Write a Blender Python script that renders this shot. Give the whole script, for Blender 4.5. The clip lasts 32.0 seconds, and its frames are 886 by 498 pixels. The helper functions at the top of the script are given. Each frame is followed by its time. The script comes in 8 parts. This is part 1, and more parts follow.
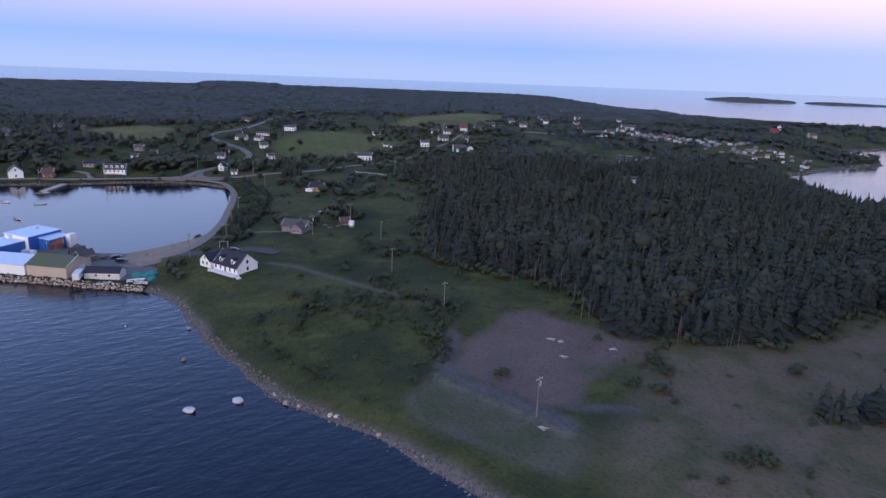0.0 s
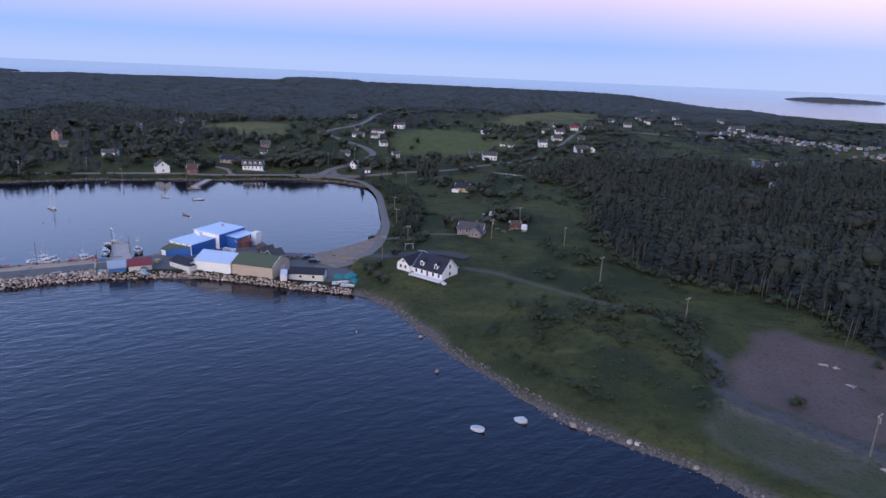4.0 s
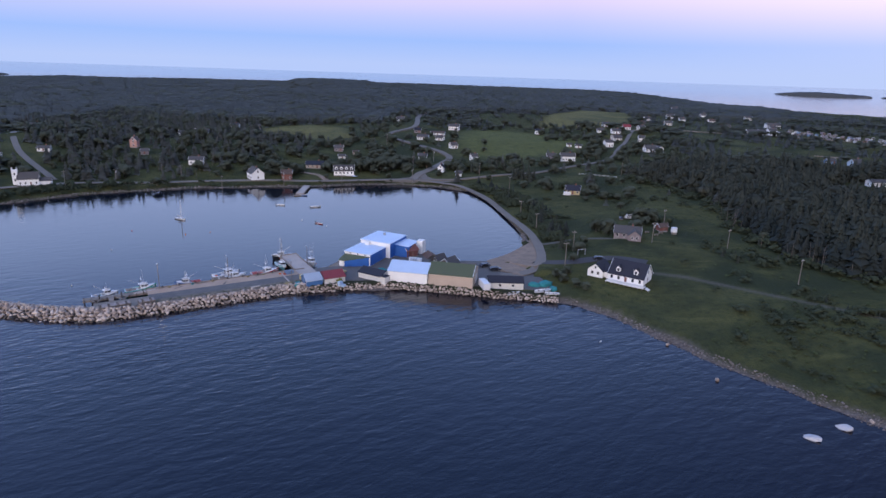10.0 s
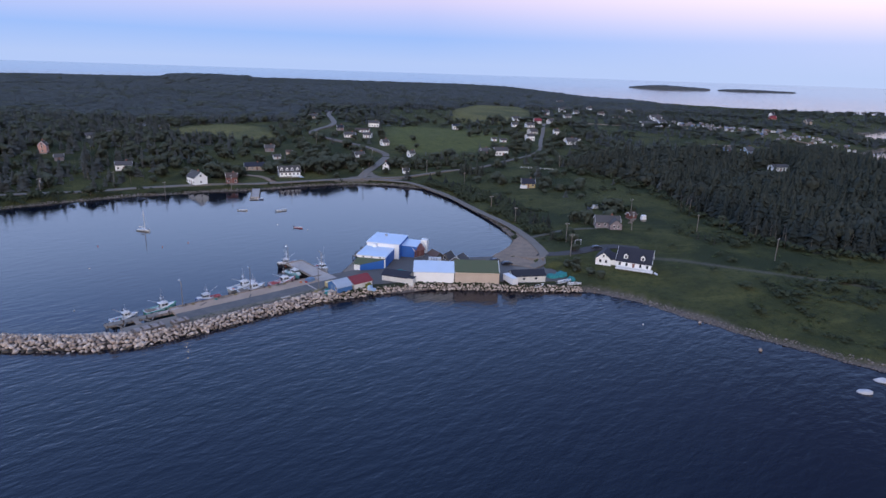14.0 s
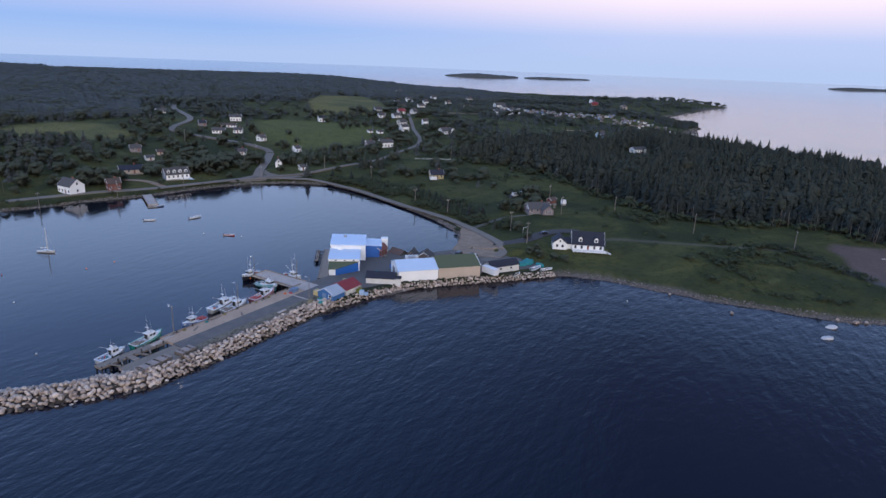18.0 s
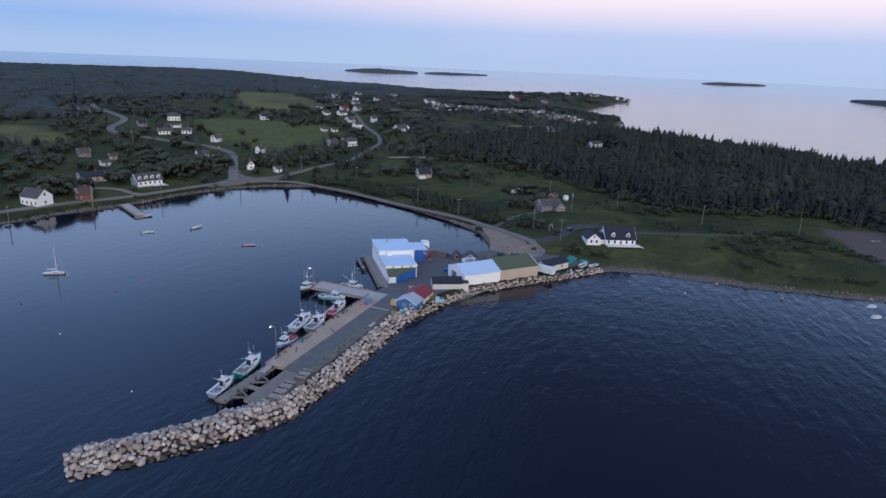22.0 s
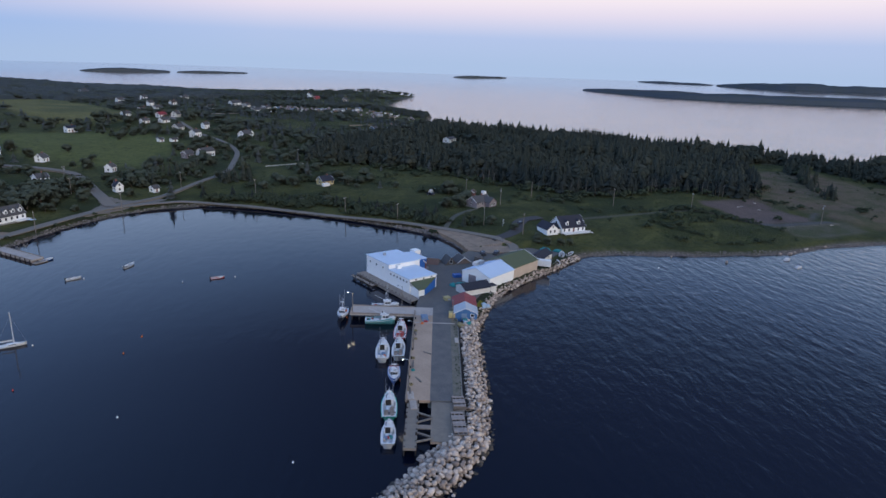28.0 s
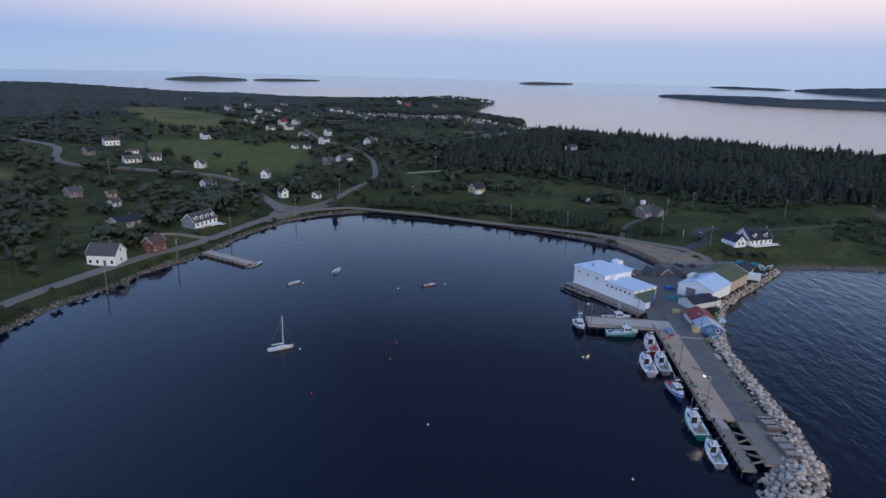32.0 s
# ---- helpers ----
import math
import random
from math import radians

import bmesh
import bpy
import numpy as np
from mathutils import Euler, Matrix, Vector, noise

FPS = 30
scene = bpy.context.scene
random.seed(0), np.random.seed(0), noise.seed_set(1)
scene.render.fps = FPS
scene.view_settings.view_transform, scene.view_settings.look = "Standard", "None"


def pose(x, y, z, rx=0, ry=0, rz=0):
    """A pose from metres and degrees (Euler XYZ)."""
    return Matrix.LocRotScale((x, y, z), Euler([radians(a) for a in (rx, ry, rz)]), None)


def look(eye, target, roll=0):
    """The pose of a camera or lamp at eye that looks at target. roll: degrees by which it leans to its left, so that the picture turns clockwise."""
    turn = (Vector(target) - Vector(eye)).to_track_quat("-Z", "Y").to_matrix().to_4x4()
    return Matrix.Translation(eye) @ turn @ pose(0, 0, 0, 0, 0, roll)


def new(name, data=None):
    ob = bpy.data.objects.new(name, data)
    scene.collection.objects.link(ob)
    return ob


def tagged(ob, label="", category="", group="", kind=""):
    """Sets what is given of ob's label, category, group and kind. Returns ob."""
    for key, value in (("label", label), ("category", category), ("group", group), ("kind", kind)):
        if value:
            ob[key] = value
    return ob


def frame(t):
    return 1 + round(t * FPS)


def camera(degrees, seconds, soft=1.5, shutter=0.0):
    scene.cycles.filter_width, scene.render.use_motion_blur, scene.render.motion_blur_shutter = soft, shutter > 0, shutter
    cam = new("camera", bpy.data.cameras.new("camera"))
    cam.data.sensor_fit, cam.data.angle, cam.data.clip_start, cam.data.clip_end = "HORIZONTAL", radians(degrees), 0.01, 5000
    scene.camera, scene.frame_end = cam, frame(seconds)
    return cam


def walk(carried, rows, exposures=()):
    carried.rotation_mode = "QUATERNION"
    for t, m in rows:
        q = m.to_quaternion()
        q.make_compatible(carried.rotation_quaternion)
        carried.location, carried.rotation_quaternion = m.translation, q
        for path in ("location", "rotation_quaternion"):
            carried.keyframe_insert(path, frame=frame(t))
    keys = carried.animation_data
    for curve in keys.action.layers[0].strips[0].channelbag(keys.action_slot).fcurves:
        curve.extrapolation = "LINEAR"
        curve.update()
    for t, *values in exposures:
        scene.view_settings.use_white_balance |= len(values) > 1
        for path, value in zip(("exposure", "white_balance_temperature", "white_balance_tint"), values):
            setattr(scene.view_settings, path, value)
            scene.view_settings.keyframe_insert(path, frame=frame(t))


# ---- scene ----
cam = camera(70.1, 32.0, soft=1.5)
PATH = [
    (0, (7.723, -4.92, 76.613), (7.701, -2.995, 76.071), 2.1),
    (0.5, (0.672, -4.094, 76.489), (0.649, -2.169, 75.944), 2.1),
    (1, (-6.437, -3.216, 76.334), (-6.464, -1.292, 75.786), 2.1),
    (1.5, (-13.511, -2.365, 76.155), (-13.541, -0.443, 75.605), 2.1),
    (2, (-20.535, -1.551, 75.976), (-20.568, 0.371, 75.424), 2.1),
    (2.5, (-27.526, -0.732, 75.816), (-27.56, 1.189, 75.263), 2.1),
    (3, (-34.432, 0.059, 75.684), (-34.52, 1.979, 75.129), 2.1),
    (3.5, (-41.211, 0.778, 75.581), (-41.377, 2.692, 75.024), 2.3),
    (5.5, (-68.146, 2.849, 74.929), (-68.345, 4.76, 74.373), 2.5),
    (6, (-74.733, 2.926, 74.899), (-74.985, 4.83, 74.34), 2.5),
    (6.5, (-81.093, 2.696, 74.923), (-81.432, 4.585, 74.36), 2.5),
    (7, (-87.284, 2.16, 75.002), (-87.65, 4.044, 74.437), 2.4),
    (7.5, (-93.44, 1.388, 75.108), (-93.816, 3.27, 74.544), 2.4),
    (8, (-99.586, 0.514, 75.217), (-99.969, 2.394, 74.652), 2.3),
    (8.5, (-105.742, -0.358, 75.302), (-106.132, 1.521, 74.736), 2.1),
    (9, (-111.849, -1.252, 75.37), (-112.236, 0.628, 74.805), 2.1),
    (9.5, (-117.968, -2.116, 75.413), (-118.211, -0.212, 74.852), 1.9),
    (10, (-124.205, -2.931, 75.449), (-124.321, -1.014, 74.89), 1.8),
    (10.5, (-130.586, -3.687, 75.488), (-130.622, -1.767, 74.929), 1.8),
    (11, (-137.18, -4.3, 75.524), (-137.184, -2.379, 74.965), 1.8),
    (11.5, (-143.866, -4.728, 75.555), (-143.841, -2.807, 74.996), 1.9),
    (12, (-150.55, -4.955, 75.588), (-150.463, -3.037, 75.029), 1.9),
    (12.5, (-157.246, -4.954, 75.622), (-157.079, -3.041, 75.064), 1.8),
    (13, (-163.995, -4.679, 75.663), (-163.798, -2.768, 75.105), 2.0),
    (13.5, (-170.768, -3.958, 75.736), (-170.529, -2.053, 75.176), 2.0),
    (15.5, (-197.817, 0.721, 76.487), (-197.331, 2.575, 75.915), 2.0),
    (16, (-204.482, 2.386, 76.543), (-203.884, 4.207, 75.971), 2.0),
    (16.5, (-211.124, 4.536, 76.559), (-210.405, 6.313, 75.987), 2.0),
    (17, (-217.783, 7.242, 76.539), (-217.019, 8.999, 75.965), 2.0),
    (17.5, (-224.428, 10.469, 76.467), (-223.619, 12.206, 75.892), 2.2),
    (18, (-231.049, 14.11, 76.338), (-230.226, 15.839, 75.761), 2.3),
    (18.5, (-237.534, 17.995, 76.156), (-236.704, 19.719, 75.577), 2.3),
    (19, (-243.752, 21.991, 75.938), (-242.913, 23.71, 75.356), 2.5),
    (19.5, (-249.65, 26.013, 75.699), (-248.802, 27.727, 75.115), 2.5),
    (20, (-255.385, 30.03, 75.508), (-254.48, 31.715, 74.924), 2.6),
    (20.5, (-261.127, 34.086, 75.358), (-260.13, 35.719, 74.776), 2.6),
    (21, (-266.868, 38.292, 75.237), (-265.83, 39.9, 74.656), 2.6),
    (21.5, (-272.559, 42.654, 75.146), (-271.487, 44.24, 74.566), 2.6),
    (22, (-278.12, 47.147, 75.089), (-277.014, 48.71, 74.511), 2.6),
    (22.5, (-283.564, 51.781, 75.062), (-282.432, 53.325, 74.485), 2.4),
    (23, (-288.873, 56.498, 75.055), (-287.702, 58.014, 74.479), 2.4),
    (23.5, (-294.068, 61.178, 75.042), (-292.822, 62.633, 74.468), 2.5),
    (24, (-299.195, 65.982, 75.045), (-297.884, 67.38, 74.472), 2.5),
    (24.5, (-304.205, 70.971, 75.043), (-302.847, 72.323, 74.471), 2.6),
    (25, (-309.042, 76.079, 75.011), (-307.634, 77.38, 74.442), 2.6),
    (25.5, (-313.641, 81.332, 74.964), (-312.191, 82.588, 74.397), 2.5),
    (26, (-317.997, 86.75, 74.911), (-316.488, 87.935, 74.346), 2.4),
    (26.5, (-322.114, 92.372, 74.837), (-320.549, 93.484, 74.275), 2.4),
    (28.5, (-337.986, 116.027, 74.175), (-336.375, 117.071, 73.614), 2.0),
    (29, (-341.866, 122.12, 74.068), (-340.283, 123.206, 73.509), 2.1),
    (29.5, (-345.746, 128.289, 73.952), (-344.174, 129.393, 73.395), 2.1),
    (30, (-349.669, 134.361, 73.835), (-348.112, 135.486, 73.278), 2.0),
    (30.5, (-353.617, 140.201, 73.725), (-352.072, 141.343, 73.17), 2.0),
    (31, (-357.544, 145.673, 73.621), (-356.007, 146.827, 73.069), 1.8),
    (31.5, (-361.39, 150.724, 73.553), (-359.863, 151.894, 73.005), 1.6),
    (32, (-365.106, 155.441, 73.522), (-363.592, 156.628, 72.974), 1.6),
]
walk(cam, [(t, look(eye, target, roll)) for t, eye, target, roll in PATH],
     exposures=((0, 0.42, 6300, 22), (9, 0.45, 6480, 21), (13, 0.44, 6500, 18), (19, 0.34, 6480, 13), (26, 0.24, 6520, 9), (32, 0.15, 6560, 9)))

# ---- world, sun ----
WARM = Vector((0.95, -0.31, 0.0))          # paler side of the eastern sky
SUNSET = Vector((-0.25, -0.97, 0.0))       # where the sun went down
world = bpy.data.worlds.new("dusk_sky")
scene.world = world
world.use_nodes = True
wn, wl = world.node_tree.nodes, world.node_tree.links
wn.clear()


def ramp_node(nodes, stops):
    r = nodes.new("ShaderNodeValToRGB")
    while len(r.color_ramp.elements) < len(stops):
        r.color_ramp.elements.new(0.5)
    for e, (p, c) in zip(r.color_ramp.elements, stops):
        e.position, e.color = p, (*c, 1)
    return r


w_tc = wn.new("ShaderNodeTexCoord")
w_sep = wn.new("ShaderNodeSeparateXYZ")
w_dot = wn.new("ShaderNodeVectorMath")
w_dot.operation = "DOT_PRODUCT"
w_dot.inputs[1].default_value = WARM
w_fac = wn.new("ShaderNodeMapRange")
w_fac.inputs["From Min"].default_value, w_fac.inputs["From Max"].default_value = -0.2, 0.40
w_cool = ramp_node(wn, [(0.0, (0.33, 0.45, 0.68)), (0.035, (0.25, 0.40, 0.70)), (0.065, (0.37, 0.45, 0.71)), (0.115, (0.64, 0.55, 0.70)),
                        (0.16, (0.58, 0.76, 1.17)), (0.26, (0.56, 0.83, 1.37)), (0.36, (0.35, 0.60, 1.19)), (0.60, (0.26, 0.46, 0.93)), (1.0, (0.22, 0.38, 0.72))])
w_hot = ramp_node(wn, [(0.0, (0.36, 0.47, 0.68)), (0.04, (0.40, 0.49, 0.72)), (0.075, (0.68, 0.63, 0.76)), (0.12, (0.94, 0.82, 0.82)),
                       (0.155, (0.74, 0.94, 1.34)), (0.21, (0.55, 0.75, 1.12)), (0.30, (0.26, 0.43, 0.80)), (0.42, (0.105, 0.152, 0.31)), (1.0, (0.14, 0.22, 0.44))])
w_set = ramp_node(wn, [(0.0, (1.3, 1.06, 0.88)), (0.06, (1.45, 1.24, 1.06)), (0.15, (1.3, 1.22, 1.14)), (0.3, (0.86, 0.94, 1.02)), (0.6, (0.46, 0.58, 0.80)), (1.0, (0.22, 0.38, 0.70))])
w_mix = wn.new("ShaderNodeMix")
w_mix.data_type = "RGBA"
w_mix2 = wn.new("ShaderNodeMix")
w_mix2.data_type = "RGBA"
w_dot2 = wn.new("ShaderNodeVectorMath")
w_dot2.operation = "DOT_PRODUCT"
w_dot2.inputs[1].default_value = SUNSET
w_fac2 = wn.new("ShaderNodeMapRange")
w_fac2.inputs["From Min"].default_value, w_fac2.inputs["From Max"].default_value = 0.1, 0.95
w_bg = wn.new("ShaderNodeBackground")
w_out = wn.new("ShaderNodeOutputWorld")
wl.new(w_tc.outputs["Generated"], w_sep.inputs[0])
wl.new(w_tc.outputs["Generated"], w_dot.inputs[0])
wl.new(w_dot.outputs["Value"], w_fac.inputs["Value"])
wl.new(w_sep.outputs["Z"], w_cool.inputs[0])
wl.new(w_sep.outputs["Z"], w_hot.inputs[0])
wl.new(w_fac.outputs["Result"], w_mix.inputs["Factor"])
wl.new(w_cool.outputs["Color"], w_mix.inputs["A"])
wl.new(w_hot.outputs["Color"], w_mix.inputs["B"])
wl.new(w_tc.outputs["Generated"], w_dot2.inputs[0])
wl.new(w_dot2.outputs["Value"], w_fac2.inputs["Value"])
wl.new(w_sep.outputs["Z"], w_set.inputs[0])
wl.new(w_fac2.outputs["Result"], w_mix2.inputs["Factor"])
wl.new(w_mix.outputs["Result"], w_mix2.inputs["A"])
wl.new(w_set.outputs["Color"], w_mix2.inputs["B"])
wl.new(w_mix2.outputs["Result"], w_bg.inputs["Color"])
wl.new(w_bg.outputs[0], w_out.inputs[0])
w_bg.inputs["Strength"].default_value = 1.0
sun = new("sun", bpy.data.lights.new("sun", "SUN"))
sun.data.energy, sun.data.angle, sun.data.color = 0.75, radians(40), (1.0, 0.88, 0.80)
sun.matrix_world = look((0, 0, 300), (-300 * SUNSET.x, -300 * SUNSET.y, 225))


# ---- materials ----
def material(name, color, rough=0.8, metal=0.0, vary=0.0, scale=1.0, bump=0.0, other=None, island=0.0, obj_random=0.0, spec=0.5, coords="Object", fluff=0.0):
    """Plain surface with two scales of variation, fine relief, and random shift by object or by island."""
    m = bpy.data.materials.new(name)
    m.use_nodes = True
    n, l = m.node_tree.nodes, m.node_tree.links
    b = n["Principled BSDF"]
    b.inputs["Roughness"].default_value, b.inputs["Metallic"].default_value = rough, metal
    b.inputs["Specular IOR Level"].default_value = spec
    tc = n.new("ShaderNodeTexCoord")
    other = other or tuple(c * 0.6 for c in color)
    mix = n.new("ShaderNodeMix")
    mix.data_type = "RGBA"
    mix.inputs["A"].default_value, mix.inputs["B"].default_value = (*color, 1), (*other, 1)
    big, fine = n.new("ShaderNodeTexNoise"), n.new("ShaderNodeTexNoise")
    big.inputs["Scale"].default_value, fine.inputs["Scale"].default_value = scale, scale * 9
    big.inputs["Detail"].default_value, fine.inputs["Detail"].default_value = 4, 6
    l.new(tc.outputs[coords], big.inputs["Vector"])
    l.new(tc.outputs[coords], fine.inputs["Vector"])
    add = n.new("ShaderNodeMath")
    add.operation = "ADD"
    l.new(big.outputs["Fac"], add.inputs[0])
    l.new(fine.outputs["Fac"], add.inputs[1])
    mr = n.new("ShaderNodeMapRange")
    mr.inputs["From Min"].default_value, mr.inputs["From Max"].default_value = 0.75, 1.3
    mr.inputs["To Max"].default_value = max(vary, 0.001)
    l.new(add.outputs[0], mr.inputs["Value"])
    fac = mr.outputs["Result"]
    if island or obj_random:
        src = n.new("ShaderNodeNewGeometry").outputs["Random Per Island"] if island else n.new("ShaderNodeObjectInfo").outputs["Random"]
        k = n.new("ShaderNodeMath")
        k.operation = "MULTIPLY_ADD"
        l.new(src, k.inputs[0])
        k.inputs[1].default_value = island or obj_random
        l.new(fac, k.inputs[2])
        fac = k.outputs[0]
    l.new(fac, mix.inputs["Factor"])
    l.new(mix.outputs["Result"], b.inputs["Base Color"])
    nrm = None
    if fluff:
        lean = n.new("ShaderNodeMix")
        lean.data_type = "VECTOR"
        lean.inputs["Factor"].default_value = fluff
        l.new(n.new("ShaderNodeNewGeometry").outputs["Normal"], lean.inputs["A"])
        lean.inputs["B"].default_value = (0, 0, 1)
        unit = n.new("ShaderNodeVectorMath")
        unit.operation = "NORMALIZE"
        l.new(lean.outputs["Result"], unit.inputs[0])
        nrm = unit.outputs[0]
        l.new(nrm, b.inputs["Normal"])
    if bump:
        bp = n.new("ShaderNodeBump")
        bp.inputs["Strength"].default_value, bp.inputs["Distance"].default_value = bump, 0.05
        l.new(fine.outputs["Fac"], bp.inputs["Height"])
        if nrm:
            l.new(nrm, bp.inputs["Normal"])
        l.new(bp.outputs["Normal"], b.inputs["Normal"])
    return m


def glow(name, color, strength):
    m = bpy.data.materials.new(name)
    m.use_nodes = True
    b = m.node_tree.nodes["Principled BSDF"]
    b.inputs["Emission Color"].default_value, b.inputs["Emission Strength"].default_value = (*color, 1), strength
    b.inputs["Base Color"].default_value = (*color, 1)
    return m


WHITE = material("white_clapboard", (0.88, 0.88, 0.87), 0.6, vary=0.3, scale=0.6, other=(0.72, 0.72, 0.70), bump=0.2)
OFFWHITE = material("weathered_white_siding", (0.70, 0.69, 0.66), 0.7, vary=0.5, scale=0.5, other=(0.48, 0.46, 0.42), bump=0.2)
TAN = material("tan_siding", (0.52, 0.42, 0.34), 0.7, vary=0.4, scale=0.5, other=(0.35, 0.275, 0.225), bump=0.2)
GREYSIDE = material("mauve_grey_siding", (0.25, 0.21, 0.225), 0.75, vary=0.5, scale=0.5, bump=0.2)
BLUEPAINT = material("blue_painted_siding", (0.02, 0.13, 0.46), 0.5, vary=0.5, scale=0.4, other=(0.03, 0.10, 0.30), bump=0.15)
SHEDBLUE = material("deep_blue_shed_paint", (0.045, 0.150, 0.36), 0.6, vary=0.5, scale=0.6, other=(0.05, 0.13, 0.28), bump=0.2)
SLATEBLUE = material("faded_blue_siding", (0.16, 0.25, 0.38), 0.65, vary=0.5, scale=0.5, other=(0.11, 0.17, 0.26), bump=0.2)
REDSIDE = material("red_shingle_siding", (0.28, 0.06, 0.05), 0.75, vary=0.6, scale=0.6, other=(0.16, 0.05, 0.04), bump=0.2)
BROWNSIDE = material("brown_shingle_siding", (0.20, 0.13, 0.09), 0.8, vary=0.6, scale=0.6, bump=0.25)
YELLOWSIDE = material("yellow_siding", (0.52, 0.42, 0.20), 0.7, vary=0.4, scale=0.6, bump=0.2)
PINKSIDE = material("salmon_siding", (0.55, 0.30, 0.25), 0.7, vary=0.4, scale=0.6, bump=0.2)
LIGHTBLUE = material("pale_blue_siding", (0.40, 0.55, 0.72), 0.65, vary=0.4, scale=0.6, bump=0.2)
BARE = material("weathered_grey_boards", (0.17, 0.14, 0.12), 0.9, vary=0.8, scale=1.2, other=(0.09, 0.075, 0.065), bump=0.4)
ROOFDARK = material("dark_asphalt_shingles", (0.018, 0.020, 0.034), 0.8, vary=0.5, scale=0.9, other=(0.032, 0.032, 0.044), bump=0.4)
ROOFGREY = material("grey_asphalt_shingles", (0.085, 0.080, 0.080), 0.85, vary=0.7, scale=0.9, other=(0.07, 0.066, 0.07), bump=0.4)
ROOFGREEN = material("green_shingle_roof", (0.085, 0.110, 0.060), 0.85, vary=0.7, scale=0.6, other=(0.10, 0.105, 0.062), bump=0.3)
ROOFRED = material("dull_red_metal_roof", (0.25, 0.03, 0.035), 0.5, vary=0.5, scale=0.6, other=(0.16, 0.03, 0.03), bump=0.2)
ROOFBROWN = material("brown_shingle_roof", (0.10, 0.07, 0.06), 0.85, vary=0.6, scale=0.9, bump=0.4)
ROOFPALE = material("pale_blue_metal_roof", (0.56, 0.68, 0.84), 0.42, metal=0.1, vary=0.3, scale=0.25, other=(0.46, 0.56, 0.68), bump=0.1)
GLASS = material("dark_window_glass", (0.02, 0.025, 0.035), 0.06, vary=0.2, scale=0.5, spec=0.8)
TRIM = material("white_trim", (0.78, 0.78, 0.78), 0.5, vary=0.2, scale=2)
DOORMAT = material("painted_door", (0.22, 0.10, 0.08), 0.5, vary=0.3, scale=2)
BRICK = material("chimney_brick", (0.26, 0.11, 0.08), 0.9, vary=0.6, scale=3, bump=0.4)
CONCRETE = material("pale_concrete", (0.50, 0.43, 0.38), 0.9, vary=0.7, scale=0.25, other=(0.30, 0.27, 0.25), bump=0.3)
DECKTAN = material("tan_worn_concrete", (0.47, 0.34, 0.25), 0.9, vary=0.7, scale=0.25, other=(0.30, 0.215, 0.16), bump=0.3)
TRACK = material("dull_track_gravel", (0.112, 0.106, 0.095), 0.95, vary=0.9, scale=0.4, other=(0.075, 0.080, 0.052), bump=0.8)
FOUND = material("grey_foundation", (0.26, 0.25, 0.24), 0.9, vary=0.5, scale=0.8, bump=0.3)
ASPHALT = material("worn_asphalt", (0.150, 0.128, 0.108), 0.9, vary=0.8, scale=0.12, other=(0.19, 0.165, 0.142), bump=0.3)
DARKASPHALT = material("dark_asphalt", (0.050, 0.047, 0.050), 0.9, vary=0.7, scale=0.15, other=(0.066, 0.062, 0.062), bump=0.3)
GRAVEL = material("gravel", (0.33, 0.235, 0.170), 0.95, vary=0.9, scale=0.3, other=(0.18, 0.140, 0.105), bump=0.8)
WHARFROAD = material("grey_wharf_asphalt", (0.100, 0.098, 0.102), 0.9, vary=1.0, scale=0.35, other=(0.165, 0.152, 0.142), bump=0.4)
YARDROAD = material("worn_yard_asphalt", (0.112, 0.104, 0.102), 0.9, vary=0.8, scale=0.12, other=(0.150, 0.136, 0.124), bump=0.3)
VERGE = material("grassy_gravel_verge", (0.21, 0.18, 0.15), 0.95, vary=1.0, scale=0.5, other=(0.105, 0.105, 0.072), bump=0.8)
# stone core, its colour darkened to paint the shade in gaps between boulders
GAPSHADE = material("gap_shade_rubble_core", (0.055, 0.045, 0.038), 0.95, vary=0.7, scale=0.8, bump=0.9)
TIMBER = material("wharf_timber", (0.31, 0.25, 0.205), 0.9, vary=0.7, scale=0.8, other=(0.18, 0.145, 0.12), bump=0.5, obj_random=0.2)
LANDING = material("grey_worn_landing_boards", (0.27, 0.225, 0.185), 0.9, vary=0.6, scale=0.6, other=(0.17, 0.145, 0.12), bump=0.4, obj_random=0.12)
SKIDWOOD = material("pale_bleached_skid_timber", (0.38, 0.325, 0.30), 0.9, vary=0.6, scale=1.2, other=(0.22, 0.18, 0.16), bump=0.4, obj_random=0.3)
PILE = material("creosoted_pile", (0.045, 0.035, 0.03), 0.9, vary=0.7, scale=2, bump=0.5)
POLEWOOD = material("grey_pole_wood", (0.20, 0.175, 0.155), 0.9, vary=0.5, scale=2, bump=0.3)
METAL = material("galvanised_metal", (0.45, 0.46, 0.48), 0.45, metal=0.6, vary=0.4, scale=3)
ALUM = material("white_mast", (0.62, 0.63, 0.65), 0.4, metal=0.2, vary=0.2, scale=3)
ROCK = material("pale_granite_armour_stone", (0.74, 0.62, 0.53), 0.9, vary=0.5, scale=0.9, other=(0.25, 0.19, 0.155), bump=0.9, obj_random=0.75)
ROCKFILL = material("granite_armour_fill", (0.74, 0.62, 0.53), 0.9, vary=0.5, scale=0.9, other=(0.25, 0.19, 0.155), bump=0.9, island=0.75)
ROCKWET = material("weedy_wet_stone", (0.085, 0.065, 0.048), 0.7, vary=0.7, scale=1.2, other=(0.045, 0.038, 0.030), bump=0.9, island=0.4)
ROCKWHITE = material("guano_white_boulder", (0.52, 0.51, 0.52), 0.85, vary=0.5, scale=1.2, other=(0.40, 0.39, 0.40), bump=0.9)
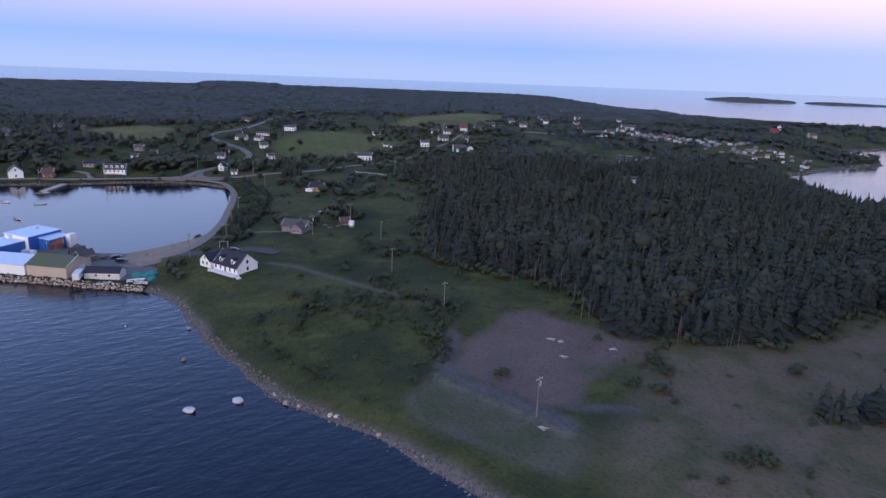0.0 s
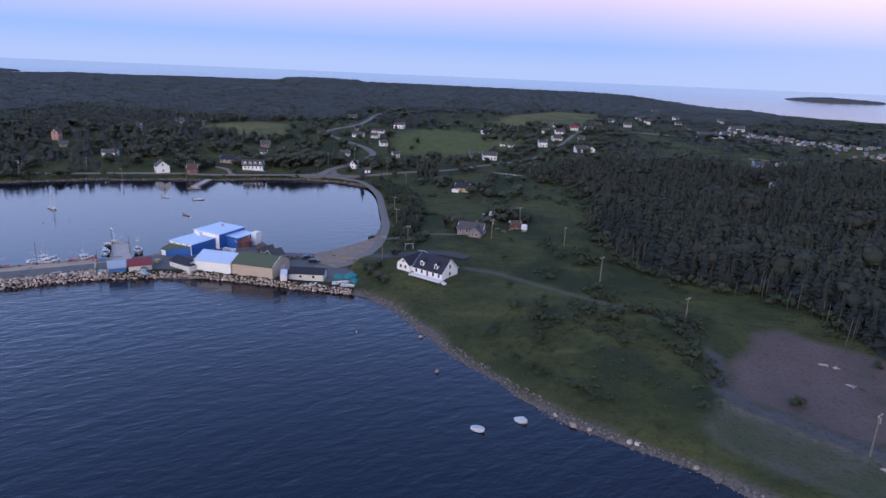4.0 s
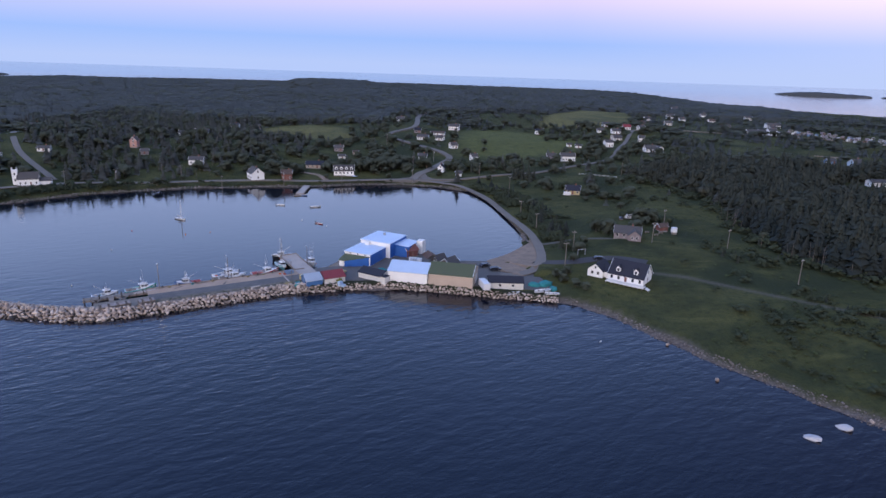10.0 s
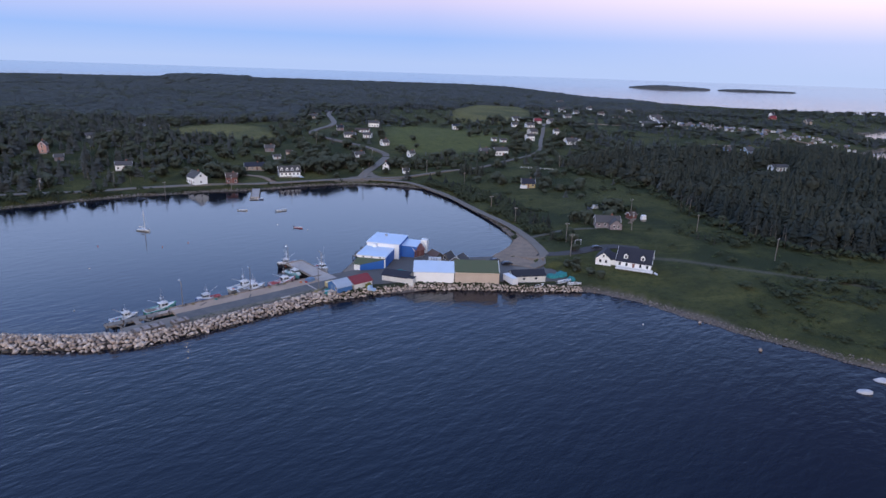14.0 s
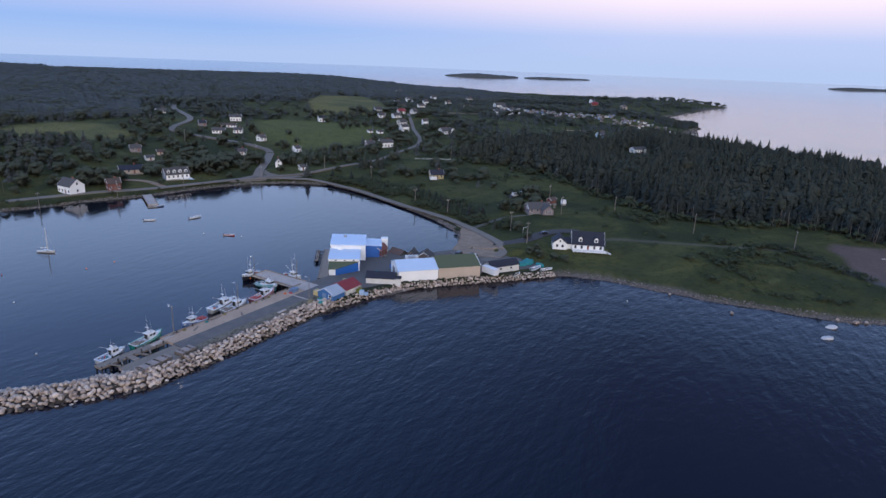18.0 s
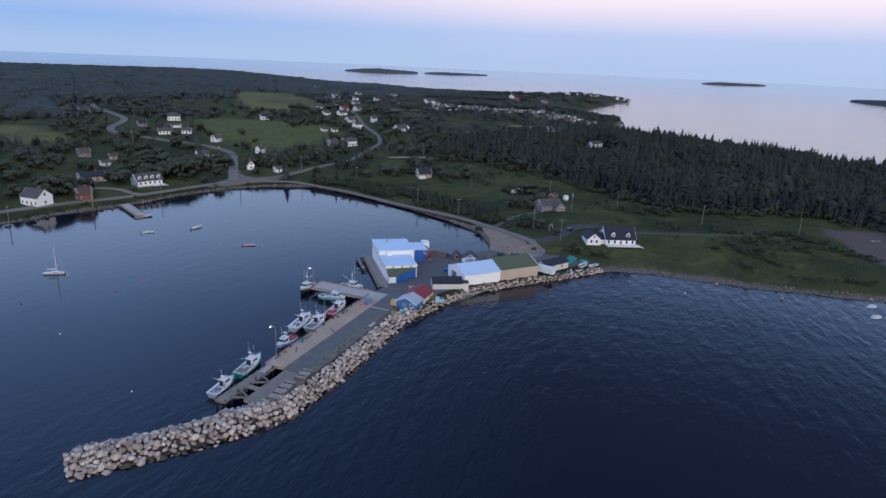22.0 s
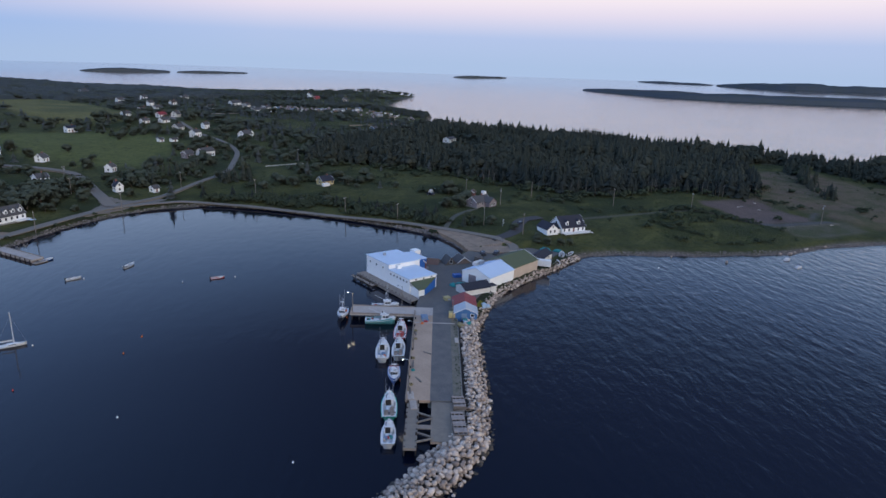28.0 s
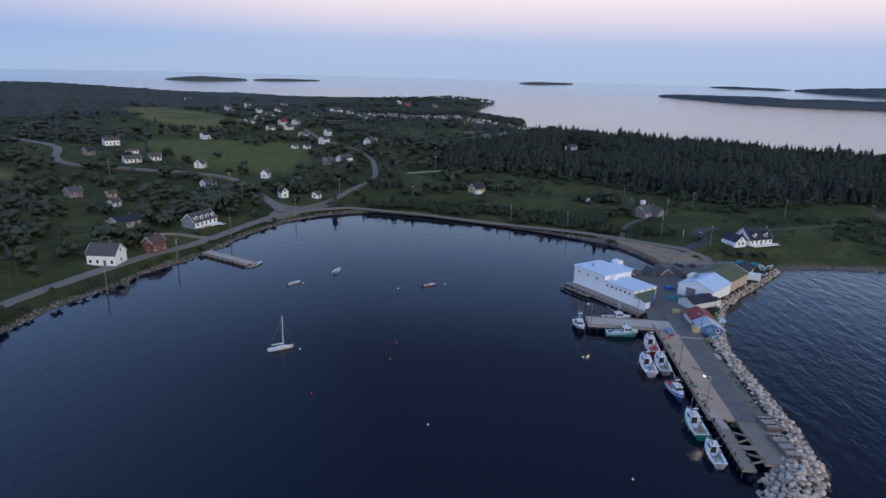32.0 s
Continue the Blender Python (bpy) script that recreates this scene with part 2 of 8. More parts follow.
SHINGLE = material("beach_stones", (0.27, 0.235, 0.215), 0.95, vary=0.5, scale=1.5, other=(0.085, 0.070, 0.064), bump=0.6, island=0.6)
BARK = material("bark", (0.13, 0.10, 0.08), 0.95, vary=0.6, scale=3, bump=0.5)
SPRUCE = material("spruce_needles", (0.040, 0.048, 0.036), 0.95, vary=0.4, scale=0.03, other=(0.070, 0.072, 0.054), island=0.65, spec=0.1, fluff=0.6)
SPRUCE_NEAR = material("spruce_needles_single", (0.028, 0.037, 0.033), 0.95, vary=0.4, scale=0.4, other=(0.050, 0.053, 0.044), obj_random=0.5, spec=0.1, fluff=0.45)
LEAF = material("broad_leaves", (0.112, 0.119, 0.074), 0.9, vary=0.35, scale=0.25, other=(0.084, 0.093, 0.062), island=0.40, spec=0.15, bump=0.5, fluff=0.85)
ALDER = material("alder_scrub", (0.068, 0.080, 0.045), 0.95, vary=0.5, scale=0.4, other=(0.047, 0.058, 0.036), island=0.45, spec=0.1, bump=0.5, fluff=0.65)
HERB = material("tall_herbs", (0.092, 0.112, 0.046), 0.95, vary=0.5, scale=0.4, other=(0.062, 0.078, 0.036), island=0.5, spec=0.1, bump=0.5, fluff=0.7)
NET = material("turquoise_net_heap", (0.03, 0.27, 0.27), 0.95, vary=0.8, scale=2.0, other=(0.02, 0.13, 0.14), bump=1.0)
HULLWHITE = material("white_gelcoat", (0.74, 0.75, 0.77), 0.35, vary=0.3, scale=1.0, other=(0.58, 0.57, 0.55))
HULLGREEN = material("green_gelcoat", (0.03, 0.42, 0.33), 0.35, vary=0.3, scale=1.0)
HULLBLUE = material("blue_gelcoat", (0.06, 0.14, 0.38), 0.35, vary=0.3, scale=1.0)
HULLRED = material("red_gelcoat", (0.42, 0.05, 0.05), 0.35, vary=0.3, scale=1.0)
HULLDARK = material("dark_gelcoat", (0.03, 0.035, 0.05), 0.35, vary=0.3, scale=1.0)
HULLTURQ = material("turquoise_gelcoat", (0.14, 0.44, 0.46), 0.35, vary=0.3, scale=1.0)
DECKGREY = material("grey_deck_paint", (0.44, 0.46, 0.48), 0.7, vary=0.5, scale=1.5)
REDPAINT = material("red_paint", (0.45, 0.04, 0.03), 0.5, vary=0.3, scale=2)
ORANGE = material("orange_float", (0.70, 0.16, 0.03), 0.5, vary=0.2, scale=2)
CARDARK = material("dark_car_paint", (0.03, 0.03, 0.04), 0.25, vary=0.2, scale=2)
CARSILVER = material("silver_car_paint", (0.45, 0.46, 0.48), 0.3, metal=0.3, vary=0.2, scale=2)
TYRE = material("tyre_rubber", (0.02, 0.02, 0.02), 0.9, vary=0.3, scale=4)
LAMP = glow("lit_lamp", (1.0, 0.88, 0.68), 26.0)
SHOREROAD = material("tan_grey_road", (0.21, 0.178, 0.148), 0.9, vary=0.8, scale=0.15, other=(0.16, 0.142, 0.122), bump=0.3)
# far leaves: distance haze is painted in as a lighter colour
HAZYLEAF = material("hazed_leafy_canopy", (0.110, 0.118, 0.082), 0.95, vary=0.5, scale=0.03, other=(0.086, 0.094, 0.070), island=0.4, spec=0.1, fluff=0.9)
# hill spruce: needle colour raised well above SPRUCE to paint the haze
HAZYHILLSPRUCE = material("hazed_hill_spruce_needles", (0.104, 0.107, 0.092), 0.95, vary=0.4, scale=0.03, other=(0.132, 0.130, 0.108), island=0.6, spec=0.1, fluff=0.95)
# far spruce: lighter, greyer-blue than near needles, haze put into the colour
HAZYSPRUCE = material("hazed_spruce_canopy", (0.092, 0.101, 0.096), 0.95, vary=0.4, scale=0.02, other=(0.112, 0.117, 0.106), island=0.5, spec=0.1, fluff=0.9)
# island woods: pale blue-grey tint is sea haze painted into the colour
HAZYWOOD = material("hazed_distant_woods", (0.080, 0.090, 0.105), 1.0, vary=0.6, scale=0.012, other=(0.075, 0.085, 0.07), spec=0.0)

# ---- ground shape ----
OUTER = [(-190, 196), (-169, 199.5), (-142, 203), (-118, 199), (-96.4, 198.3), (-82.3, 188), (-69.3, 170), (-60.4, 159), (-50.4, 148), (-41.8, 138.7), (-35.4, 131.4), (-29, 126), (-20, 121.5),
         (-12, 117), (-2, 110), (6, 103), (25, 86), (62, 52), (110, 5), (180, -60)]
EAST = [(250, -40), (268, 60), (272, 180), (268, 300), (262, 400), (252, 480), (278, 529), (323, 560), (381, 603), (440, 640), (474, 700), (450, 730), (490, 775), (552, 807), (700, 900), (907, 1000)]
NORTH = [(800, 1150), (600, 1260), (430, 1420), (354, 1930), (150, 2150), (-400, 2300), (-1450, 2150), (-1640, 1470), (-1300, 700), (-950, 300), (-700, 100), (-520, 130), (-430, 200)]
INNER = [(-400, 262), (-384, 283), (-366, 304), (-347, 329), (-319, 347), (-295, 361), (-280, 364), (-262, 372), (-236, 378), (-226, 382), (-204, 393), (-175, 400), (-153, 397.5),
         (-132, 386), (-120, 358), (-112, 325), (-105, 290), (-105, 262), (-117, 240), (-135, 233), (-150, 246), (-161, 246), (-176, 222), (-190, 213)]
COAST = np.array(OUTER + EAST + NORTH + INNER, float)
APRON = np.array([(-191, 213), (-176, 222), (-161, 246), (-150, 246), (-135, 235), (-117, 238), (-104, 228), (-98, 212), (-97, 203), (-118, 203), (-142, 206.5), (-169, 203), (-185, 199)], float)
HEIGHTS = np.array([(-75, 212, 4.2), (-66, 262, 6.2), (-78, 355, 6), (-156, 423, 4), (-220, 408, 3.2), (-270, 385, 2.8), (-64, 482, 8), (-74, 623, 12), (-20, 560, 12), (13, 654, 19),
                    (-160, 596, 14), (170, 714, 15), (-200, 640, 17), (-330, 450, 17), (-413, 395, 24), (-311, 402, 10), (121, 433, 11), (20, 135, 3.5), (10, 190, 6), (80, 200, 9), (80, 300, 11)])
HEIGHTS = np.vstack([HEIGHTS, [(60, 60, 6), (-110, 800, 21), (-300, 900, 19), (-600, 700, 17), (-500, 250, 14), (250, 900, 12), (100, 1300, 9), (-385, 325, 8), (-468, 1440, 41), (-590, 1250, 11), (-720, 1380, 5), (-1000, 1350, 1), (-1250, 1100, 2), (-850, 1550, 1), (-1400, 1450, 2), (-1300, 1800, 2), (-760, 1150, 9), (-470, 1120, 16), (-330, 1330, 20), (-400, 1560, 20), (-800, 1000, 13), (-900, 1200, 12), (-200, 1600, 8), (-1000, 1800, 8)]])


def inside(poly, X, Y):
    r = np.zeros(np.shape(X), bool)
    for (x0, y0), (x1, y1) in zip(poly, np.roll(poly, -1, 0)):
        if y0 != y1:
            r ^= ((y0 > Y) != (y1 > Y)) & (X < (x1 - x0) * (Y - y0) / (y1 - y0) + x0)
    return r


def dist_to(line, X, Y, closed=True):
    d = np.full(np.shape(X), 1e9)
    for a, b in zip(line, np.roll(line, -1, 0) if closed else line[1:]):
        v = b - a
        t = np.clip(((X - a[0]) * v[0] + (Y - a[1]) * v[1]) / (v @ v), 0, 1)
        d = np.minimum(d, np.hypot(X - a[0] - t * v[0], Y - a[1] - t * v[1]))
    return d


def ripple(X, Y, s):
    """Smooth uneven field of about -1 to 1, s metres across."""
    a, b = np.asarray(X, float) / s, np.asarray(Y, float) / s
    return (np.sin(a * 2.1 + 1.3 * np.sin(b * 1.7)) + np.sin(b * 2.6 + 1.1 * np.sin(a * 1.9 + 2)) + np.sin((a + b) * 1.43 + 0.7)) / 3


def ground(X, Y):
    X, Y = np.asarray(X, float), np.asarray(Y, float)
    d = dist_to(COAST, X, Y) * np.where(inside(COAST, X, Y), 1, -1) + 0.9 * ripple(X, Y, 7) - np.where((Y < 197) & (X > -96), 0.8, 0.0)
    w = [((h[0] - X) ** 2 + (h[1] - Y) ** 2 + 400) ** -1.5 for h in HEIGHTS]
    z = sum(a * h[2] for a, h in zip(w, HEIGHTS)) / sum(w) + 0.35 * ripple(X, Y, 23) * np.clip(d / 40, 0, 1)
    z = np.where(d > 0, np.minimum(z, np.minimum(0.42 * d, 2.1) + np.clip((d - 6) * 0.04, 0, 0.5) + np.clip((d - 15) * 0.14, 0, 30)), np.maximum(0.3 * d, -4))
    return np.where(inside(APRON, X, Y) & (d > 0.5), np.minimum(z, 1.55), z)


def gz(x, y):
    return float(ground(np.array([x]), np.array([y]))[0])


# ---- end of ground shape ----

# ---- mesh helpers ----
def link(bm, name, mat, parent=None, label="", smooth=False):
    me = bpy.data.meshes.new(name)
    bm.normal_update()
    bm.to_mesh(me)
    bm.free()
    return put(me, name, mat, parent, label, smooth)


def put(me, name, mat, parent=None, label="", smooth=False):
    if mat and not me.materials:
        me.materials.append(mat)
    if smooth:
        me.polygons.foreach_set("use_smooth", np.ones(len(me.polygons), bool))
    ob = new(name, me)
    ob.parent = parent
    return tagged(ob, label) if label else ob


def part(name, bm, mat, parent, label="", smooth=False):
    return link(bm, name, mat, parent, label, smooth)


def thing(name, x, y, z, rot=0, label="", category="", group="", kind=""):
    e = new(name)
    e.matrix_world = pose(x, y, z, 0, 0, rot)
    e.empty_display_size = 0.5
    return tagged(e, label, category, group, kind)


def add_box(bm, c, s, rz=0.0, bevel=0.0):
    r = bmesh.ops.create_cube(bm, size=1.0, matrix=Matrix.Translation(c) @ Matrix.Rotation(rz, 4, "Z") @ Matrix.Diagonal((*s, 1)))
    if bevel:
        bmesh.ops.bevel(bm, geom=list({e for v in r["verts"] for e in v.link_edges}), offset=bevel, segments=1, affect="EDGES")


def box(c, s, rz=0.0, bevel=0.0):
    bm = bmesh.new()
    add_box(bm, c, s, rz, bevel)
    return bm


def add_tube(bm, a, b, r0, r1=None, n=6):
    a, b = Vector(a), Vector(b)
    v = b - a
    m = Matrix.Translation((a + b) / 2) @ v.to_track_quat("Z", "Y").to_matrix().to_4x4()
    bmesh.ops.create_cone(bm, cap_ends=True, segments=n, radius1=r0, radius2=r0 if r1 is None else r1, depth=v.length, matrix=m)


def tube(a, b, r0, r1=None, n=6):
    bm = bmesh.new()
    add_tube(bm, a, b, r0, r1, n)
    return bm


def prism(outline, z0, z1):
    """Upright prism on an outline of (x, y)."""
    bm = bmesh.new()
    low, top = [bm.verts.new((x, y, z0)) for x, y in outline], [bm.verts.new((x, y, z1)) for x, y in outline]
    bm.faces.new(top)
    bm.faces.new(low[::-1])
    k = len(outline)
    for i in range(k):
        bm.faces.new((low[i], low[(i + 1) % k], top[(i + 1) % k], top[i]))
    bmesh.ops.recalc_face_normals(bm, faces=bm.faces[:])
    return bm


def extrude_x(profile, x0, x1):
    """A (y, z) outline drawn out along x."""
    bm = bmesh.new()
    a, b = [bm.verts.new((x0, y, z)) for y, z in profile], [bm.verts.new((x1, y, z)) for y, z in profile]
    bm.faces.new(a)
    bm.faces.new(b[::-1])
    k = len(profile)
    for i in range(k):
        bm.faces.new((a[i], b[i], b[(i + 1) % k], a[(i + 1) % k]))
    bmesh.ops.recalc_face_normals(bm, faces=bm.faces[:])
    return bm


def joined(name, protos, pick, M, mats, parent=None, label="", category="", kind="stuff", smooth=False):
    """One mesh of many placed copies. protos: (verts, tris, material slots); pick: which; M: an (n, 4, 4) array of poses."""
    V, F, S, base = [], [], [], 0
    for k, (pv, pf, ps) in enumerate(protos):
        m = M[pick == k]
        if not len(m):
            continue
        h = np.c_[pv, np.ones(len(pv))]
        v = np.einsum("nij,vj->nvi", m, h)[:, :, :3].reshape(-1, 3)
        f = (pf[None] + (np.arange(len(m)) * len(pv))[:, None, None]).reshape(-1, 3) + base
        V.append(v), F.append(f), S.append(np.tile(ps, len(m)))
        base += len(v)
    V, F, S = np.concatenate(V), np.concatenate(F), np.concatenate(S)
    me = bpy.data.meshes.new(name)
    me.vertices.add(len(V))
    me.vertices.foreach_set("co", V.ravel())
    me.loops.add(F.size)
    me.loops.foreach_set("vertex_index", F.ravel())
    me.polygons.add(len(F))
    me.polygons.foreach_set("loop_start", np.arange(0, F.size, 3))
    me.polygons.foreach_set("loop_total", np.full(len(F), 3))
    for m in mats:
        me.materials.append(m)
    me.polygons.foreach_set("material_index", S.astype(np.int32))
    if smooth:
        me.polygons.foreach_set("use_smooth", np.ones(len(F), bool))
    me.update(calc_edges=True)
    ob = new(name, me)
    ob.parent = parent
    return tagged(ob, label, category, "", kind)


def poses(x, y, z, s, rng, sz=None, tilt=0.0):
    """Poses with random turn, uniform or upright scale, and a slight tilt."""
    n = len(x)
    a = rng.uniform(0, 2 * np.pi, n)
    sz = s if sz is None else sz
    M = np.zeros((n, 4, 4))
    M[:, 0, 0], M[:, 0, 1], M[:, 1, 0], M[:, 1, 1] = np.cos(a) * s, -np.sin(a) * s, np.sin(a) * s, np.cos(a) * s
    M[:, 2, 2], M[:, 3, 3] = sz, 1
    if tilt:
        M[:, 0, 2], M[:, 1, 2] = rng.normal(0, tilt, n) * sz, rng.normal(0, tilt, n) * sz
    M[:, 0, 3], M[:, 1, 3], M[:, 2, 3] = x, y, z
    return M


# ---- ground sheet ----
def steps(*runs):
    out = []
    for a, b, s in runs:
        out += list(np.arange(a, b, s))
    return np.array(out + [runs[-1][1]])


GX = steps((-1750, -900, 60), (-900, -480, 20), (-480, -200, 6), (-200, -70, 3), (-70, 80, 1.4), (80, 180, 3), (180, 300, 6), (300, 600, 20), (600, 960, 45))
GY = steps((-90, 60, 12), (60, 96, 3), (96, 226, 1.4), (226, 260, 3), (260, 450, 4), (450, 720, 7), (720, 1100, 20), (1100, 2340, 50))
XX, YY = np.meshgrid(GX, GY)
ZZ = ground(XX, YY)
DIN = dist_to(COAST, XX, YY) * np.where(inside(COAST, XX, YY), 1, -1) + 0.9 * ripple(XX, YY, 7)
DIRT = np.array([(8, 143), (13, 156), (25, 174), (34, 179), (50, 168), (60, 157), (52, 146), (45, 138), (38, 126), (30, 124), (22, 130)], float)
PAD = np.array([(-1, 128), (5, 136), (14, 131), (25, 124), (35, 118), (40, 110), (37, 104), (33, 100), (25, 104), (13, 112), (2, 120)], float)
DRY = np.array([(58, 158), (72, 155), (96, 153), (113, 161), (130, 176), (168, 176), (188, 135), (160, 105), (150, 60), (90, 40), (50, 80), (38, 105), (50, 122)], float)
HILLFIELD = np.array([(-70, 690), (-62, 735), (-38, 850), (20, 1010), (90, 1000), (66, 860), (38, 725), (6, 676), (-10, 650), (-40, 662)], float)
LEFTFIELD = np.array([(-335, 585), (-302, 628), (-258, 600), (-240, 545), (-267, 525), (-318, 530)], float)
MIDGREEN = np.array([(-140, 628), (-150, 570), (-145, 525), (-134, 496), (-110, 474), (-80, 500), (-50, 528), (-28, 590), (-42, 622), (-78, 640), (-108, 655)], float)


def soft(poly, X, Y, w):
    d = dist_to(poly, X, Y) * np.where(inside(poly, X, Y), 1, -1)
    return np.clip(0.5 + (d + 1.5 * ripple(X, Y, 9)) / w, 0, 1)


def soft_line(line, X, Y, width, edge):
    return np.clip(1 - (dist_to(np.array(line, float), X, Y, False) - width / 2 + 0.35 * ripple(X, Y, 4)) / edge, 0, 1)


TRACKLINE = [(-60, 222), (-50, 218.5), (-36, 208.5), (-20, 196.5), (-5.5, 186.5), (4, 178.5), (8, 169), (9.3, 160)]
STONELINE = [(9.3, 160), (8, 151), (7.2, 143), (11.5, 135.8), (22, 127.6), (31, 121.4), (35, 117.5)]
BERMLINE = [(5.5, 138), (9, 133.2), (18.5, 126.2), (27, 119.6), (34, 113.5)]
WHEELLINE = [(-0.5, 128), (1.5, 121.5), (11, 114), (24, 105.4), (32, 100.8)]
SPURLINE = [(36.5, 124.4), (43, 124.6), (52, 124.2)]
nx, ny = len(GX), len(GY)
idx = np.arange(nx * ny).reshape(ny, nx)
quads = np.stack([idx[:-1, :-1], idx[:-1, 1:], idx[1:, 1:], idx[1:, :-1]], -1).reshape(-1, 4)
me = bpy.data.meshes.new("ground")
me.from_pydata(np.stack([XX, YY, ZZ], -1).reshape(-1, 3).tolist(), [], quads.tolist())
me.polygons.foreach_set("use_smooth", np.ones(len(me.polygons), bool))
covers = {"beach": np.clip((np.where(dist_to(np.array(INNER, float), XX, YY, False) < DIN + 1.5, 1.2, 3.9) - DIN + 1.2 * ripple(XX, YY, 13)) / 2.0, 0, 1) * (DIN < 16),
          "dirt": soft(DIRT, XX, YY, 4), "pad": soft(PAD, XX, YY, 5), "dry": soft(DRY, XX, YY, 10),
          "field": np.maximum(soft(HILLFIELD, XX, YY, 14), soft(LEFTFIELD, XX, YY, 12)), "lush": soft(MIDGREEN, XX, YY, 20),
          "stone": np.maximum(soft_line(STONELINE, XX, YY, 2.6, 1.8), 0.7 * soft_line(SPURLINE, XX, YY, 1.2, 1.8)), "berm": soft_line(BERMLINE, XX, YY, 1.2, 1.8),
          "wheels": np.maximum(0.75 * soft_line(TRACKLINE, XX, YY, 1.2, 1.4), 0.4 * soft_line(WHEELLINE, XX, YY, 0.8, 1.6))}
for key, val in covers.items():
    me.attributes.new(key, "FLOAT", "POINT").data.foreach_set("value", val.ravel().astype(np.float32))

GROUND = bpy.data.materials.new("rough_grassland")
GROUND.use_nodes = True
gn, gl = GROUND.node_tree.nodes, GROUND.node_tree.links
g_tc = gn.new("ShaderNodeTexCoord")


def g_noise(scale, detail=5.0):
    t = gn.new("ShaderNodeTexNoise")
    t.inputs["Scale"].default_value, t.inputs["Detail"].default_value = scale, detail
    gl.new(g_tc.outputs["Object"], t.inputs["Vector"])
    return t.outputs["Fac"]


def g_range(v, a, b):
    m = gn.new("ShaderNodeMapRange")
    m.inputs["From Min"].default_value, m.inputs["From Max"].default_value = a, b
    gl.new(v, m.inputs["Value"])
    return m.outputs["Result"]


def g_mix(fac, a, b):
    m = gn.new("ShaderNodeMix")
    m.data_type = "RGBA"
    gl.new(fac, m.inputs["Factor"])
    for key, v in (("A", a), ("B", b)):
        if isinstance(v, tuple):
            m.inputs[key].default_value = (*v, 1)
        else:
            gl.new(v, m.inputs[key])
    return m.outputs["Result"]


def g_attr(key):
    a = gn.new("ShaderNodeAttribute")
    a.attribute_name = key
    return a.outputs["Fac"]


n_big, n_mid, n_fine = g_noise(0.02), g_noise(0.11, 8), g_noise(1.1, 8)
grass = g_mix(g_range(n_mid, 0.38, 0.62), (0.053, 0.057, 0.022), (0.081, 0.083, 0.031))
grass = g_mix(g_range(n_big, 0.45, 0.7), grass, (0.090, 0.091, 0.034))
g_map = gn.new("ShaderNodeMapping")
g_map.inputs["Scale"].default_value, g_map.inputs["Rotation"].default_value = (0.35, 1.6, 1), (0, 0, radians(38))
gl.new(g_tc.outputs["Object"], g_map.inputs[0])
g_band = gn.new("ShaderNodeTexNoise")
g_band.inputs["Scale"].default_value, g_band.inputs["Detail"].default_value = 0.13, 6
gl.new(g_map.outputs[0], g_band.inputs["Vector"])
grass = g_mix(g_range(g_band.outputs["Fac"], 0.52, 0.68), grass, (0.094, 0.095, 0.035))
n_dark = g_noise(0.045, 6)
grass = g_mix(g_range(n_dark, 0.44, 0.62), grass, (0.038, 0.047, 0.022))
lush = g_mix(g_range(n_mid, 0.35, 0.65), (0.103, 0.112, 0.037), (0.132, 0.138, 0.044))
meadow = g_mix(g_range(n_mid, 0.35, 0.65), (0.168, 0.150, 0.054), (0.196, 0.170, 0.060))
dry = g_mix(g_range(n_mid, 0.42, 0.60), (0.126, 0.102, 0.066), (0.085, 0.083, 0.046))
dirt = g_mix(g_range(n_mid, 0.35, 0.7), (0.145, 0.108, 0.096), (0.112, 0.086, 0.077))
dirt = g_mix(g_range(n_mid, 0.60, 0.72), dirt, (0.085, 0.090, 0.055))
pad = g_mix(g_range(n_mid, 0.4, 0.6), (0.092, 0.090, 0.064), (0.070, 0.077, 0.044))
beach = g_mix(g_range(n_fine, 0.40, 0.62), (0.098, 0.084, 0.077), (0.195, 0.167, 0.152))
col = g_mix(g_attr("lush"), grass, lush)
meadow = g_mix(g_range(n_big, 0.42, 0.62), meadow, (0.112, 0.112, 0.046))
col = g_mix(g_attr("field"), col, meadow)
n_tuft = g_noise(0.42, 7)
col = g_mix(g_range(n_tuft, 0.50, 0.80), col, (0.033, 0.042, 0.021))
n_patch = g_noise(0.085, 4)
dry = g_mix(g_range(n_patch, 0.48, 0.64), dry, (0.138, 0.103, 0.075))
dry = g_mix(g_range(n_tuft, 0.60, 0.85), dry, (0.060, 0.066, 0.034))
col = g_mix(g_attr("dry"), col, dry)
col = g_mix(g_attr("pad"), col, g_mix(g_range(n_tuft, 0.58, 0.85), pad, (0.060, 0.068, 0.040)))
col = g_mix(g_attr("dirt"), col, dirt)
col = g_mix(g_attr("berm"), col, g_mix(g_range(n_tuft, 0.42, 0.75), (0.158, 0.134, 0.104), (0.085, 0.086, 0.055)))
col = g_mix(g_attr("wheels"), col, (0.128, 0.116, 0.094))
col = g_mix(g_attr("stone"), col, g_mix(g_range(n_tuft, 0.40, 0.70), (0.108, 0.105, 0.104), (0.086, 0.082, 0.078)))
col = g_mix(g_attr("beach"), col, beach)
col = g_mix(g_range(n_fine, 0.52, 1.05), col, (0.02, 0.026, 0.015))
g_bsdf = gn["Principled BSDF"]
gl.new(col, g_bsdf.inputs["Base Color"])
g_bsdf.inputs["Roughness"].default_value, g_bsdf.inputs["Specular IOR Level"].default_value = 0.95, 0.1
g_bump = gn.new("ShaderNodeBump")
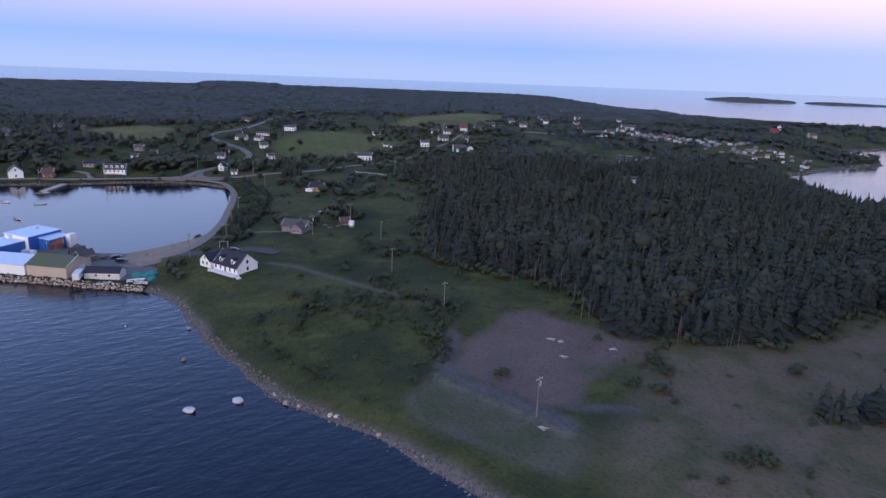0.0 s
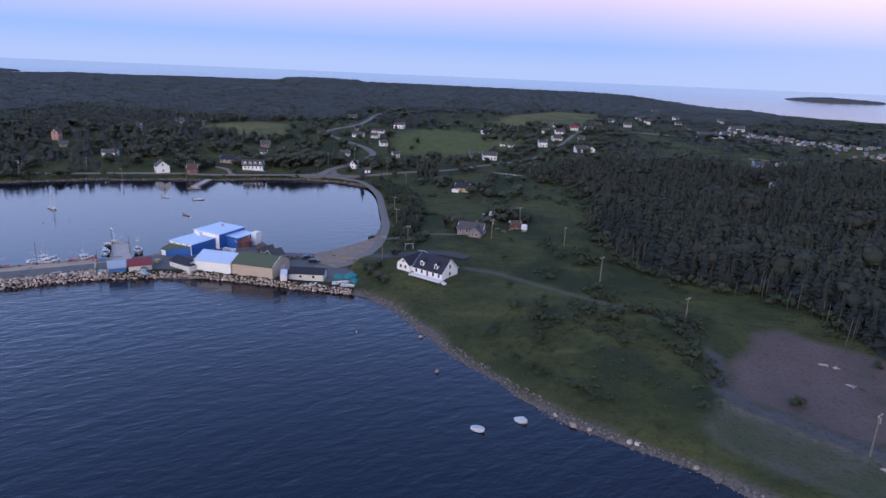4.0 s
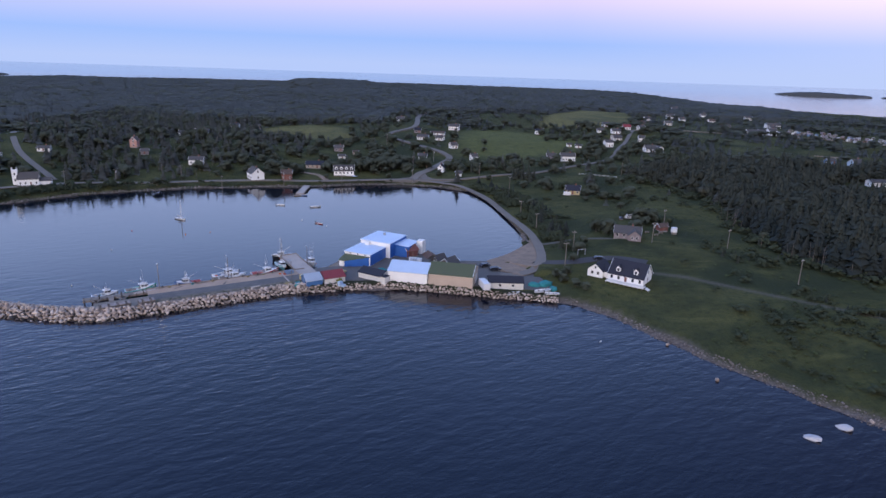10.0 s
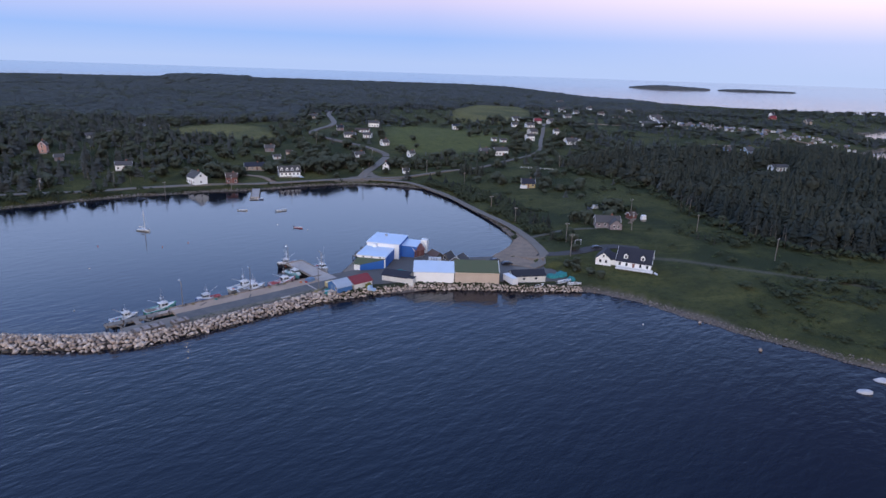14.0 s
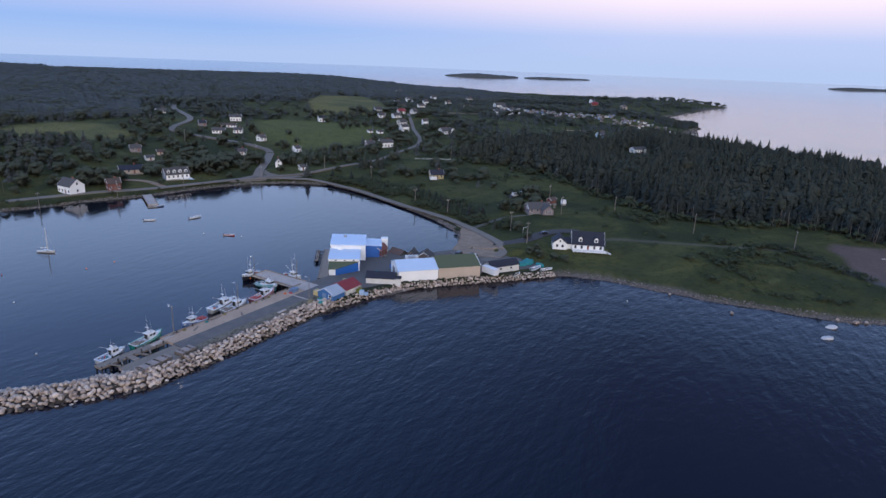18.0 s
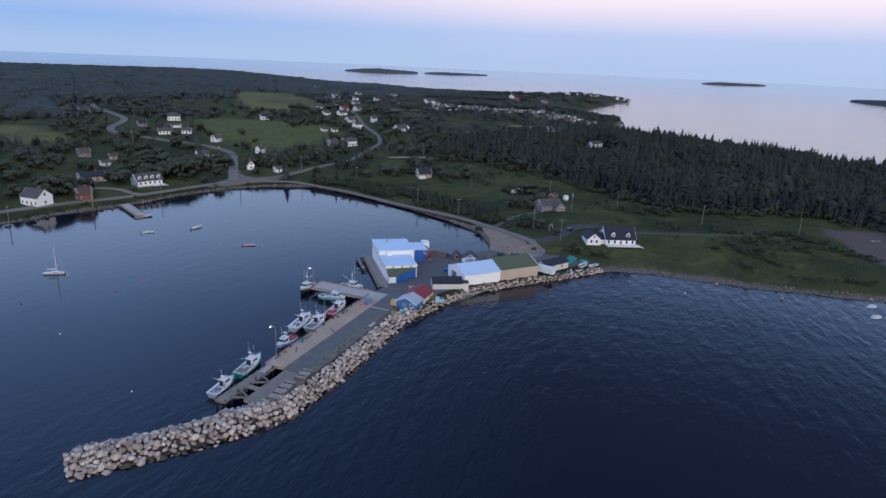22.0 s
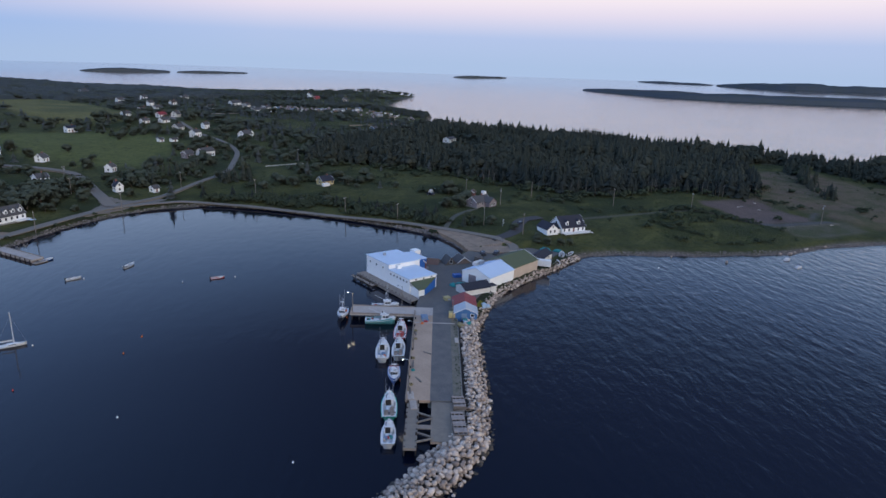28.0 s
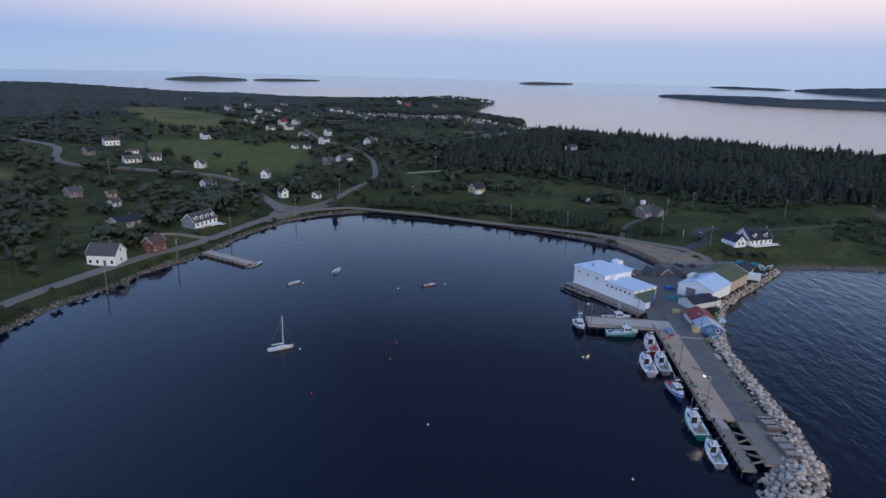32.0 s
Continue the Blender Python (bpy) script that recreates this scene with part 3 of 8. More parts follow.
g_bump.inputs["Strength"].default_value, g_bump.inputs["Distance"].default_value = 0.8, 0.6
gl.new(n_fine, g_bump.inputs["Height"])
gl.new(g_bump.outputs[0], g_bsdf.inputs["Normal"])
tagged(put(me, "ground", GROUND), "grassy coastal land with stony shores and fields", "ground", "", "structure")

# ---- water ----
WATER = bpy.data.materials.new("sea_water")
WATER.use_nodes = True
an, al = WATER.node_tree.nodes, WATER.node_tree.links
ab = an["Principled BSDF"]
ab.inputs["Base Color"].default_value = (0.0022, 0.005, 0.014, 1)
ab.inputs["Specular Tint"].default_value = (0.84, 0.93, 1.0, 1)
ab.inputs["Roughness"].default_value, ab.inputs["IOR"].default_value = 0.07, 1.33
a_tc = an.new("ShaderNodeTexCoord")


def a_wave(size, length, turn, detail):
    """Uneven crests, size metres apart and length times as long, running at turn degrees from the x axis."""
    rot = an.new("ShaderNodeVectorRotate")
    rot.rotation_type = "Z_AXIS"
    rot.inputs["Angle"].default_value = radians(-turn)
    mp = an.new("ShaderNodeMapping")
    mp.inputs["Scale"].default_value = (1 / (size * length), 1 / size, 1)
    t = an.new("ShaderNodeTexNoise")
    t.inputs["Scale"].default_value, t.inputs["Detail"].default_value, t.inputs["Distortion"].default_value = 1.0, detail, 0.3
    al.new(a_tc.outputs["Object"], rot.inputs["Vector"])
    al.new(rot.outputs[0], mp.inputs[0])
    al.new(mp.outputs[0], t.inputs["Vector"])
    return t.outputs["Fac"]


def a_math(op, a, b, c=None):
    m = an.new("ShaderNodeMath")
    m.operation = op
    for i, v in enumerate((a, b, c)):
        if isinstance(v, (int, float)):
            m.inputs[i].default_value = v
        elif v is not None:
            al.new(v, m.inputs[i])
    return m.outputs[0]


a_open = an.new("ShaderNodeAttribute")
a_open.attribute_name = "open_sea"
a_gust = an.new("ShaderNodeTexNoise")
a_gust.inputs["Scale"].default_value, a_gust.inputs["Detail"].default_value = 0.012, 3
al.new(a_tc.outputs["Object"], a_gust.inputs["Vector"])
swell = a_wave(3.3, 2.6, 41, 2)
cross = a_wave(2.1, 2.2, 20, 2)
chop = a_wave(0.9, 1.7, 34, 3)
height = a_math("MULTIPLY_ADD", swell, 0.48, a_math("MULTIPLY_ADD", cross, 0.26, a_math("MULTIPLY", chop, 0.14)))
a_far = an.new("ShaderNodeAttribute")
a_far.attribute_name = "far_sea"
al.new(a_math("MULTIPLY_ADD", a_open.outputs["Fac"], 0.03, a_math("MULTIPLY_ADD", a_far.outputs["Fac"], -0.05, 0.08)), ab.inputs["Roughness"])
a_amp = a_math("MULTIPLY", a_math("MULTIPLY_ADD", a_open.outputs["Fac"], 0.47, 0.135), a_math("MULTIPLY_ADD", a_gust.outputs["Fac"], 0.8, 0.25))
a_bump = an.new("ShaderNodeBump")
a_bump.inputs["Distance"].default_value = 1.0
al.new(a_math("MULTIPLY", a_amp, a_math("MULTIPLY_ADD", a_far.outputs["Fac"], -0.86, 1.0)), a_bump.inputs["Strength"])
al.new(height, a_bump.inputs["Height"])
al.new(a_bump.outputs[0], ab.inputs["Normal"])
WX = steps((-4990, -600, 439), (-600, 150, 10), (150, 960, 90), (960, 4990, 310))
WY = steps((-4990, -120, 487), (-120, 480, 10), (480, 4990, 451))
WXX, WYY = np.meshgrid(WX, WY)
HARBOUR = np.array([(-90, 190), (-190, 196), (-240, 168), (-278, 168), (-330, 190), (-430, 240), (-440, 420), (-90, 420)], float)
me = bpy.data.meshes.new("sea")
idx = np.arange(WXX.size).reshape(WXX.shape)
me.from_pydata(np.stack([WXX, WYY, np.zeros_like(WXX)], -1).reshape(-1, 3).tolist(), [],
               np.stack([idx[:-1, :-1], idx[:-1, 1:], idx[1:, 1:], idx[1:, :-1]], -1).reshape(-1, 4).tolist())
shelter = dist_to(HARBOUR, WXX, WYY) * np.where(inside(HARBOUR, WXX, WYY), 1, -1)
me.attributes.new("open_sea", "FLOAT", "POINT").data.foreach_set("value", (np.maximum(np.clip(0.95 - shelter / 35, 0.0, 1), 0.32 * np.clip((-285 - WXX) / 90, 0, 1)) * np.clip(0.92 + dist_to(COAST, WXX, WYY) / 70, 0, 1)).ravel().astype(np.float32))
me.attributes.new("far_sea", "FLOAT", "POINT").data.foreach_set("value", np.clip((np.hypot(WXX + 180, WYY - 120) - 950) / 2200, 0, 1).ravel().astype(np.float32))
tagged(put(me, "water", WATER), "dark blue sea, rippled outside and calm in the harbour", "water", "", "structure")

# ---- roads ----
def strip(name, pts, width, mat, lift, label, parent=None, kind="structure", thick=0.35):
    """A road laid on the land: a smooth line with width, slightly crowned edges and side faces."""
    p = np.array(pts, float)
    t = np.linspace(0, len(p) - 1, (len(p) - 1) * 10 + 1)
    i = np.clip(t.astype(int), 0, len(p) - 2)
    u = (t - i)[:, None]
    a, b, c, d = p[np.maximum(i - 1, 0)], p[i], p[i + 1], p[np.minimum(i + 2, len(p) - 1)]
    q = 0.5 * (2 * b + (c - a) * u + (2 * a - 5 * b + 4 * c - d) * u ** 2 + (3 * b - a - 3 * c + d) * u ** 3)
    g = np.gradient(q, axis=0)
    nrm = np.stack([-g[:, 1], g[:, 0]], -1) / np.linalg.norm(g, axis=1)[:, None]
    wob = width / 2 * (1 + 0.05 * ripple(q[:, 0], q[:, 1], 6))[:, None]
    l, r = q + nrm * wob, q - nrm * wob
    z = np.max([ground(v[:, 0], v[:, 1]) for v in (l, q, r)], 0)
    z = np.convolve(np.pad(z, 4, "edge"), np.ones(9) / 9, "valid") + lift
    bm = bmesh.new()
    rows = [[bm.verts.new((*l[k], z[k] - thick)), bm.verts.new((*l[k], z[k])), bm.verts.new((*q[k], z[k] + 0.03)), bm.verts.new((*r[k], z[k])), bm.verts.new((*r[k], z[k] - thick))] for k in range(len(q))]
    for e, f in zip(rows, rows[1:]):
        for k in range(4):
            bm.faces.new((e[k], e[k + 1], f[k + 1], f[k]))
    bmesh.ops.recalc_face_normals(bm, faces=bm.faces[:])
    ob = link(bm, name, mat, parent, smooth=False)
    return tagged(ob, label, "road", "", kind)


CAUSEWAY = [(-177, 407), (-164, 405), (-152, 401), (-136, 391), (-122, 363), (-111, 322), (-102, 284), (-99, 250), (-103, 226), (-116, 219)]
strip("road", [(-420, 262), (-409, 278), (-401, 291), (-396, 305), (-382, 322), (-358, 344), (-325, 358), (-297, 371), (-258, 384), (-232, 388), (-199, 400), (-177, 407)], 4.8, SHOREROAD, 0.2, "grey paved road along the harbour shore")
strip("road", CAUSEWAY, 3.8, SHOREROAD, 0.25, "grey paved road curving along the causeway")
strip("road", [(-198, 790), (-202, 735), (-197, 680), (-194, 620), (-208, 585), (-211, 563), (-201, 544), (-183, 525), (-163, 506), (-152, 488), (-151, 477)], 5.0, ASPHALT, 0.75, "grey paved road winding uphill", thick=1.0)
strip("road", [(-151, 477.3), (-157, 456), (-163.5, 435), (-168, 421), (-171, 409)], 5.6, SHOREROAD, 0.45, "grey paved road climbing from the shore", thick=0.6)
strip("road", [(-172, 407), (-150, 410), (-138, 411), (-116, 418), (-88, 429), (-65, 450), (-37, 481), (-22, 507), (-15, 530), (-4, 565), (6, 594), (22, 645)], 3.4, ASPHALT, 0.5, "narrow paved road into the village", thick=0.8)
strip("road", [(-372, 343), (-380, 350), (-395, 362), (-411, 375), (-428, 391), (-454, 422), (-472, 448)], 3.8, SHOREROAD, 0.22, "pale road up the hill behind the church")
strip("road", [(-404, 296), (-411, 304), (-411.5, 314), (-409, 324)], 2.8, SHOREROAD, 0.2, "narrow lane to the red-roofed houses")
strip("road", [(-224, 392), (-232, 403), (-244, 408), (-262, 412)], 3.5, GRAVEL, 0.2, "gravel lane between houses")
strip("road", [(-102, 236), (-96, 232), (-88, 231), (-79, 235), (-70, 236.5), (-60, 233)], 5.6, DARKASPHALT, 0.1, "dark driveway and parking behind the cape house")
strip("road", [(-99, 262), (-80, 268), (-60, 262)], 2.4, TRACK, 0.1, "gravel driveway")
strip("road", [(20, 640), (60, 690), (120, 690), (180, 680), (240, 655), (300, 600)], 5.0, GRAVEL, 0.2, "pale camp road")
strip("road", [(150, 545), (190, 530), (235, 500)], 4.0, GRAVEL, 0.2, "pale clearing track")


def land_patch(name, outline, z, mat, label, thick=0.4):
    return tagged(link(prism(outline, z - thick, z), name, mat), label, "pavement", "", "structure")


land_patch("pavement", [(-190.5, 213), (-176, 221), (-161, 238), (-150, 244.5), (-136, 234.5), (-118, 236), (-105, 227), (-99, 213), (-99, 205), (-118, 205), (-142, 208), (-169, 205), (-186, 201)], 1.72, YARDROAD, "dark worn asphalt yard between the harbour buildings", 1.6)


def laid_patch(name, outline, low, cell, mat, label):
    """A loose surface that follows the land, but nowhere under a given height."""
    o = np.array(outline, float)
    bm, grid = bmesh.new(), {}

    def corner(i, j):
        if (i, j) not in grid:
            x, y = o[:, 0].min() + i * cell, o[:, 1].min() + j * cell
            grid[i, j] = bm.verts.new((x, y, max(low, gz(x, y) + 0.10)))
        return grid[i, j]

    for i in range(int(np.ptp(o[:, 0]) / cell) + 1):
        for j in range(int(np.ptp(o[:, 1]) / cell) + 1):
            x, y = o[:, 0].min() + (i + 0.5) * cell, o[:, 1].min() + (j + 0.5) * cell
            if inside(o, np.array(x), np.array(y)):
                bm.faces.new([corner(i + a, j + b) for a, b in ((0, 0), (1, 0), (1, 1), (0, 1))])
    edge = [e for e in bm.edges if e.is_boundary]
    r = bmesh.ops.extrude_edge_only(bm, edges=edge)
    bmesh.ops.translate(bm, verts=[v for v in r["geom"] if isinstance(v, bmesh.types.BMVert)], vec=(0, 0, -2.4))
    return tagged(link(bm, name, mat), label, "pavement", "", "structure")


laid_patch("pavement", [(-188, 401), (-172, 403), (-158, 402.5), (-143, 405), (-150, 411), (-157, 413), (-162, 418), (-164.5, 426), (-168.5, 426), (-172.5, 416), (-182, 408)], 1.5, 1.0, ASPHALT, "wide grey road junction beside the harbour")
laid_patch("pavement", [(-101.5, 273), (-104.6, 262), (-110.2, 250.5), (-116.8, 240.8), (-121, 236.3), (-119, 226), (-108, 219), (-103, 226), (-99, 236), (-97.2, 250), (-98.5, 266)], 1.95, 0.6, GRAVEL, "tan gravel lot between the road and the harbour")


# ---- buildings ----
WINDOWS = {}


def window(parent, x, y, z, w, h, rz=0, lit=False):
    """A framed window whose outer face looks along -y before the turn rz; pane as a sub-part."""
    key = (w, h)
    if key not in WINDOWS:
        bm = bmesh.new()
        o = [bm.verts.new((px, -0.06, pz)) for px, pz in ((-w / 2 - 0.1, -h / 2 - 0.12), (w / 2 + 0.1, -h / 2 - 0.12), (w / 2 + 0.1, h / 2 + 0.1), (-w / 2 - 0.1, h / 2 + 0.1))]
        i = [bm.verts.new((px, -0.06, pz)) for px, pz in ((-w / 2, -h / 2), (w / 2, -h / 2), (w / 2, h / 2), (-w / 2, h / 2))]
        for k in range(4):
            bm.faces.new((o[k], o[(k + 1) % 4], i[(k + 1) % 4], i[k]))
        e = bmesh.ops.extrude_face_region(bm, geom=bm.faces[:])
        bmesh.ops.translate(bm, verts=[v for v in e["geom"] if isinstance(v, bmesh.types.BMVert)], vec=(0, 0.12, 0))
        bmesh.ops.recalc_face_normals(bm, faces=bm.faces[:])
        f = bpy.data.meshes.new("window")
        bm.to_mesh(f), bm.free()
        f.materials.append(TRIM)
        bm = box((0, 0.01, 0), (w - 0.06, 0.05, h - 0.06))
        p = bpy.data.meshes.new("pane")
        bm.to_mesh(p), bm.free()
        p.materials.append(GLASS)
        WINDOWS[key] = (f, p)
    f, p = WINDOWS[key]
    ob = new("window", f)
    ob.parent = parent
    ob.matrix_basis = pose(x, y, z, 0, 0, rz)
    pane = new("pane", p)
    pane.parent = ob
    return ob


def gable_roof(w, d, eave, rise, over=0.35, thick=0.18):
    """Two roof slopes as one slab, ridge along x."""
    s = rise / (d / 2)
    e = d / 2 + over
    prof = [(-e, eave - over * s), (0, eave + rise), (e, eave - over * s), (e, eave - over * s + thick), (0, eave + rise + thick * 1.15), (-e, eave - over * s + thick)]
    return extrude_x(prof, -w / 2 - over, w / 2 + over)


def house(x, y, rot, w, d, eave, rise, wall, roof, label, cat="house", win=3, storeys=1, chimney=True, door=True, dormers=0, group="village houses", name="house", gable_win=True, dz=0.0, dormer_wall=None):
    """A gabled house: ridge along its own x, front at its own -y."""
    if group == "village houses":
        w, d, eave, rise = w * 0.82, d * 0.86, eave * 0.92, rise * 0.92
    z = min(gz(x, y), gz(x + 3, y + 3), gz(x - 3, y - 3)) + dz
    h = thing(name, x, y, z, rot, label, cat, group)
    prof = [(-d / 2, 0.3), (d / 2, 0.3), (d / 2, eave), (0, eave + rise), (-d / 2, eave)]
    part("wall", extrude_x(prof, -w / 2, w / 2), wall, h)
    part("foundation", box((0, 0, -0.3), (w + 0.06, d + 0.06, 1.25)), FOUND, h)
    part("roof", gable_roof(w, d, eave, rise), roof, h)
    for sy in (-1, 1):
        part("eave_board", box((0, sy * (d / 2 + 0.03), eave - 0.12), (w, 0.08, 0.22)), TRIM, h)
    pitch = math.atan2(rise, d / 2)
    for sx in (-1, 1):
        for sy in (-1, 1):
            rk = box((0, 0, 0), (0.10, math.hypot(d / 2, rise) + 0.3, 0.22))
            bmesh.ops.rotate(rk, verts=rk.verts[:], matrix=Matrix.Rotation(-sy * pitch, 3, "X"))
            bmesh.ops.translate(rk, verts=rk.verts[:], vec=(sx * (w / 2 + 0.40), sy * d / 4, eave + rise / 2 + 0.04))
            part("rake_board", rk, TRIM if wall != BARE else BARE, h)
    for fl in range(storeys):
        zc = 1.75 + fl * 2.6
        if zc + 0.7 > eave + 0.1:
            break
        for k in range(win):
            px = (k + 0.5) / win * w - w / 2
            if not (door and fl == 0 and k == win // 2):
                window(h, px, -d / 2 - 0.02, zc, 0.9, 1.25)
            window(h, px, d / 2 + 0.02, zc, 0.9, 1.25, 180)
        for sx in (-1, 1):
            window(h, sx * (w / 2 + 0.02), 0, zc, 0.9, 1.25, 90 * sx)
    if gable_win and rise > 2.2:
        for sx in (-1, 1):
            window(h, sx * (w / 2 + 0.02), 0, eave + rise * 0.35, 0.9, 1.25, 90 * sx)
    if door:
        px = (win // 2 + 0.5) / win * w - w / 2 if win else 0
        part("door", box((px, -d / 2 - 0.03, 1.35), (0.95, 0.1, 2.05)), DOORMAT, h)
        part("step", box((px, -d / 2 - 0.6, 0.1), (1.5, 1.1, 0.5)), FOUND, h)
    if chimney:
        part("chimney", box((w * 0.18, 0.25, eave + rise + 0.1), (0.7, 0.7, 1.9)), BRICK, h)
    for k in range(dormers):
        px = (k + 0.5) / dormers * w - w / 2
        dormer(h, px, d, eave, rise, dormer_wall or wall, roof)
    return h


def dormer(h, px, d, eave, rise, wall, roof):
    s = rise / (d / 2)
    y0 = -d / 2 + 0.75
    z0 = eave + 0.75 * s
    bm = bmesh.new()
    L = 1.6 / s + 0.3
    prof = [(-0.8, 0), (0.8, 0), (0.8, 1.45), (0, 2.15), (-0.8, 1.45)]
    a = [bm.verts.new((px + u, y0, z0 + v)) for u, v in prof]
    b = [bm.verts.new((px + u, y0 + L + v / s * 0.55, z0 + v)) for u, v in prof]
    bm.faces.new(a), bm.faces.new(b[::-1])
    for i in range(5):
        bm.faces.new((a[i], b[i], b[(i + 1) % 5], a[(i + 1) % 5]))
    bmesh.ops.recalc_face_normals(bm, faces=bm.faces[:])
    dm = part("dormer", bm, wall, h)
    bm = bmesh.new()
    for sg in (-1, 1):
        v = [(px, y0 - 0.2, z0 + 2.25), (px + sg * 1.0, y0 - 0.2, z0 + 1.36), (px + sg * 1.0, y0 + L * 0.95, z0 + 1.36), (px, y0 + L + 1.2, z0 + 2.25)]
        lo = [bm.verts.new(p) for p in v]
        up = [bm.verts.new((p[0], p[1], p[2] + 0.12)) for p in v]
        bm.faces.new(up), bm.faces.new(lo[::-1])
        for i in range(4):
            bm.faces.new((lo[i], lo[(i + 1) % 4], up[(i + 1) % 4], up[i]))
    bmesh.ops.recalc_face_normals(bm, faces=bm.faces[:])
    part("dormer_roof", bm, roof, dm)
    window(dm, px, y0 - 0.03, z0 + 0.8, 0.85, 1.1)


# the white cape house above the shore: main block, garage wing, porch
def cape_house():
    x, y, rot = -70.4, 214.4, -31
    h = house(x, y, rot, 13.6, 9.0, 2.9, 4.1, WHITE, ROOFDARK, "white cape house with dark roof, dormers and long porch", win=5, chimney=False, dormers=2, group="", gable_win=True)
    bm = bmesh.new()
    add_box(bm, (0.6, -5.9, 0.55), (14.6, 2.6, 0.25))
    for k in range(9):
        add_box(bm, (-6.4 + k * 1.75, -7.0, 0.3), (0.16, 0.16, 0.5))
    part("porch_deck", bm, TRIM, h)
    rail = bmesh.new()
    add_box(rail, (0.6, -7.1, 1.55), (14.6, 0.1, 0.1))
    add_box(rail, (0.6, -7.1, 0.85), (14.6, 0.08, 0.08))
    for k in range(30):
        add_box(rail, (-6.5 + k * 0.49, -7.1, 1.2), (0.07, 0.07, 0.7))
    part("railing", rail, TRIM, h, "white porch railing")
    st = bmesh.new()
    for k in range(4):
        add_box(st, (8.6 + k * 0.35, -5.9, 0.45 - k * 0.14), (0.4, 1.8, 0.16))
    part("stair", st, TRIM, h)
    h.scale = (0.92, 1.05, 1.0)
    # wing between house and garage, and the garage with its gable to the front
    part("wing_wall", extrude_x([(-2.9, 0.2), (2.9, 0.2), (2.9, 2.5), (0, 4.2), (-2.9, 2.5)], -9.6, -6.7), WHITE, h)
    w = gable_roof(3.2, 5.8, 2.5, 1.7)
    bmesh.ops.translate(w, verts=w.verts[:], vec=(-8.2, 0, 0))
    part("wing_roof", w, ROOFDARK, h)
    g = extrude_x([(-3.1, 0.1), (3.1, 0.1), (3.1, 2.7), (0, 5.0), (-3.1, 2.7)], -3.8, 3.8)
    bmesh.ops.rotate(g, verts=g.verts[:], matrix=Matrix.Rotation(radians(90), 3, "Z"))
    bmesh.ops.translate(g, verts=g.verts[:], vec=(-12.2, -0.6, 0))
    gw = part("garage_wall", g, WHITE, h)
    r = gable_roof(7.6, 6.2, 2.7, 2.3)
    bmesh.ops.rotate(r, verts=r.verts[:], matrix=Matrix.Rotation(radians(90), 3, "Z"))
    bmesh.ops.translate(r, verts=r.verts[:], vec=(-12.2, -0.6, 0))
    part("garage_roof", r, ROOFDARK, h)
    window(gw, -13.4, -4.42, 1.7, 0.9, 1.1)
    window(gw, -11.0, -4.42, 1.7, 0.9, 1.1)
    window(gw, -12.2, -4.42, 3.7, 0.7, 0.8)
    return h


cape_house()

# house two: grey cross-gabled cottage
h2 = house(-60.8, 266.6, -12, 12.5, 8.0, 2.7, 2.6, GREYSIDE, ROOFGREY, "grey sided cottage with a grey shingle roof and front gable", win=4, chimney=True, group="")
g = extrude_x([(-3, 0.2), (3, 0.2), (3, 2.6), (0, 4.9), (-3, 2.6)], -3.2, 3.2)
bmesh.ops.rotate(g, verts=g.verts[:], matrix=Matrix.Rotation(radians(90), 3, "Z"))
bmesh.ops.translate(g, verts=g.verts[:], vec=(3.4, -4.6, 0))
gw = part("gable_wall", g, GREYSIDE, h2)
g = gable_roof(6.6, 6.0, 2.6, 2.3)
bmesh.ops.rotate(g, verts=g.verts[:], matrix=Matrix.Rotation(radians(90), 3, "Z"))
bmesh.ops.translate(g, verts=g.verts[:], vec=(3.4, -4.6, 0))
part("gable_roof", g, ROOFGREY, h2)
window(gw, 2.4, -7.82, 1.6, 0.9, 1.25)
window(gw, 4.4, -7.82, 1.6, 0.9, 1.25)

h2.scale = (0.88, 0.88, 0.95)

# shore road
BLUEGREY = material("grey_blue_siding", (0.24, 0.27, 0.32), 0.7, vary=0.4, scale=0.5, bump=0.2)
RUSTROOF = material("rusty_brown_shingle", (0.155, 0.095, 0.080), 0.85, vary=0.7, scale=0.8, other=(0.10, 0.07, 0.06), bump=0.3)
DRIFTBOARD = material("pale_brown_boards", (0.20, 0.155, 0.135), 0.9, vary=0.7, scale=1.2, other=(0.13, 0.10, 0.09), bump=0.4)
BRICKRED = material("weathered_red_brown_shingle", (0.19, 0.07, 0.06), 0.8, vary=0.7, scale=0.8, other=(0.12, 0.06, 0.05), bump=0.3)
house(-268.3, 386, -53, 12.6, 9.2, 4.6, 3.6, WHITE, ROOFGREY, "large white two-storey house with a grey roof by the shore road", win=4, storeys=2)
house(-249, 389, 15, 7.6, 6.6, 4.4, 2.4, BRICKRED, ROOFBROWN, "dull red shingled two-storey house by the shore road", win=3, storeys=2)
house(-241, 428, 10, 15, 10, 2.9, 2.2, TAN, ROOFDARK, "low tan house with a broad dark roof", win=4)
h3 = house(-217, 410, 14, 16, 9, 3.4, 3.6, BLUEGREY, ROOFGREY, "grey-blue house with white dormers and a white porch", win=0, dormers=4, chimney=False, dormer_wall=WHITE, door=False)
part("front_cladding", box((0, -3.90, 1.72), (13.0, 0.06, 2.7)), WHITE, h3)
for k in range(5):
    window(h3, -5.0 + k * 2.5, -3.96, 1.9, 0.9, 1.2)
part("porch", box((4.2, -4.9, 0.5), (6.0, 2.2, 0.5)), TRIM, h3)
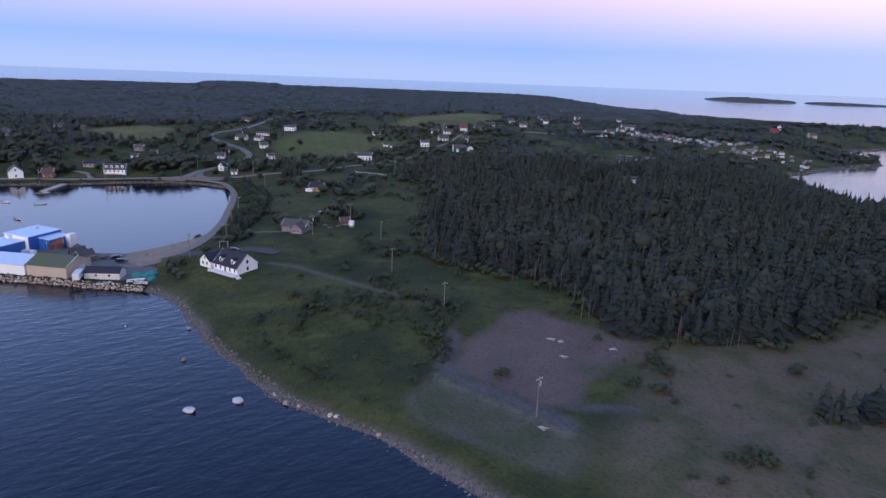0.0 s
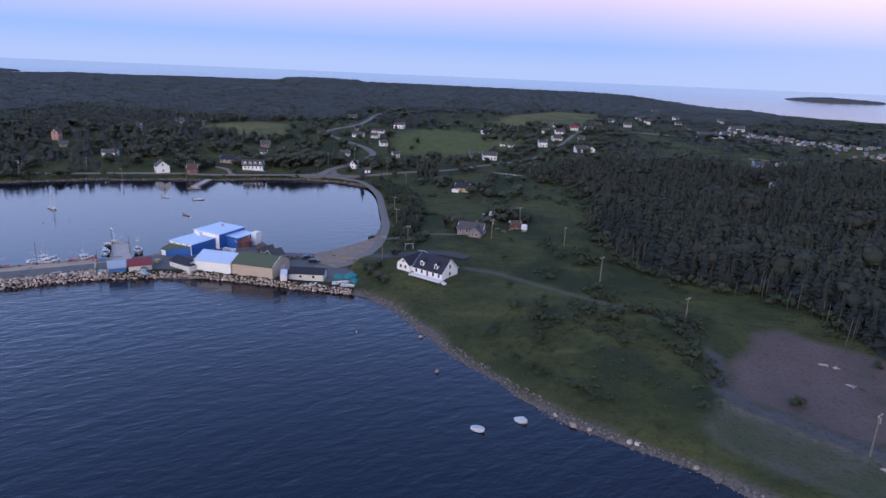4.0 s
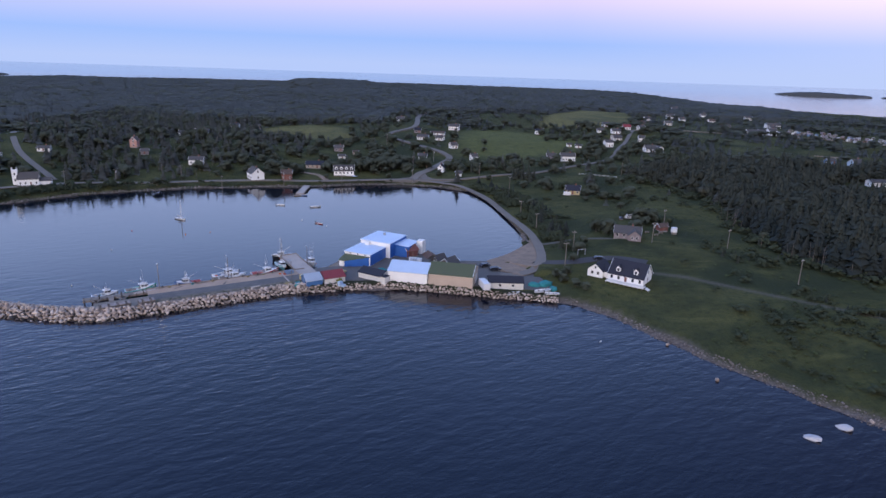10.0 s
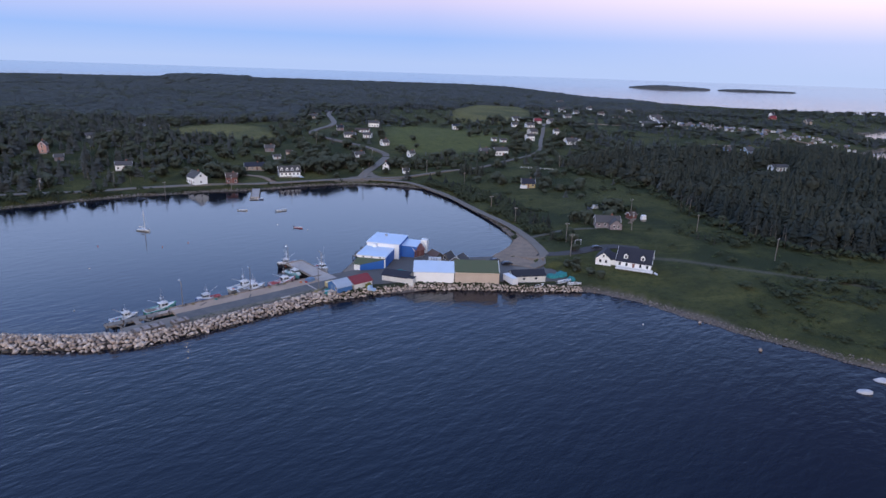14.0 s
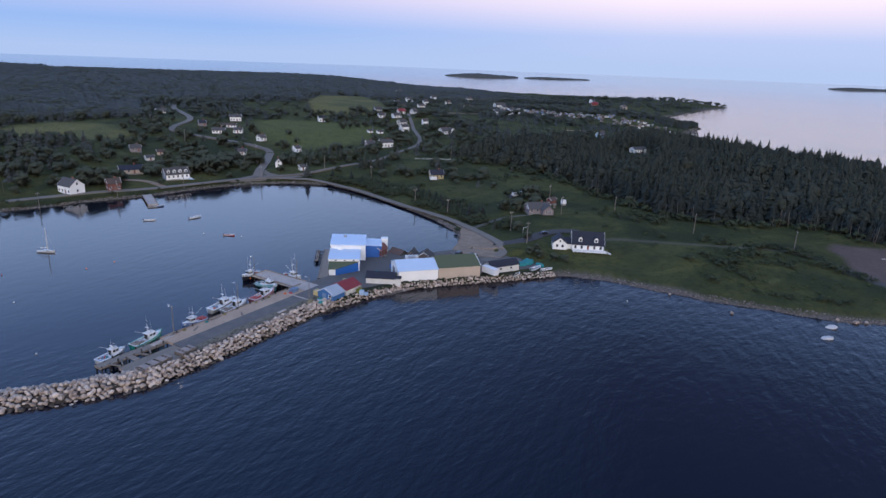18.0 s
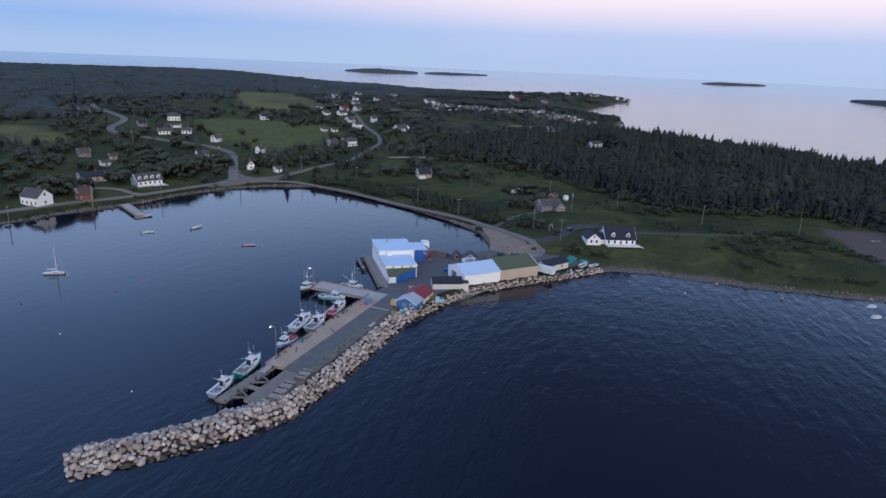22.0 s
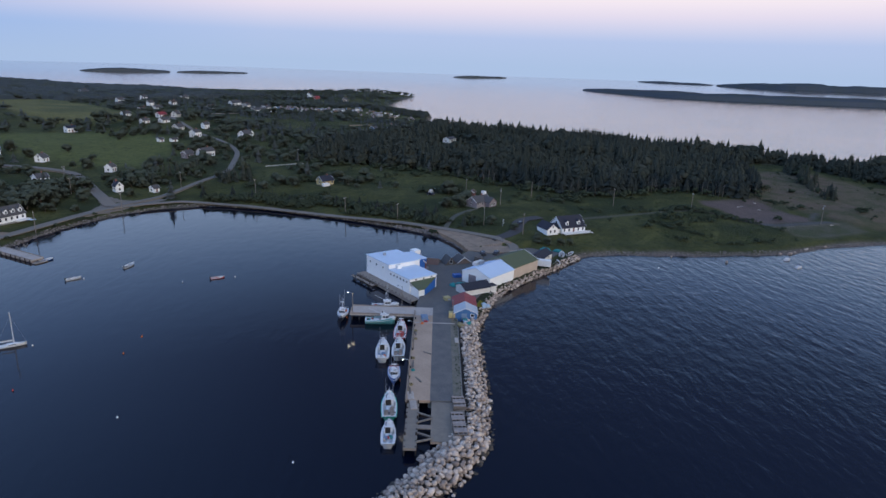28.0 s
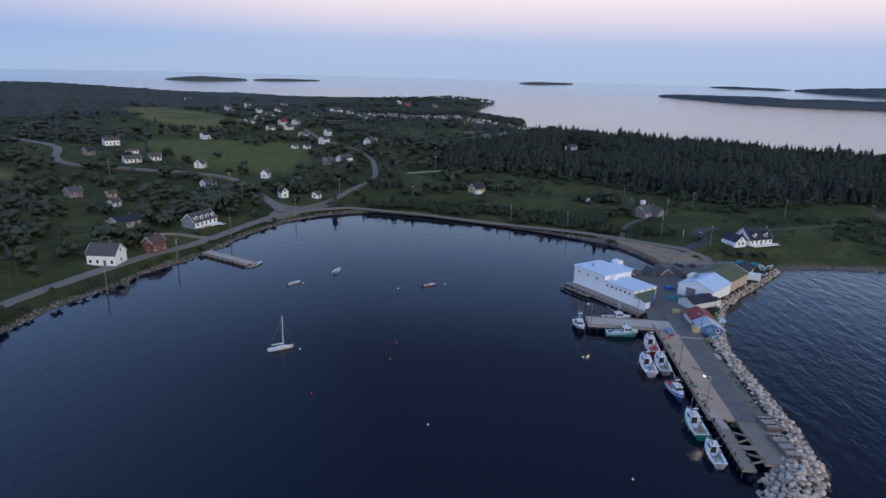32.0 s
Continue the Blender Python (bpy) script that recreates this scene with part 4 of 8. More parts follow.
for k in range(4):
    part("porch_step", box((6.0 + k * 0.4, -6.4 - k * 0.25, 0.35 - k * 0.1), (2.2, 0.5, 0.16)), LIGHTBLUE, h3)
house(-238, 487, 8, 8, 6, 3.0, 2.2, GREYSIDE, ROOFGREY, "weathered grey house among trees", win=2)
house(-223, 480, 0, 5, 4, 2.4, 1.4, TAN, ROOFBROWN, "small tan shed among trees", "shed", win=1, chimney=False, name="shed")
house(-230, 462, 20, 6, 4.5, 2.4, 1.4, OFFWHITE, ROOFGREY, "small pale shed in the grass", "shed", win=1, chimney=False, name="shed")
# white row on the slope
house(-178, 549, -8, 11.5, 7, 3.0, 2.0, WHITE, ROOFGREY, "long white house on the green slope", win=4)
house(-167, 577, -8, 15, 6, 2.6, 1.2, WHITE, ROOFBROWN, "long low white house with a brown roof", win=5, chimney=False)
house(-155, 626, -8, 12, 8, 4.2, 2.0, WHITE, ROOFGREY, "white two-storey house on the slope", win=4, storeys=2)
house(-163, 549, -20, 8, 6, 3.0, 1.8, WHITE, ROOFGREY, "small white house on the green slope", win=3)
house(-187, 587, 10, 7, 6, 3.0, 2.2, GREYSIDE, ROOFDARK, "small dark house beside the hill road", win=2)
house(-216, 682, 10, 10, 7, 3.0, 2.2, OFFWHITE, ROOFGREY, "pale house half hidden by trees", win=3)
house(-171, 477, 5, 8, 6.5, 2.8, 2.0, WHITE, ROOFGREY, "small white bungalow by the hill road", win=3)
house(-150, 519, 30, 7, 6, 3.2, 2.4, WHITE, ROOFGREY, "small white house by the road bend", win=2)
house(-153.5, 433, 80, 6.2, 4.6, 3.7, 2.4, WHITE, ROOFDARK, "tall narrow white house with a steep gable near the junction", win=2, storeys=2)
house(-132, 477, 30, 6.2, 5.2, 3.6, 2.0, WHITE, ROOFGREY, "white house behind round trees", win=2, storeys=2)
house(-141, 420, 10, 4.6, 4.2, 2.8, 1.5, WHITE, ROOFGREY, "small white cottage by the junction", win=1, chimney=False)
house(-71, 640, 0, 9.5, 7, 4.2, 1.6, WHITE, ROOFDARK, "white house below the hill field", win=3, storeys=2)
house(-52, 549, 5, 5, 4, 2.2, 1.2, WHITE, ROOFGREY, "small white outbuilding in the field", "shed", win=1, chimney=False, name="shed")
house(-45, 543, 5, 6, 4, 2.2, 1.2, WHITE, ROOFGREY, "small white outbuilding in the field", "shed", win=1, chimney=False, name="shed")
house(-61, 484, 8, 13, 7.5, 4.4, 2.4, WHITE, ROOFGREY, "large white house with a grey wing", win=4, storeys=2)
house(-73, 487, 8, 8, 6, 3.4, 2.4, GREYSIDE, ROOFGREY, "grey house beside a white one", win=2)
house(-3, 598, 20, 10.5, 7, 3.2, 2.6, OFFWHITE, ROOFGREY, "pale house with a grey roof", win=3)
house(-18, 554, 12, 8.5, 7, 4.6, 2.0, WHITE, ROOFGREY, "white two-storey house by the village road", win=3, storeys=2)
house(12, 531, 12, 12, 8, 3.2, 3.0, WHITE, ROOFGREY, "white house with a steep grey roof", win=4)
house(21, 537, 100, 7, 6, 2.8, 2.2, WHITE, ROOFGREY, "white garage with a grey roof", win=2, chimney=False)
house(18, 590, 0, 6, 6, 4.2, 2.2, WHITE, ROOFGREY, "white village house with a grey roof", win=2, storeys=2)
house(-12, 632, 0, 8, 6, 3.0, 2.0, WHITE, ROOFGREY, "white house near the hill field", win=2)
house(1, 624, 10, 10, 7, 3.0, 2.2, WHITE, ROOFGREY, "white house near the hill field", win=3)
house(17, 652, 0, 9, 7, 3.2, 2.4, WHITE, ROOFRED, "white house with a red roof", win=3)
house(31, 650, 20, 8, 7, 3.2, 2.4, OFFWHITE, ROOFGREY, "pale village house with a grey roof", win=2)
house(48, 730, 10, 12, 8, 3.6, 2.6, OFFWHITE, ROOFBROWN, "pale house with a brown roof", win=3)
house(2, 684, 0, 9, 7, 3.0, 2.2, WHITE, ROOFGREY, "white house at the field edge", win=3)
yh = house(-72, 362, -10, 9.5, 7, 3.0, 2.6, YELLOWSIDE, ROOFDARK, "yellow house with a dark roof in the meadow", win=3)
part("porch", box((-3, -4.6, 1.0), (4.0, 2.2, 1.6)), TRIM, yh)
house(120, 402, 5, 15, 7, 3.4, 1.6, WHITE, ROOFGREY, "long white house in a forest clearing", win=5, chimney=False)
house(155, 492, 20, 11, 8, 3.2, 3.2, LIGHTBLUE, ROOFGREY, "pale blue house in a clearing", win=3)
house(142, 503, 10, 8, 6, 2.8, 1.8, SLATEBLUE, ROOFGREY, "blue outbuilding in a clearing", "shed", win=2, chimney=False, name="shed")
# village beyond
house(155, 680, 5, 24, 9, 4.2, 2.2, WHITE, ROOFGREY, "long white hall in the far village", win=6, chimney=False)
house(175, 690, 5, 10, 9, 5.6, 2.2, WHITE, ROOFGREY, "white house joined to the village hall", win=3, storeys=2)
house(151, 757, 5, 14, 8, 3.0, 2.0, OFFWHITE, ROOFBROWN, "low pale house in the far village", win=4)
house(131, 913, 0, 12, 8, 4.4, 2.6, WHITE, ROOFGREY, "white house on the far shore", win=3, storeys=2)
house(127, 842, 0, 8, 7, 4.4, 2.4, WHITE, ROOFGREY, "white house on the far shore", win=2, storeys=2)
house(189, 955, 10, 9, 7, 5.0, 2.6, WHITE, ROOFGREY, "tall white house on the far shore", win=2, storeys=2)
house(253, 954, 0, 12, 8, 4.0, 2.4, OFFWHITE, ROOFGREY, "pale house on the far shore", win=3)
house(226, 808, 5, 20, 9, 4.0, 3.0, WHITE, ROOFGREY, "long white building in the far village", win=5)
house(474, 920, 20, 9, 8, 5.0, 3.2, WHITE, ROOFDARK, "white house on the far point", win=2, storeys=2)
house(474, 838, 10, 12, 8, 4.4, 3.0, TAN, ROOFGREY, "tan house on the far point", win=3, storeys=2)
house(440, 870, 0, 12, 7, 3.4, 2.6, REDSIDE, ROOFRED, "red barn on the far point", "barn", win=2, chimney=False, name="barn")
house(197, 1125, 0, 14, 9, 4.4, 3, WHITE, ROOFGREY, "white house near the far woods", win=3)
house(90, 770, 0, 10, 8, 3.4, 2.4, OFFWHITE, ROOFGREY, "pale village house with a grey roof", win=3)
house(80, 830, 10, 10, 8, 3.4, 2.4, WHITE, ROOFGREY, "white village house with a grey roof", win=3)
house(170, 860, 0, 9, 8, 3.4, 2.4, WHITE, ROOFBROWN, "white village house with a brown roof", win=3)
house(205, 760, 15, 10, 8, 3.4, 2.4, OFFWHITE, ROOFGREY, "pale village house with a grey roof", win=3)
# west side
house(-425, 326, 20, 11, 8, 3.6, 2.8, REDSIDE, ROOFRED, "red house with a red roof near the church", win=3)
house(-403, 323, 25, 13, 7, 3.2, 2.4, WHITE, ROOFRED, "white house with a red roof near the church", win=4)
house(-424, 363, 15, 11, 8, 3.4, 2.0, WHITE, ROOFGREY, "white house with a grey roof on the west hill", win=4)
house(-448, 386, 15, 13, 7, 2.8, 1.8, TAN, ROOFBROWN, "low tan house on the west hill", win=4)
house(-485, 488, 10, 13, 8, 3.8, 2.0, WHITE, ROOFGREY, "white house high on the west hill", win=4)
house(-412, 394, 20, 9, 6, 2.6, 1.4, WHITE, ROOFGREY, "low white house on the west hill", win=3)
house(-471, 350, 20, 7, 6, 3.0, 2.2, GREYSIDE, ROOFDARK, "small dark house on the west hill", win=2)
house(-462, 354, 20, 8, 6, 3.0, 2.2, OFFWHITE, ROOFDARK, "small pale house on the west hill", win=2)
house(-369, 427, 100, 7, 5.5, 5.4, 2.8, PINKSIDE, ROOFBROWN, "tall salmon-coloured house among spruces", win=2, storeys=2)
house(-355, 414, 20, 6, 5, 2.6, 1.8, GREYSIDE, ROOFGREY, "grey shed among spruces", "shed", win=1, chimney=False, name="shed")
house(-350, 494, 12, 12, 8, 3.4, 3.2, WHITE, ROOFGREY, "white house with a steep roof above the woods", win=3)
house(-364, 492, 12, 9, 6, 2.8, 1.8, OFFWHITE, ROOFGREY, "low white wing above the woods", win=3, chimney=False)
house(-315, 405, 15, 11, 8, 3.8, 2.0, WHITE, ROOFGREY, "white hip-roofed house among trees", win=3)
house(-356, 577, 10, 9, 7, 3.0, 2.0, OFFWHITE, ROOFGREY, "pale house at the edge of a field", win=3)
house(-338, 582, 10, 10, 5, 2.4, 1.4, BARE, ROOFGREY, "low weathered barn at the edge of a field", "barn", win=0, chimney=False, door=False, name="barn")


def church():
    x, y, rot = -378, 331, 28
    h = house(x, y, rot, 13, 8.5, 4.4, 4.0, WHITE, ROOFGREY, "white wooden church with a square tower", "church", win=4, chimney=False, group="", name="church")
    tw = part("tower", box((-8.0, 0, 5.0), (3.4, 3.4, 10.4)), WHITE, h)
    for sx in (-1, 1):
        for sy in (-1, 1):
            part("pinnacle", tube((-8 + sx * 1.5, sy * 1.5, 10.2), (-8 + sx * 1.5, sy * 1.5, 12.0), 0.28, 0.03, 4), WHITE, tw)
    window(tw, -8.0, -1.73, 7.6, 0.9, 1.6)
    window(tw, -8.0, -1.73, 3.6, 0.9, 1.6)
    h.scale = (0.78, 0.78, 0.85)
    part("hall", extrude_x([(-3, 0.2), (3, 0.2), (3, 2.8), (0, 4.6), (-3, 2.8)], 6.5, 14.0), WHITE, h)
    r = gable_roof(7.5, 6, 2.8, 1.8)
    bmesh.ops.translate(r, verts=r.verts[:], vec=(10.3, 0, 0))
    part("hall_roof", r, ROOFGREY, h)


church()
q = thing("quonset_hut", -409, 294, gz(-409, 294), 30, "pale round-roofed hut near the shore", "hut")
q.scale = (0.75, 0.75, 0.8)
part("shell", extrude_x([(4.2 * math.cos(a * math.pi / 10), 4.2 * math.sin(a * math.pi / 10) * 0.95) for a in range(11)], -4, 4), OFFWHITE, q, smooth=False)
part("end_door", box((4.03, 0, 1.3), (0.1, 2.2, 2.6)), DOORMAT, q)
window(q, 4.03, 2.4, 1.5, 0.9, 1.1, 90)
window(q, 4.03, -2.4, 1.5, 0.9, 1.1, 90)


# ---- harbour buildings ----
YARD = 1.72


def hall(x, y, rot, w, d, eave, rise, wall, roof, label, cat="building", ribs=0, z=YARD, name="harbour_building", group="harbour buildings", shift=0.0):
    """A metal-roofed working building; shift moves the ridge off the middle."""
    h = thing(name, x, y, z, rot, label, cat, group)
    prof = [(-d / 2, -0.8), (d / 2, -0.8), (d / 2, eave), (shift, eave + rise), (-d / 2, eave)]
    part("wall", extrude_x(prof, -w / 2, w / 2), wall, h)
    o = 0.3
    sl = [(-d / 2 - o, eave - o * rise / (d / 2 + shift)), (shift, eave + rise), (d / 2 + o, eave - o * rise / (d / 2 - shift))]
    part("roof", extrude_x(sl + [(a, b + 0.16) for a, b in sl[::-1]], -w / 2 - 0.25, w / 2 + 0.25), roof, h)
    if ribs:
        bm = bmesh.new()
        for k in range(ribs):
            px = -w / 2 + (k + 0.5) * w / ribs
            for (y0, z0), (y1, z1) in zip(sl, sl[1:]):
                add_tube(bm, (px, y0, z0 + 0.17), (px, y1, z1 + 0.17), 0.045, n=4)
        part("roof_ribs", bm, roof, h)
    part("eave_trim", box((0, -d / 2 - 0.03, eave - 0.12), (w, 0.1, 0.25)), TRIM, h)
    return h


shed = hall(-148.2, 211.3, -7.5, 14.2, 12.0, 3.9, 2.2, WHITE, ROOFPALE, "white harbour shed with a pale blue metal roof", ribs=14)
for k in range(3):
    part("roof_vent", box((-1 + k * 0.9, 3.2, 5.9), (0.6, 0.9, 0.9)), METAL, shed)
part("vent_block", box((0.2, 4.8, 5.4), (4.6, 1.6, 1.1)), OFFWHITE, shed)
part("loading_door", box((-7.13, 1.5, 1.6), (0.1, 3.2, 3.2)), GREYSIDE, shed)
tan = hall(-133.0, 210.0, -7.5, 15.6, 12.6, 4.1, 2.5, TAN, ROOFGREEN, "tan harbour warehouse with a green shingle roof")
part("gable_trim", extrude_x([(-6.35, 4.0), (0, 6.5), (6.35, 4.0), (6.35, 4.3), (0, 6.8), (-6.35, 4.3)], 7.75, 7.95), TRIM, tan)
part("side_door", box((7.83, 1.5, 1.5), (0.1, 2.8, 3.0)), OFFWHITE, tan)
dk2 = hall(-114.8, 207.0, 4, 12.2, 5.4, 2.3, 1.5, OFFWHITE, ROOFDARK, "low white store with a dark roof")
window(dk2, -2, -2.72, 1.3, 1.0, 0.8)
window(dk2, 2.5, -2.72, 1.3, 1.0, 0.8)
tr = thing("truck_trailer", -122.0, 202.6, YARD, -72, "white box trailer parked beside the warehouse", "trailer")
part("box_body", box((0, 0, 1.95), (6.4, 2.3, 2.3), bevel=0.06), HULLWHITE, tr)
part("chassis", box((0, 0, 0.68), (6.0, 0.9, 0.2)), TYRE, tr)
for sx in (-2.2, 1.8):
    for sy in (-0.95, 0.95):
        part("wheel", tube((sx, sy - 0.15, 0.42), (sx, sy + 0.15, 0.42), 0.42, n=12), TYRE, tr)
dk1 = hall(-161.2, 209.6, -27, 9.8, 6.4, 2.0, 1.35, OFFWHITE, ROOFDARK, "white store with a dark roof and light fascia")
part("annex", box((5.9, -2.2, 0.7), (2.2, 2.6, 3.0)), OFFWHITE, dk1, "small white annex")
part("annex_roof", box((5.9, -2.2, 2.26), (2.5, 2.9, 0.14)), ROOFDARK, dk1)
window(dk1, -1.5, -3.02, 1.2, 0.9, 0.8)
red = hall(-175.6, 204.3, 33.7, 7.4, 7.0, 2.0, 1.6, OFFWHITE, ROOFRED, "pale shed with a dull red metal roof", ribs=7)
blue = hall(-181.6, 200.2, 33.7, 5.4, 6.8, 2.0, 1.6, SHEDBLUE, material("grey_blue_metal_roof", (0.44, 0.50, 0.57), 0.45, metal=0.2, vary=0.4, scale=0.5), "blue painted shed with a grey metal roof", ribs=7)
part("gable_trim", extrude_x([(-3.75, 1.86), (0, 3.62), (3.75, 1.86), (3.75, 2.04), (0, 3.82), (-3.75, 2.04)], -3.02, -2.96), TRIM, blue, "white painted gable edge")
part("side_door", box((-2.73, 0.4, 1.0), (0.1, 1.6, 2.0)), SLATEBLUE, blue)
window(blue, -2.73, -2.0, 1.4, 0.9, 0.8, -90)


def plant():
    """The fish plant on its own pier: tall back block, long lower block, green-roofed front, blue yard side."""
    h = thing("fish_plant", -165.9, 232.2, YARD, -108.6, "large white fish plant with pale blue metal roofs", "building", "harbour buildings")
    # own axes: x from the back (harbour head) to the front, y to the yard
    def block(x0, x1, y0, y1, z, nm, lean=0.25, mat=WHITE):
        part(nm, extrude_x([(y0, -0.8), (y1, -0.8), (y1, z - lean), (y0, z)], x0, x1), mat, h)
        r = extrude_x([(y0 - 0.25, z + 0.02), (y1 + 0.25, z - lean + 0.02), (y1 + 0.25, z - lean + 0.2), (y0 - 0.25, z + 0.2)], x0 - 0.2, x1 + 0.2)
        part(nm.replace("wall", "roof"), r, ROOFPALE, h)
        part(nm.replace("wall", "cladding"), box(((x0 + x1) / 2, y1 + 0.04, (z - lean) / 2), (x1 - x0, 0.08, z - lean - 0.2)), BLUEPAINT, h)
    block(-17.5, -3.0, -7.0, 6.0, 6.1, "back_wall")
    block(-3.0, 9.5, -7.0, 4.0, 4.5, "middle_wall")
    block(-16.5, -7.0, 6.1, 12.0, 4.7, "side_wall", 0.3, BLUEPAINT)
    part("front_wall", prism([(9.5, -6.6), (14.2, -6.6), (14.2, -4.4), (9.5, 3.5)], -0.8, 2.35), WHITE, h)
    bm = bmesh.new()
    v = [bm.verts.new(p) for p in ((9.5, -6.9, 3.6), (9.5, 3.9, 3.6), (14.5, -4.3, 2.4), (14.5, -6.9, 2.4), (9.5, -6.9, 3.4), (9.5, 3.9, 3.4), (14.5, -4.3, 2.2), (14.5, -6.9, 2.2))]
    for f in ((0, 1, 2, 3), (7, 6, 5, 4), (0, 4, 5, 1), (1, 5, 6, 2), (2, 6, 7, 3), (3, 7, 4, 0)):
        bm.faces.new([v[i] for i in f])
    bmesh.ops.recalc_face_normals(bm, faces=bm.faces[:])
    part("front_roof", bm, ROOFGREEN, h)
    # blue slanting yard face of the green-roofed end
    bm = bmesh.new()
    w = [bm.verts.new(p) for p in ((9.56, 3.52, -0.6), (14.26, -4.36, -0.6), (14.26, -4.36, 2.25), (9.56, 3.52, 3.4))]
    bm.faces.new(w)
    r = bmesh.ops.extrude_face_region(bm, geom=bm.faces[:])
    bmesh.ops.translate(bm, verts=[e for e in r["geom"] if isinstance(e, bmesh.types.BMVert)], vec=(0.09, 0.05, 0))
    bmesh.ops.recalc_face_normals(bm, faces=bm.faces[:])
    part("front_cladding", bm, BLUEPAINT, h)
    part("front_gable", prism([(9.45, -6.6), (9.6, -6.6), (9.6, 3.5), (9.45, 3.5)], 2.3, 3.4), WHITE, h)
    part("stair_tower", box((-16.0, 13.4, 2.6), (3.2, 2.6, 5.4)), WHITE, h)
    for k in range(6):
        window(h, -1.6 + k * 1.9, -7.03, 3.3, 0.7, 0.7)
    for k in range(3):
        window(h, 9.55, -4.5 + k * 3.2, 4.0, 0.7, 0.4, 90)
    for k in range(3):
        window(h, -15 + k * 4.2, -7.03, 4.3, 0.7, 0.7)
    part("roof_fan", tube((-13.5, -2, 6.0), (-13.5, -2, 7.0), 0.55, n=10), METAL, h)
    part("roof_hatch", box((-2.2, -3.5, 5.2), (1.5, 1.6, 1.4)), WHITE, h)
    bm = bmesh.new()
    add_box(bm, (-1.5, -8.7, -0.55), (34, 3.4, 0.3))
    part("pier_deck", bm, TIMBER, h)
    for k in range(17):
        part("pile", tube((-17 + k * 2.1, -10.1, -3.5), (-17 + k * 2.1, -10.1, -0.2), 0.17, n=7), PILE, h)
    part("guard_board", box((-1.5, -10.45, -0.9), (34, 0.15, 1.0)), TIMBER, h)
    part("roof_edge", box((9.6, -1.5, 4.38), (0.12, 11.4, 0.3)), TRIM, h)
    part("roof_edge", box((-2.9, -0.5, 5.95), (0.12, 13.4, 0.3)), TRIM, h)
    # broken timber staging along the water side
    for k in range(9):
        part("staging_post", tube((-18 + k * 1.7, -12.4 - 0.5 * (k % 3), -3.5), (-18 + k * 1.7 + 0.1 * (k % 2), -12.3 - 0.5 * (k % 3), -0.5 + 0.35 * (k % 4)), 0.14, n=6), PILE, h)
    for k in range(7):
        part("staging_beam", box((-17 + k * 2.1, -11.6, -0.8 + 0.1 * (k % 2)), (0.25, 3.2, 0.25), radians(8 * (k % 3) - 8)), PILE, h)
    part("staging_walkway", box((-11.0, -12.6, -0.62), (13.5, 1.1, 0.18), radians(1.5)), TIMBER, h)


plant()
for x, y, r, w, d, eave, rise, wall, roof, lab in ((-143.8, 238.7, -67, 5.8, 5.0, 2.2, 1.6, BARE, RUSTROOF, "weathered fish shed with a rusty brown roof"), (-139.9, 233.3, 55, 5.0, 4.0, 2.2, 2.3, BARE, ROOFGREY, "dark weathered fish shed with a steep gable"),
                                               (-135.6, 230.4, 55, 5.6, 5.4, 2.1, 1.9, DRIFTBOARD, ROOFGREY, "pale brown weathered fish shed with a broad gable")):
    house(x, y, r, w, d, eave, rise, wall, roof, lab, "shed", win=1, chimney=False, group="weathered fish sheds", name="shed", dz=0.15)


house(-152.0, 238.0, 40, 5.0, 4.2, 2.8, 1.6, BRICKRED, BRICKRED, "small rusty red-brown fish shed", "shed", win=1, chimney=False, group="weathered fish sheds", name="shed", dz=0.15)


# ---- wharf: own axes s (out along the wharf) and w (across, to the open sea) ----
W0, WU, WN = Vector((-190, 213, 0)), Vector((-0.832, -0.555, 0)), Vector((0.555, -0.832, 0))
WROT = math.degrees(math.atan2(WU.y, WU.x))
DECK = 2.15


def wp(s, w, z=0.0):
    v = W0 + WU * s + WN * w
    return (v.x, v.y, z)


wharf = thing("wharf", W0.x, W0.y, 0, WROT, "long concrete and asphalt wharf on dark piles", "wharf", "", "structure")
# inside the wharf's frame: x = s, y = w
part("deck", box((26.2, 2.8, DECK - 0.35), (49.6, 5.6, 0.7), bevel=0.05), DECKTAN, wharf, "tan concrete deck strip")
part("roadway", box((20.5, 8.2, DECK - 0.37), (61, 5.2, 0.7)), WHARFROAD, wharf, "dark asphalt strip")
part("shoulder", box((22.5, 11.8, DECK - 0.42), (57, 2.0, 0.7)), VERGE, wharf, "grassy gravel shoulder beside the stones")
part("t_pier_deck", box((-1.8, -9.6, DECK - 0.3), (6.4, 19.2, 0.6), bevel=0.05), CONCRETE, wharf, "pale concrete cross pier")
part("apron_slab", box((-1.8, 2.8, DECK - 0.36), (6.4, 5.6, 0.7)), CONCRETE, wharf)
part("expansion_joint", box((7.0, 6.0, DECK + 0.03), (0.5, 12.0, 0.08)), CONCRETE, wharf)
part("retaining_wall", box((24.5, 12.9, 0.6), (53, 0.3, 2.6)), FOUND, wharf)
part("core_fill", box((26, 8.5, 0.2), (49, 6.6, 3.0)), FOUND, wharf)
for k in range(26):
    part("pile", tube((k * 2.0 - 1, 0.15, -4), (k * 2.0 - 1, 0.15, DECK - 0.2), 0.18, n=7), PILE, wharf)
for k in range(9):
    for sx in (-4.7, 1.1):
        part("pile", tube((sx, -18.6 + k * 2.2, -4), (sx, -18.6 + k * 2.2, DECK - 0.1), 0.18, n=7), PILE, wharf)
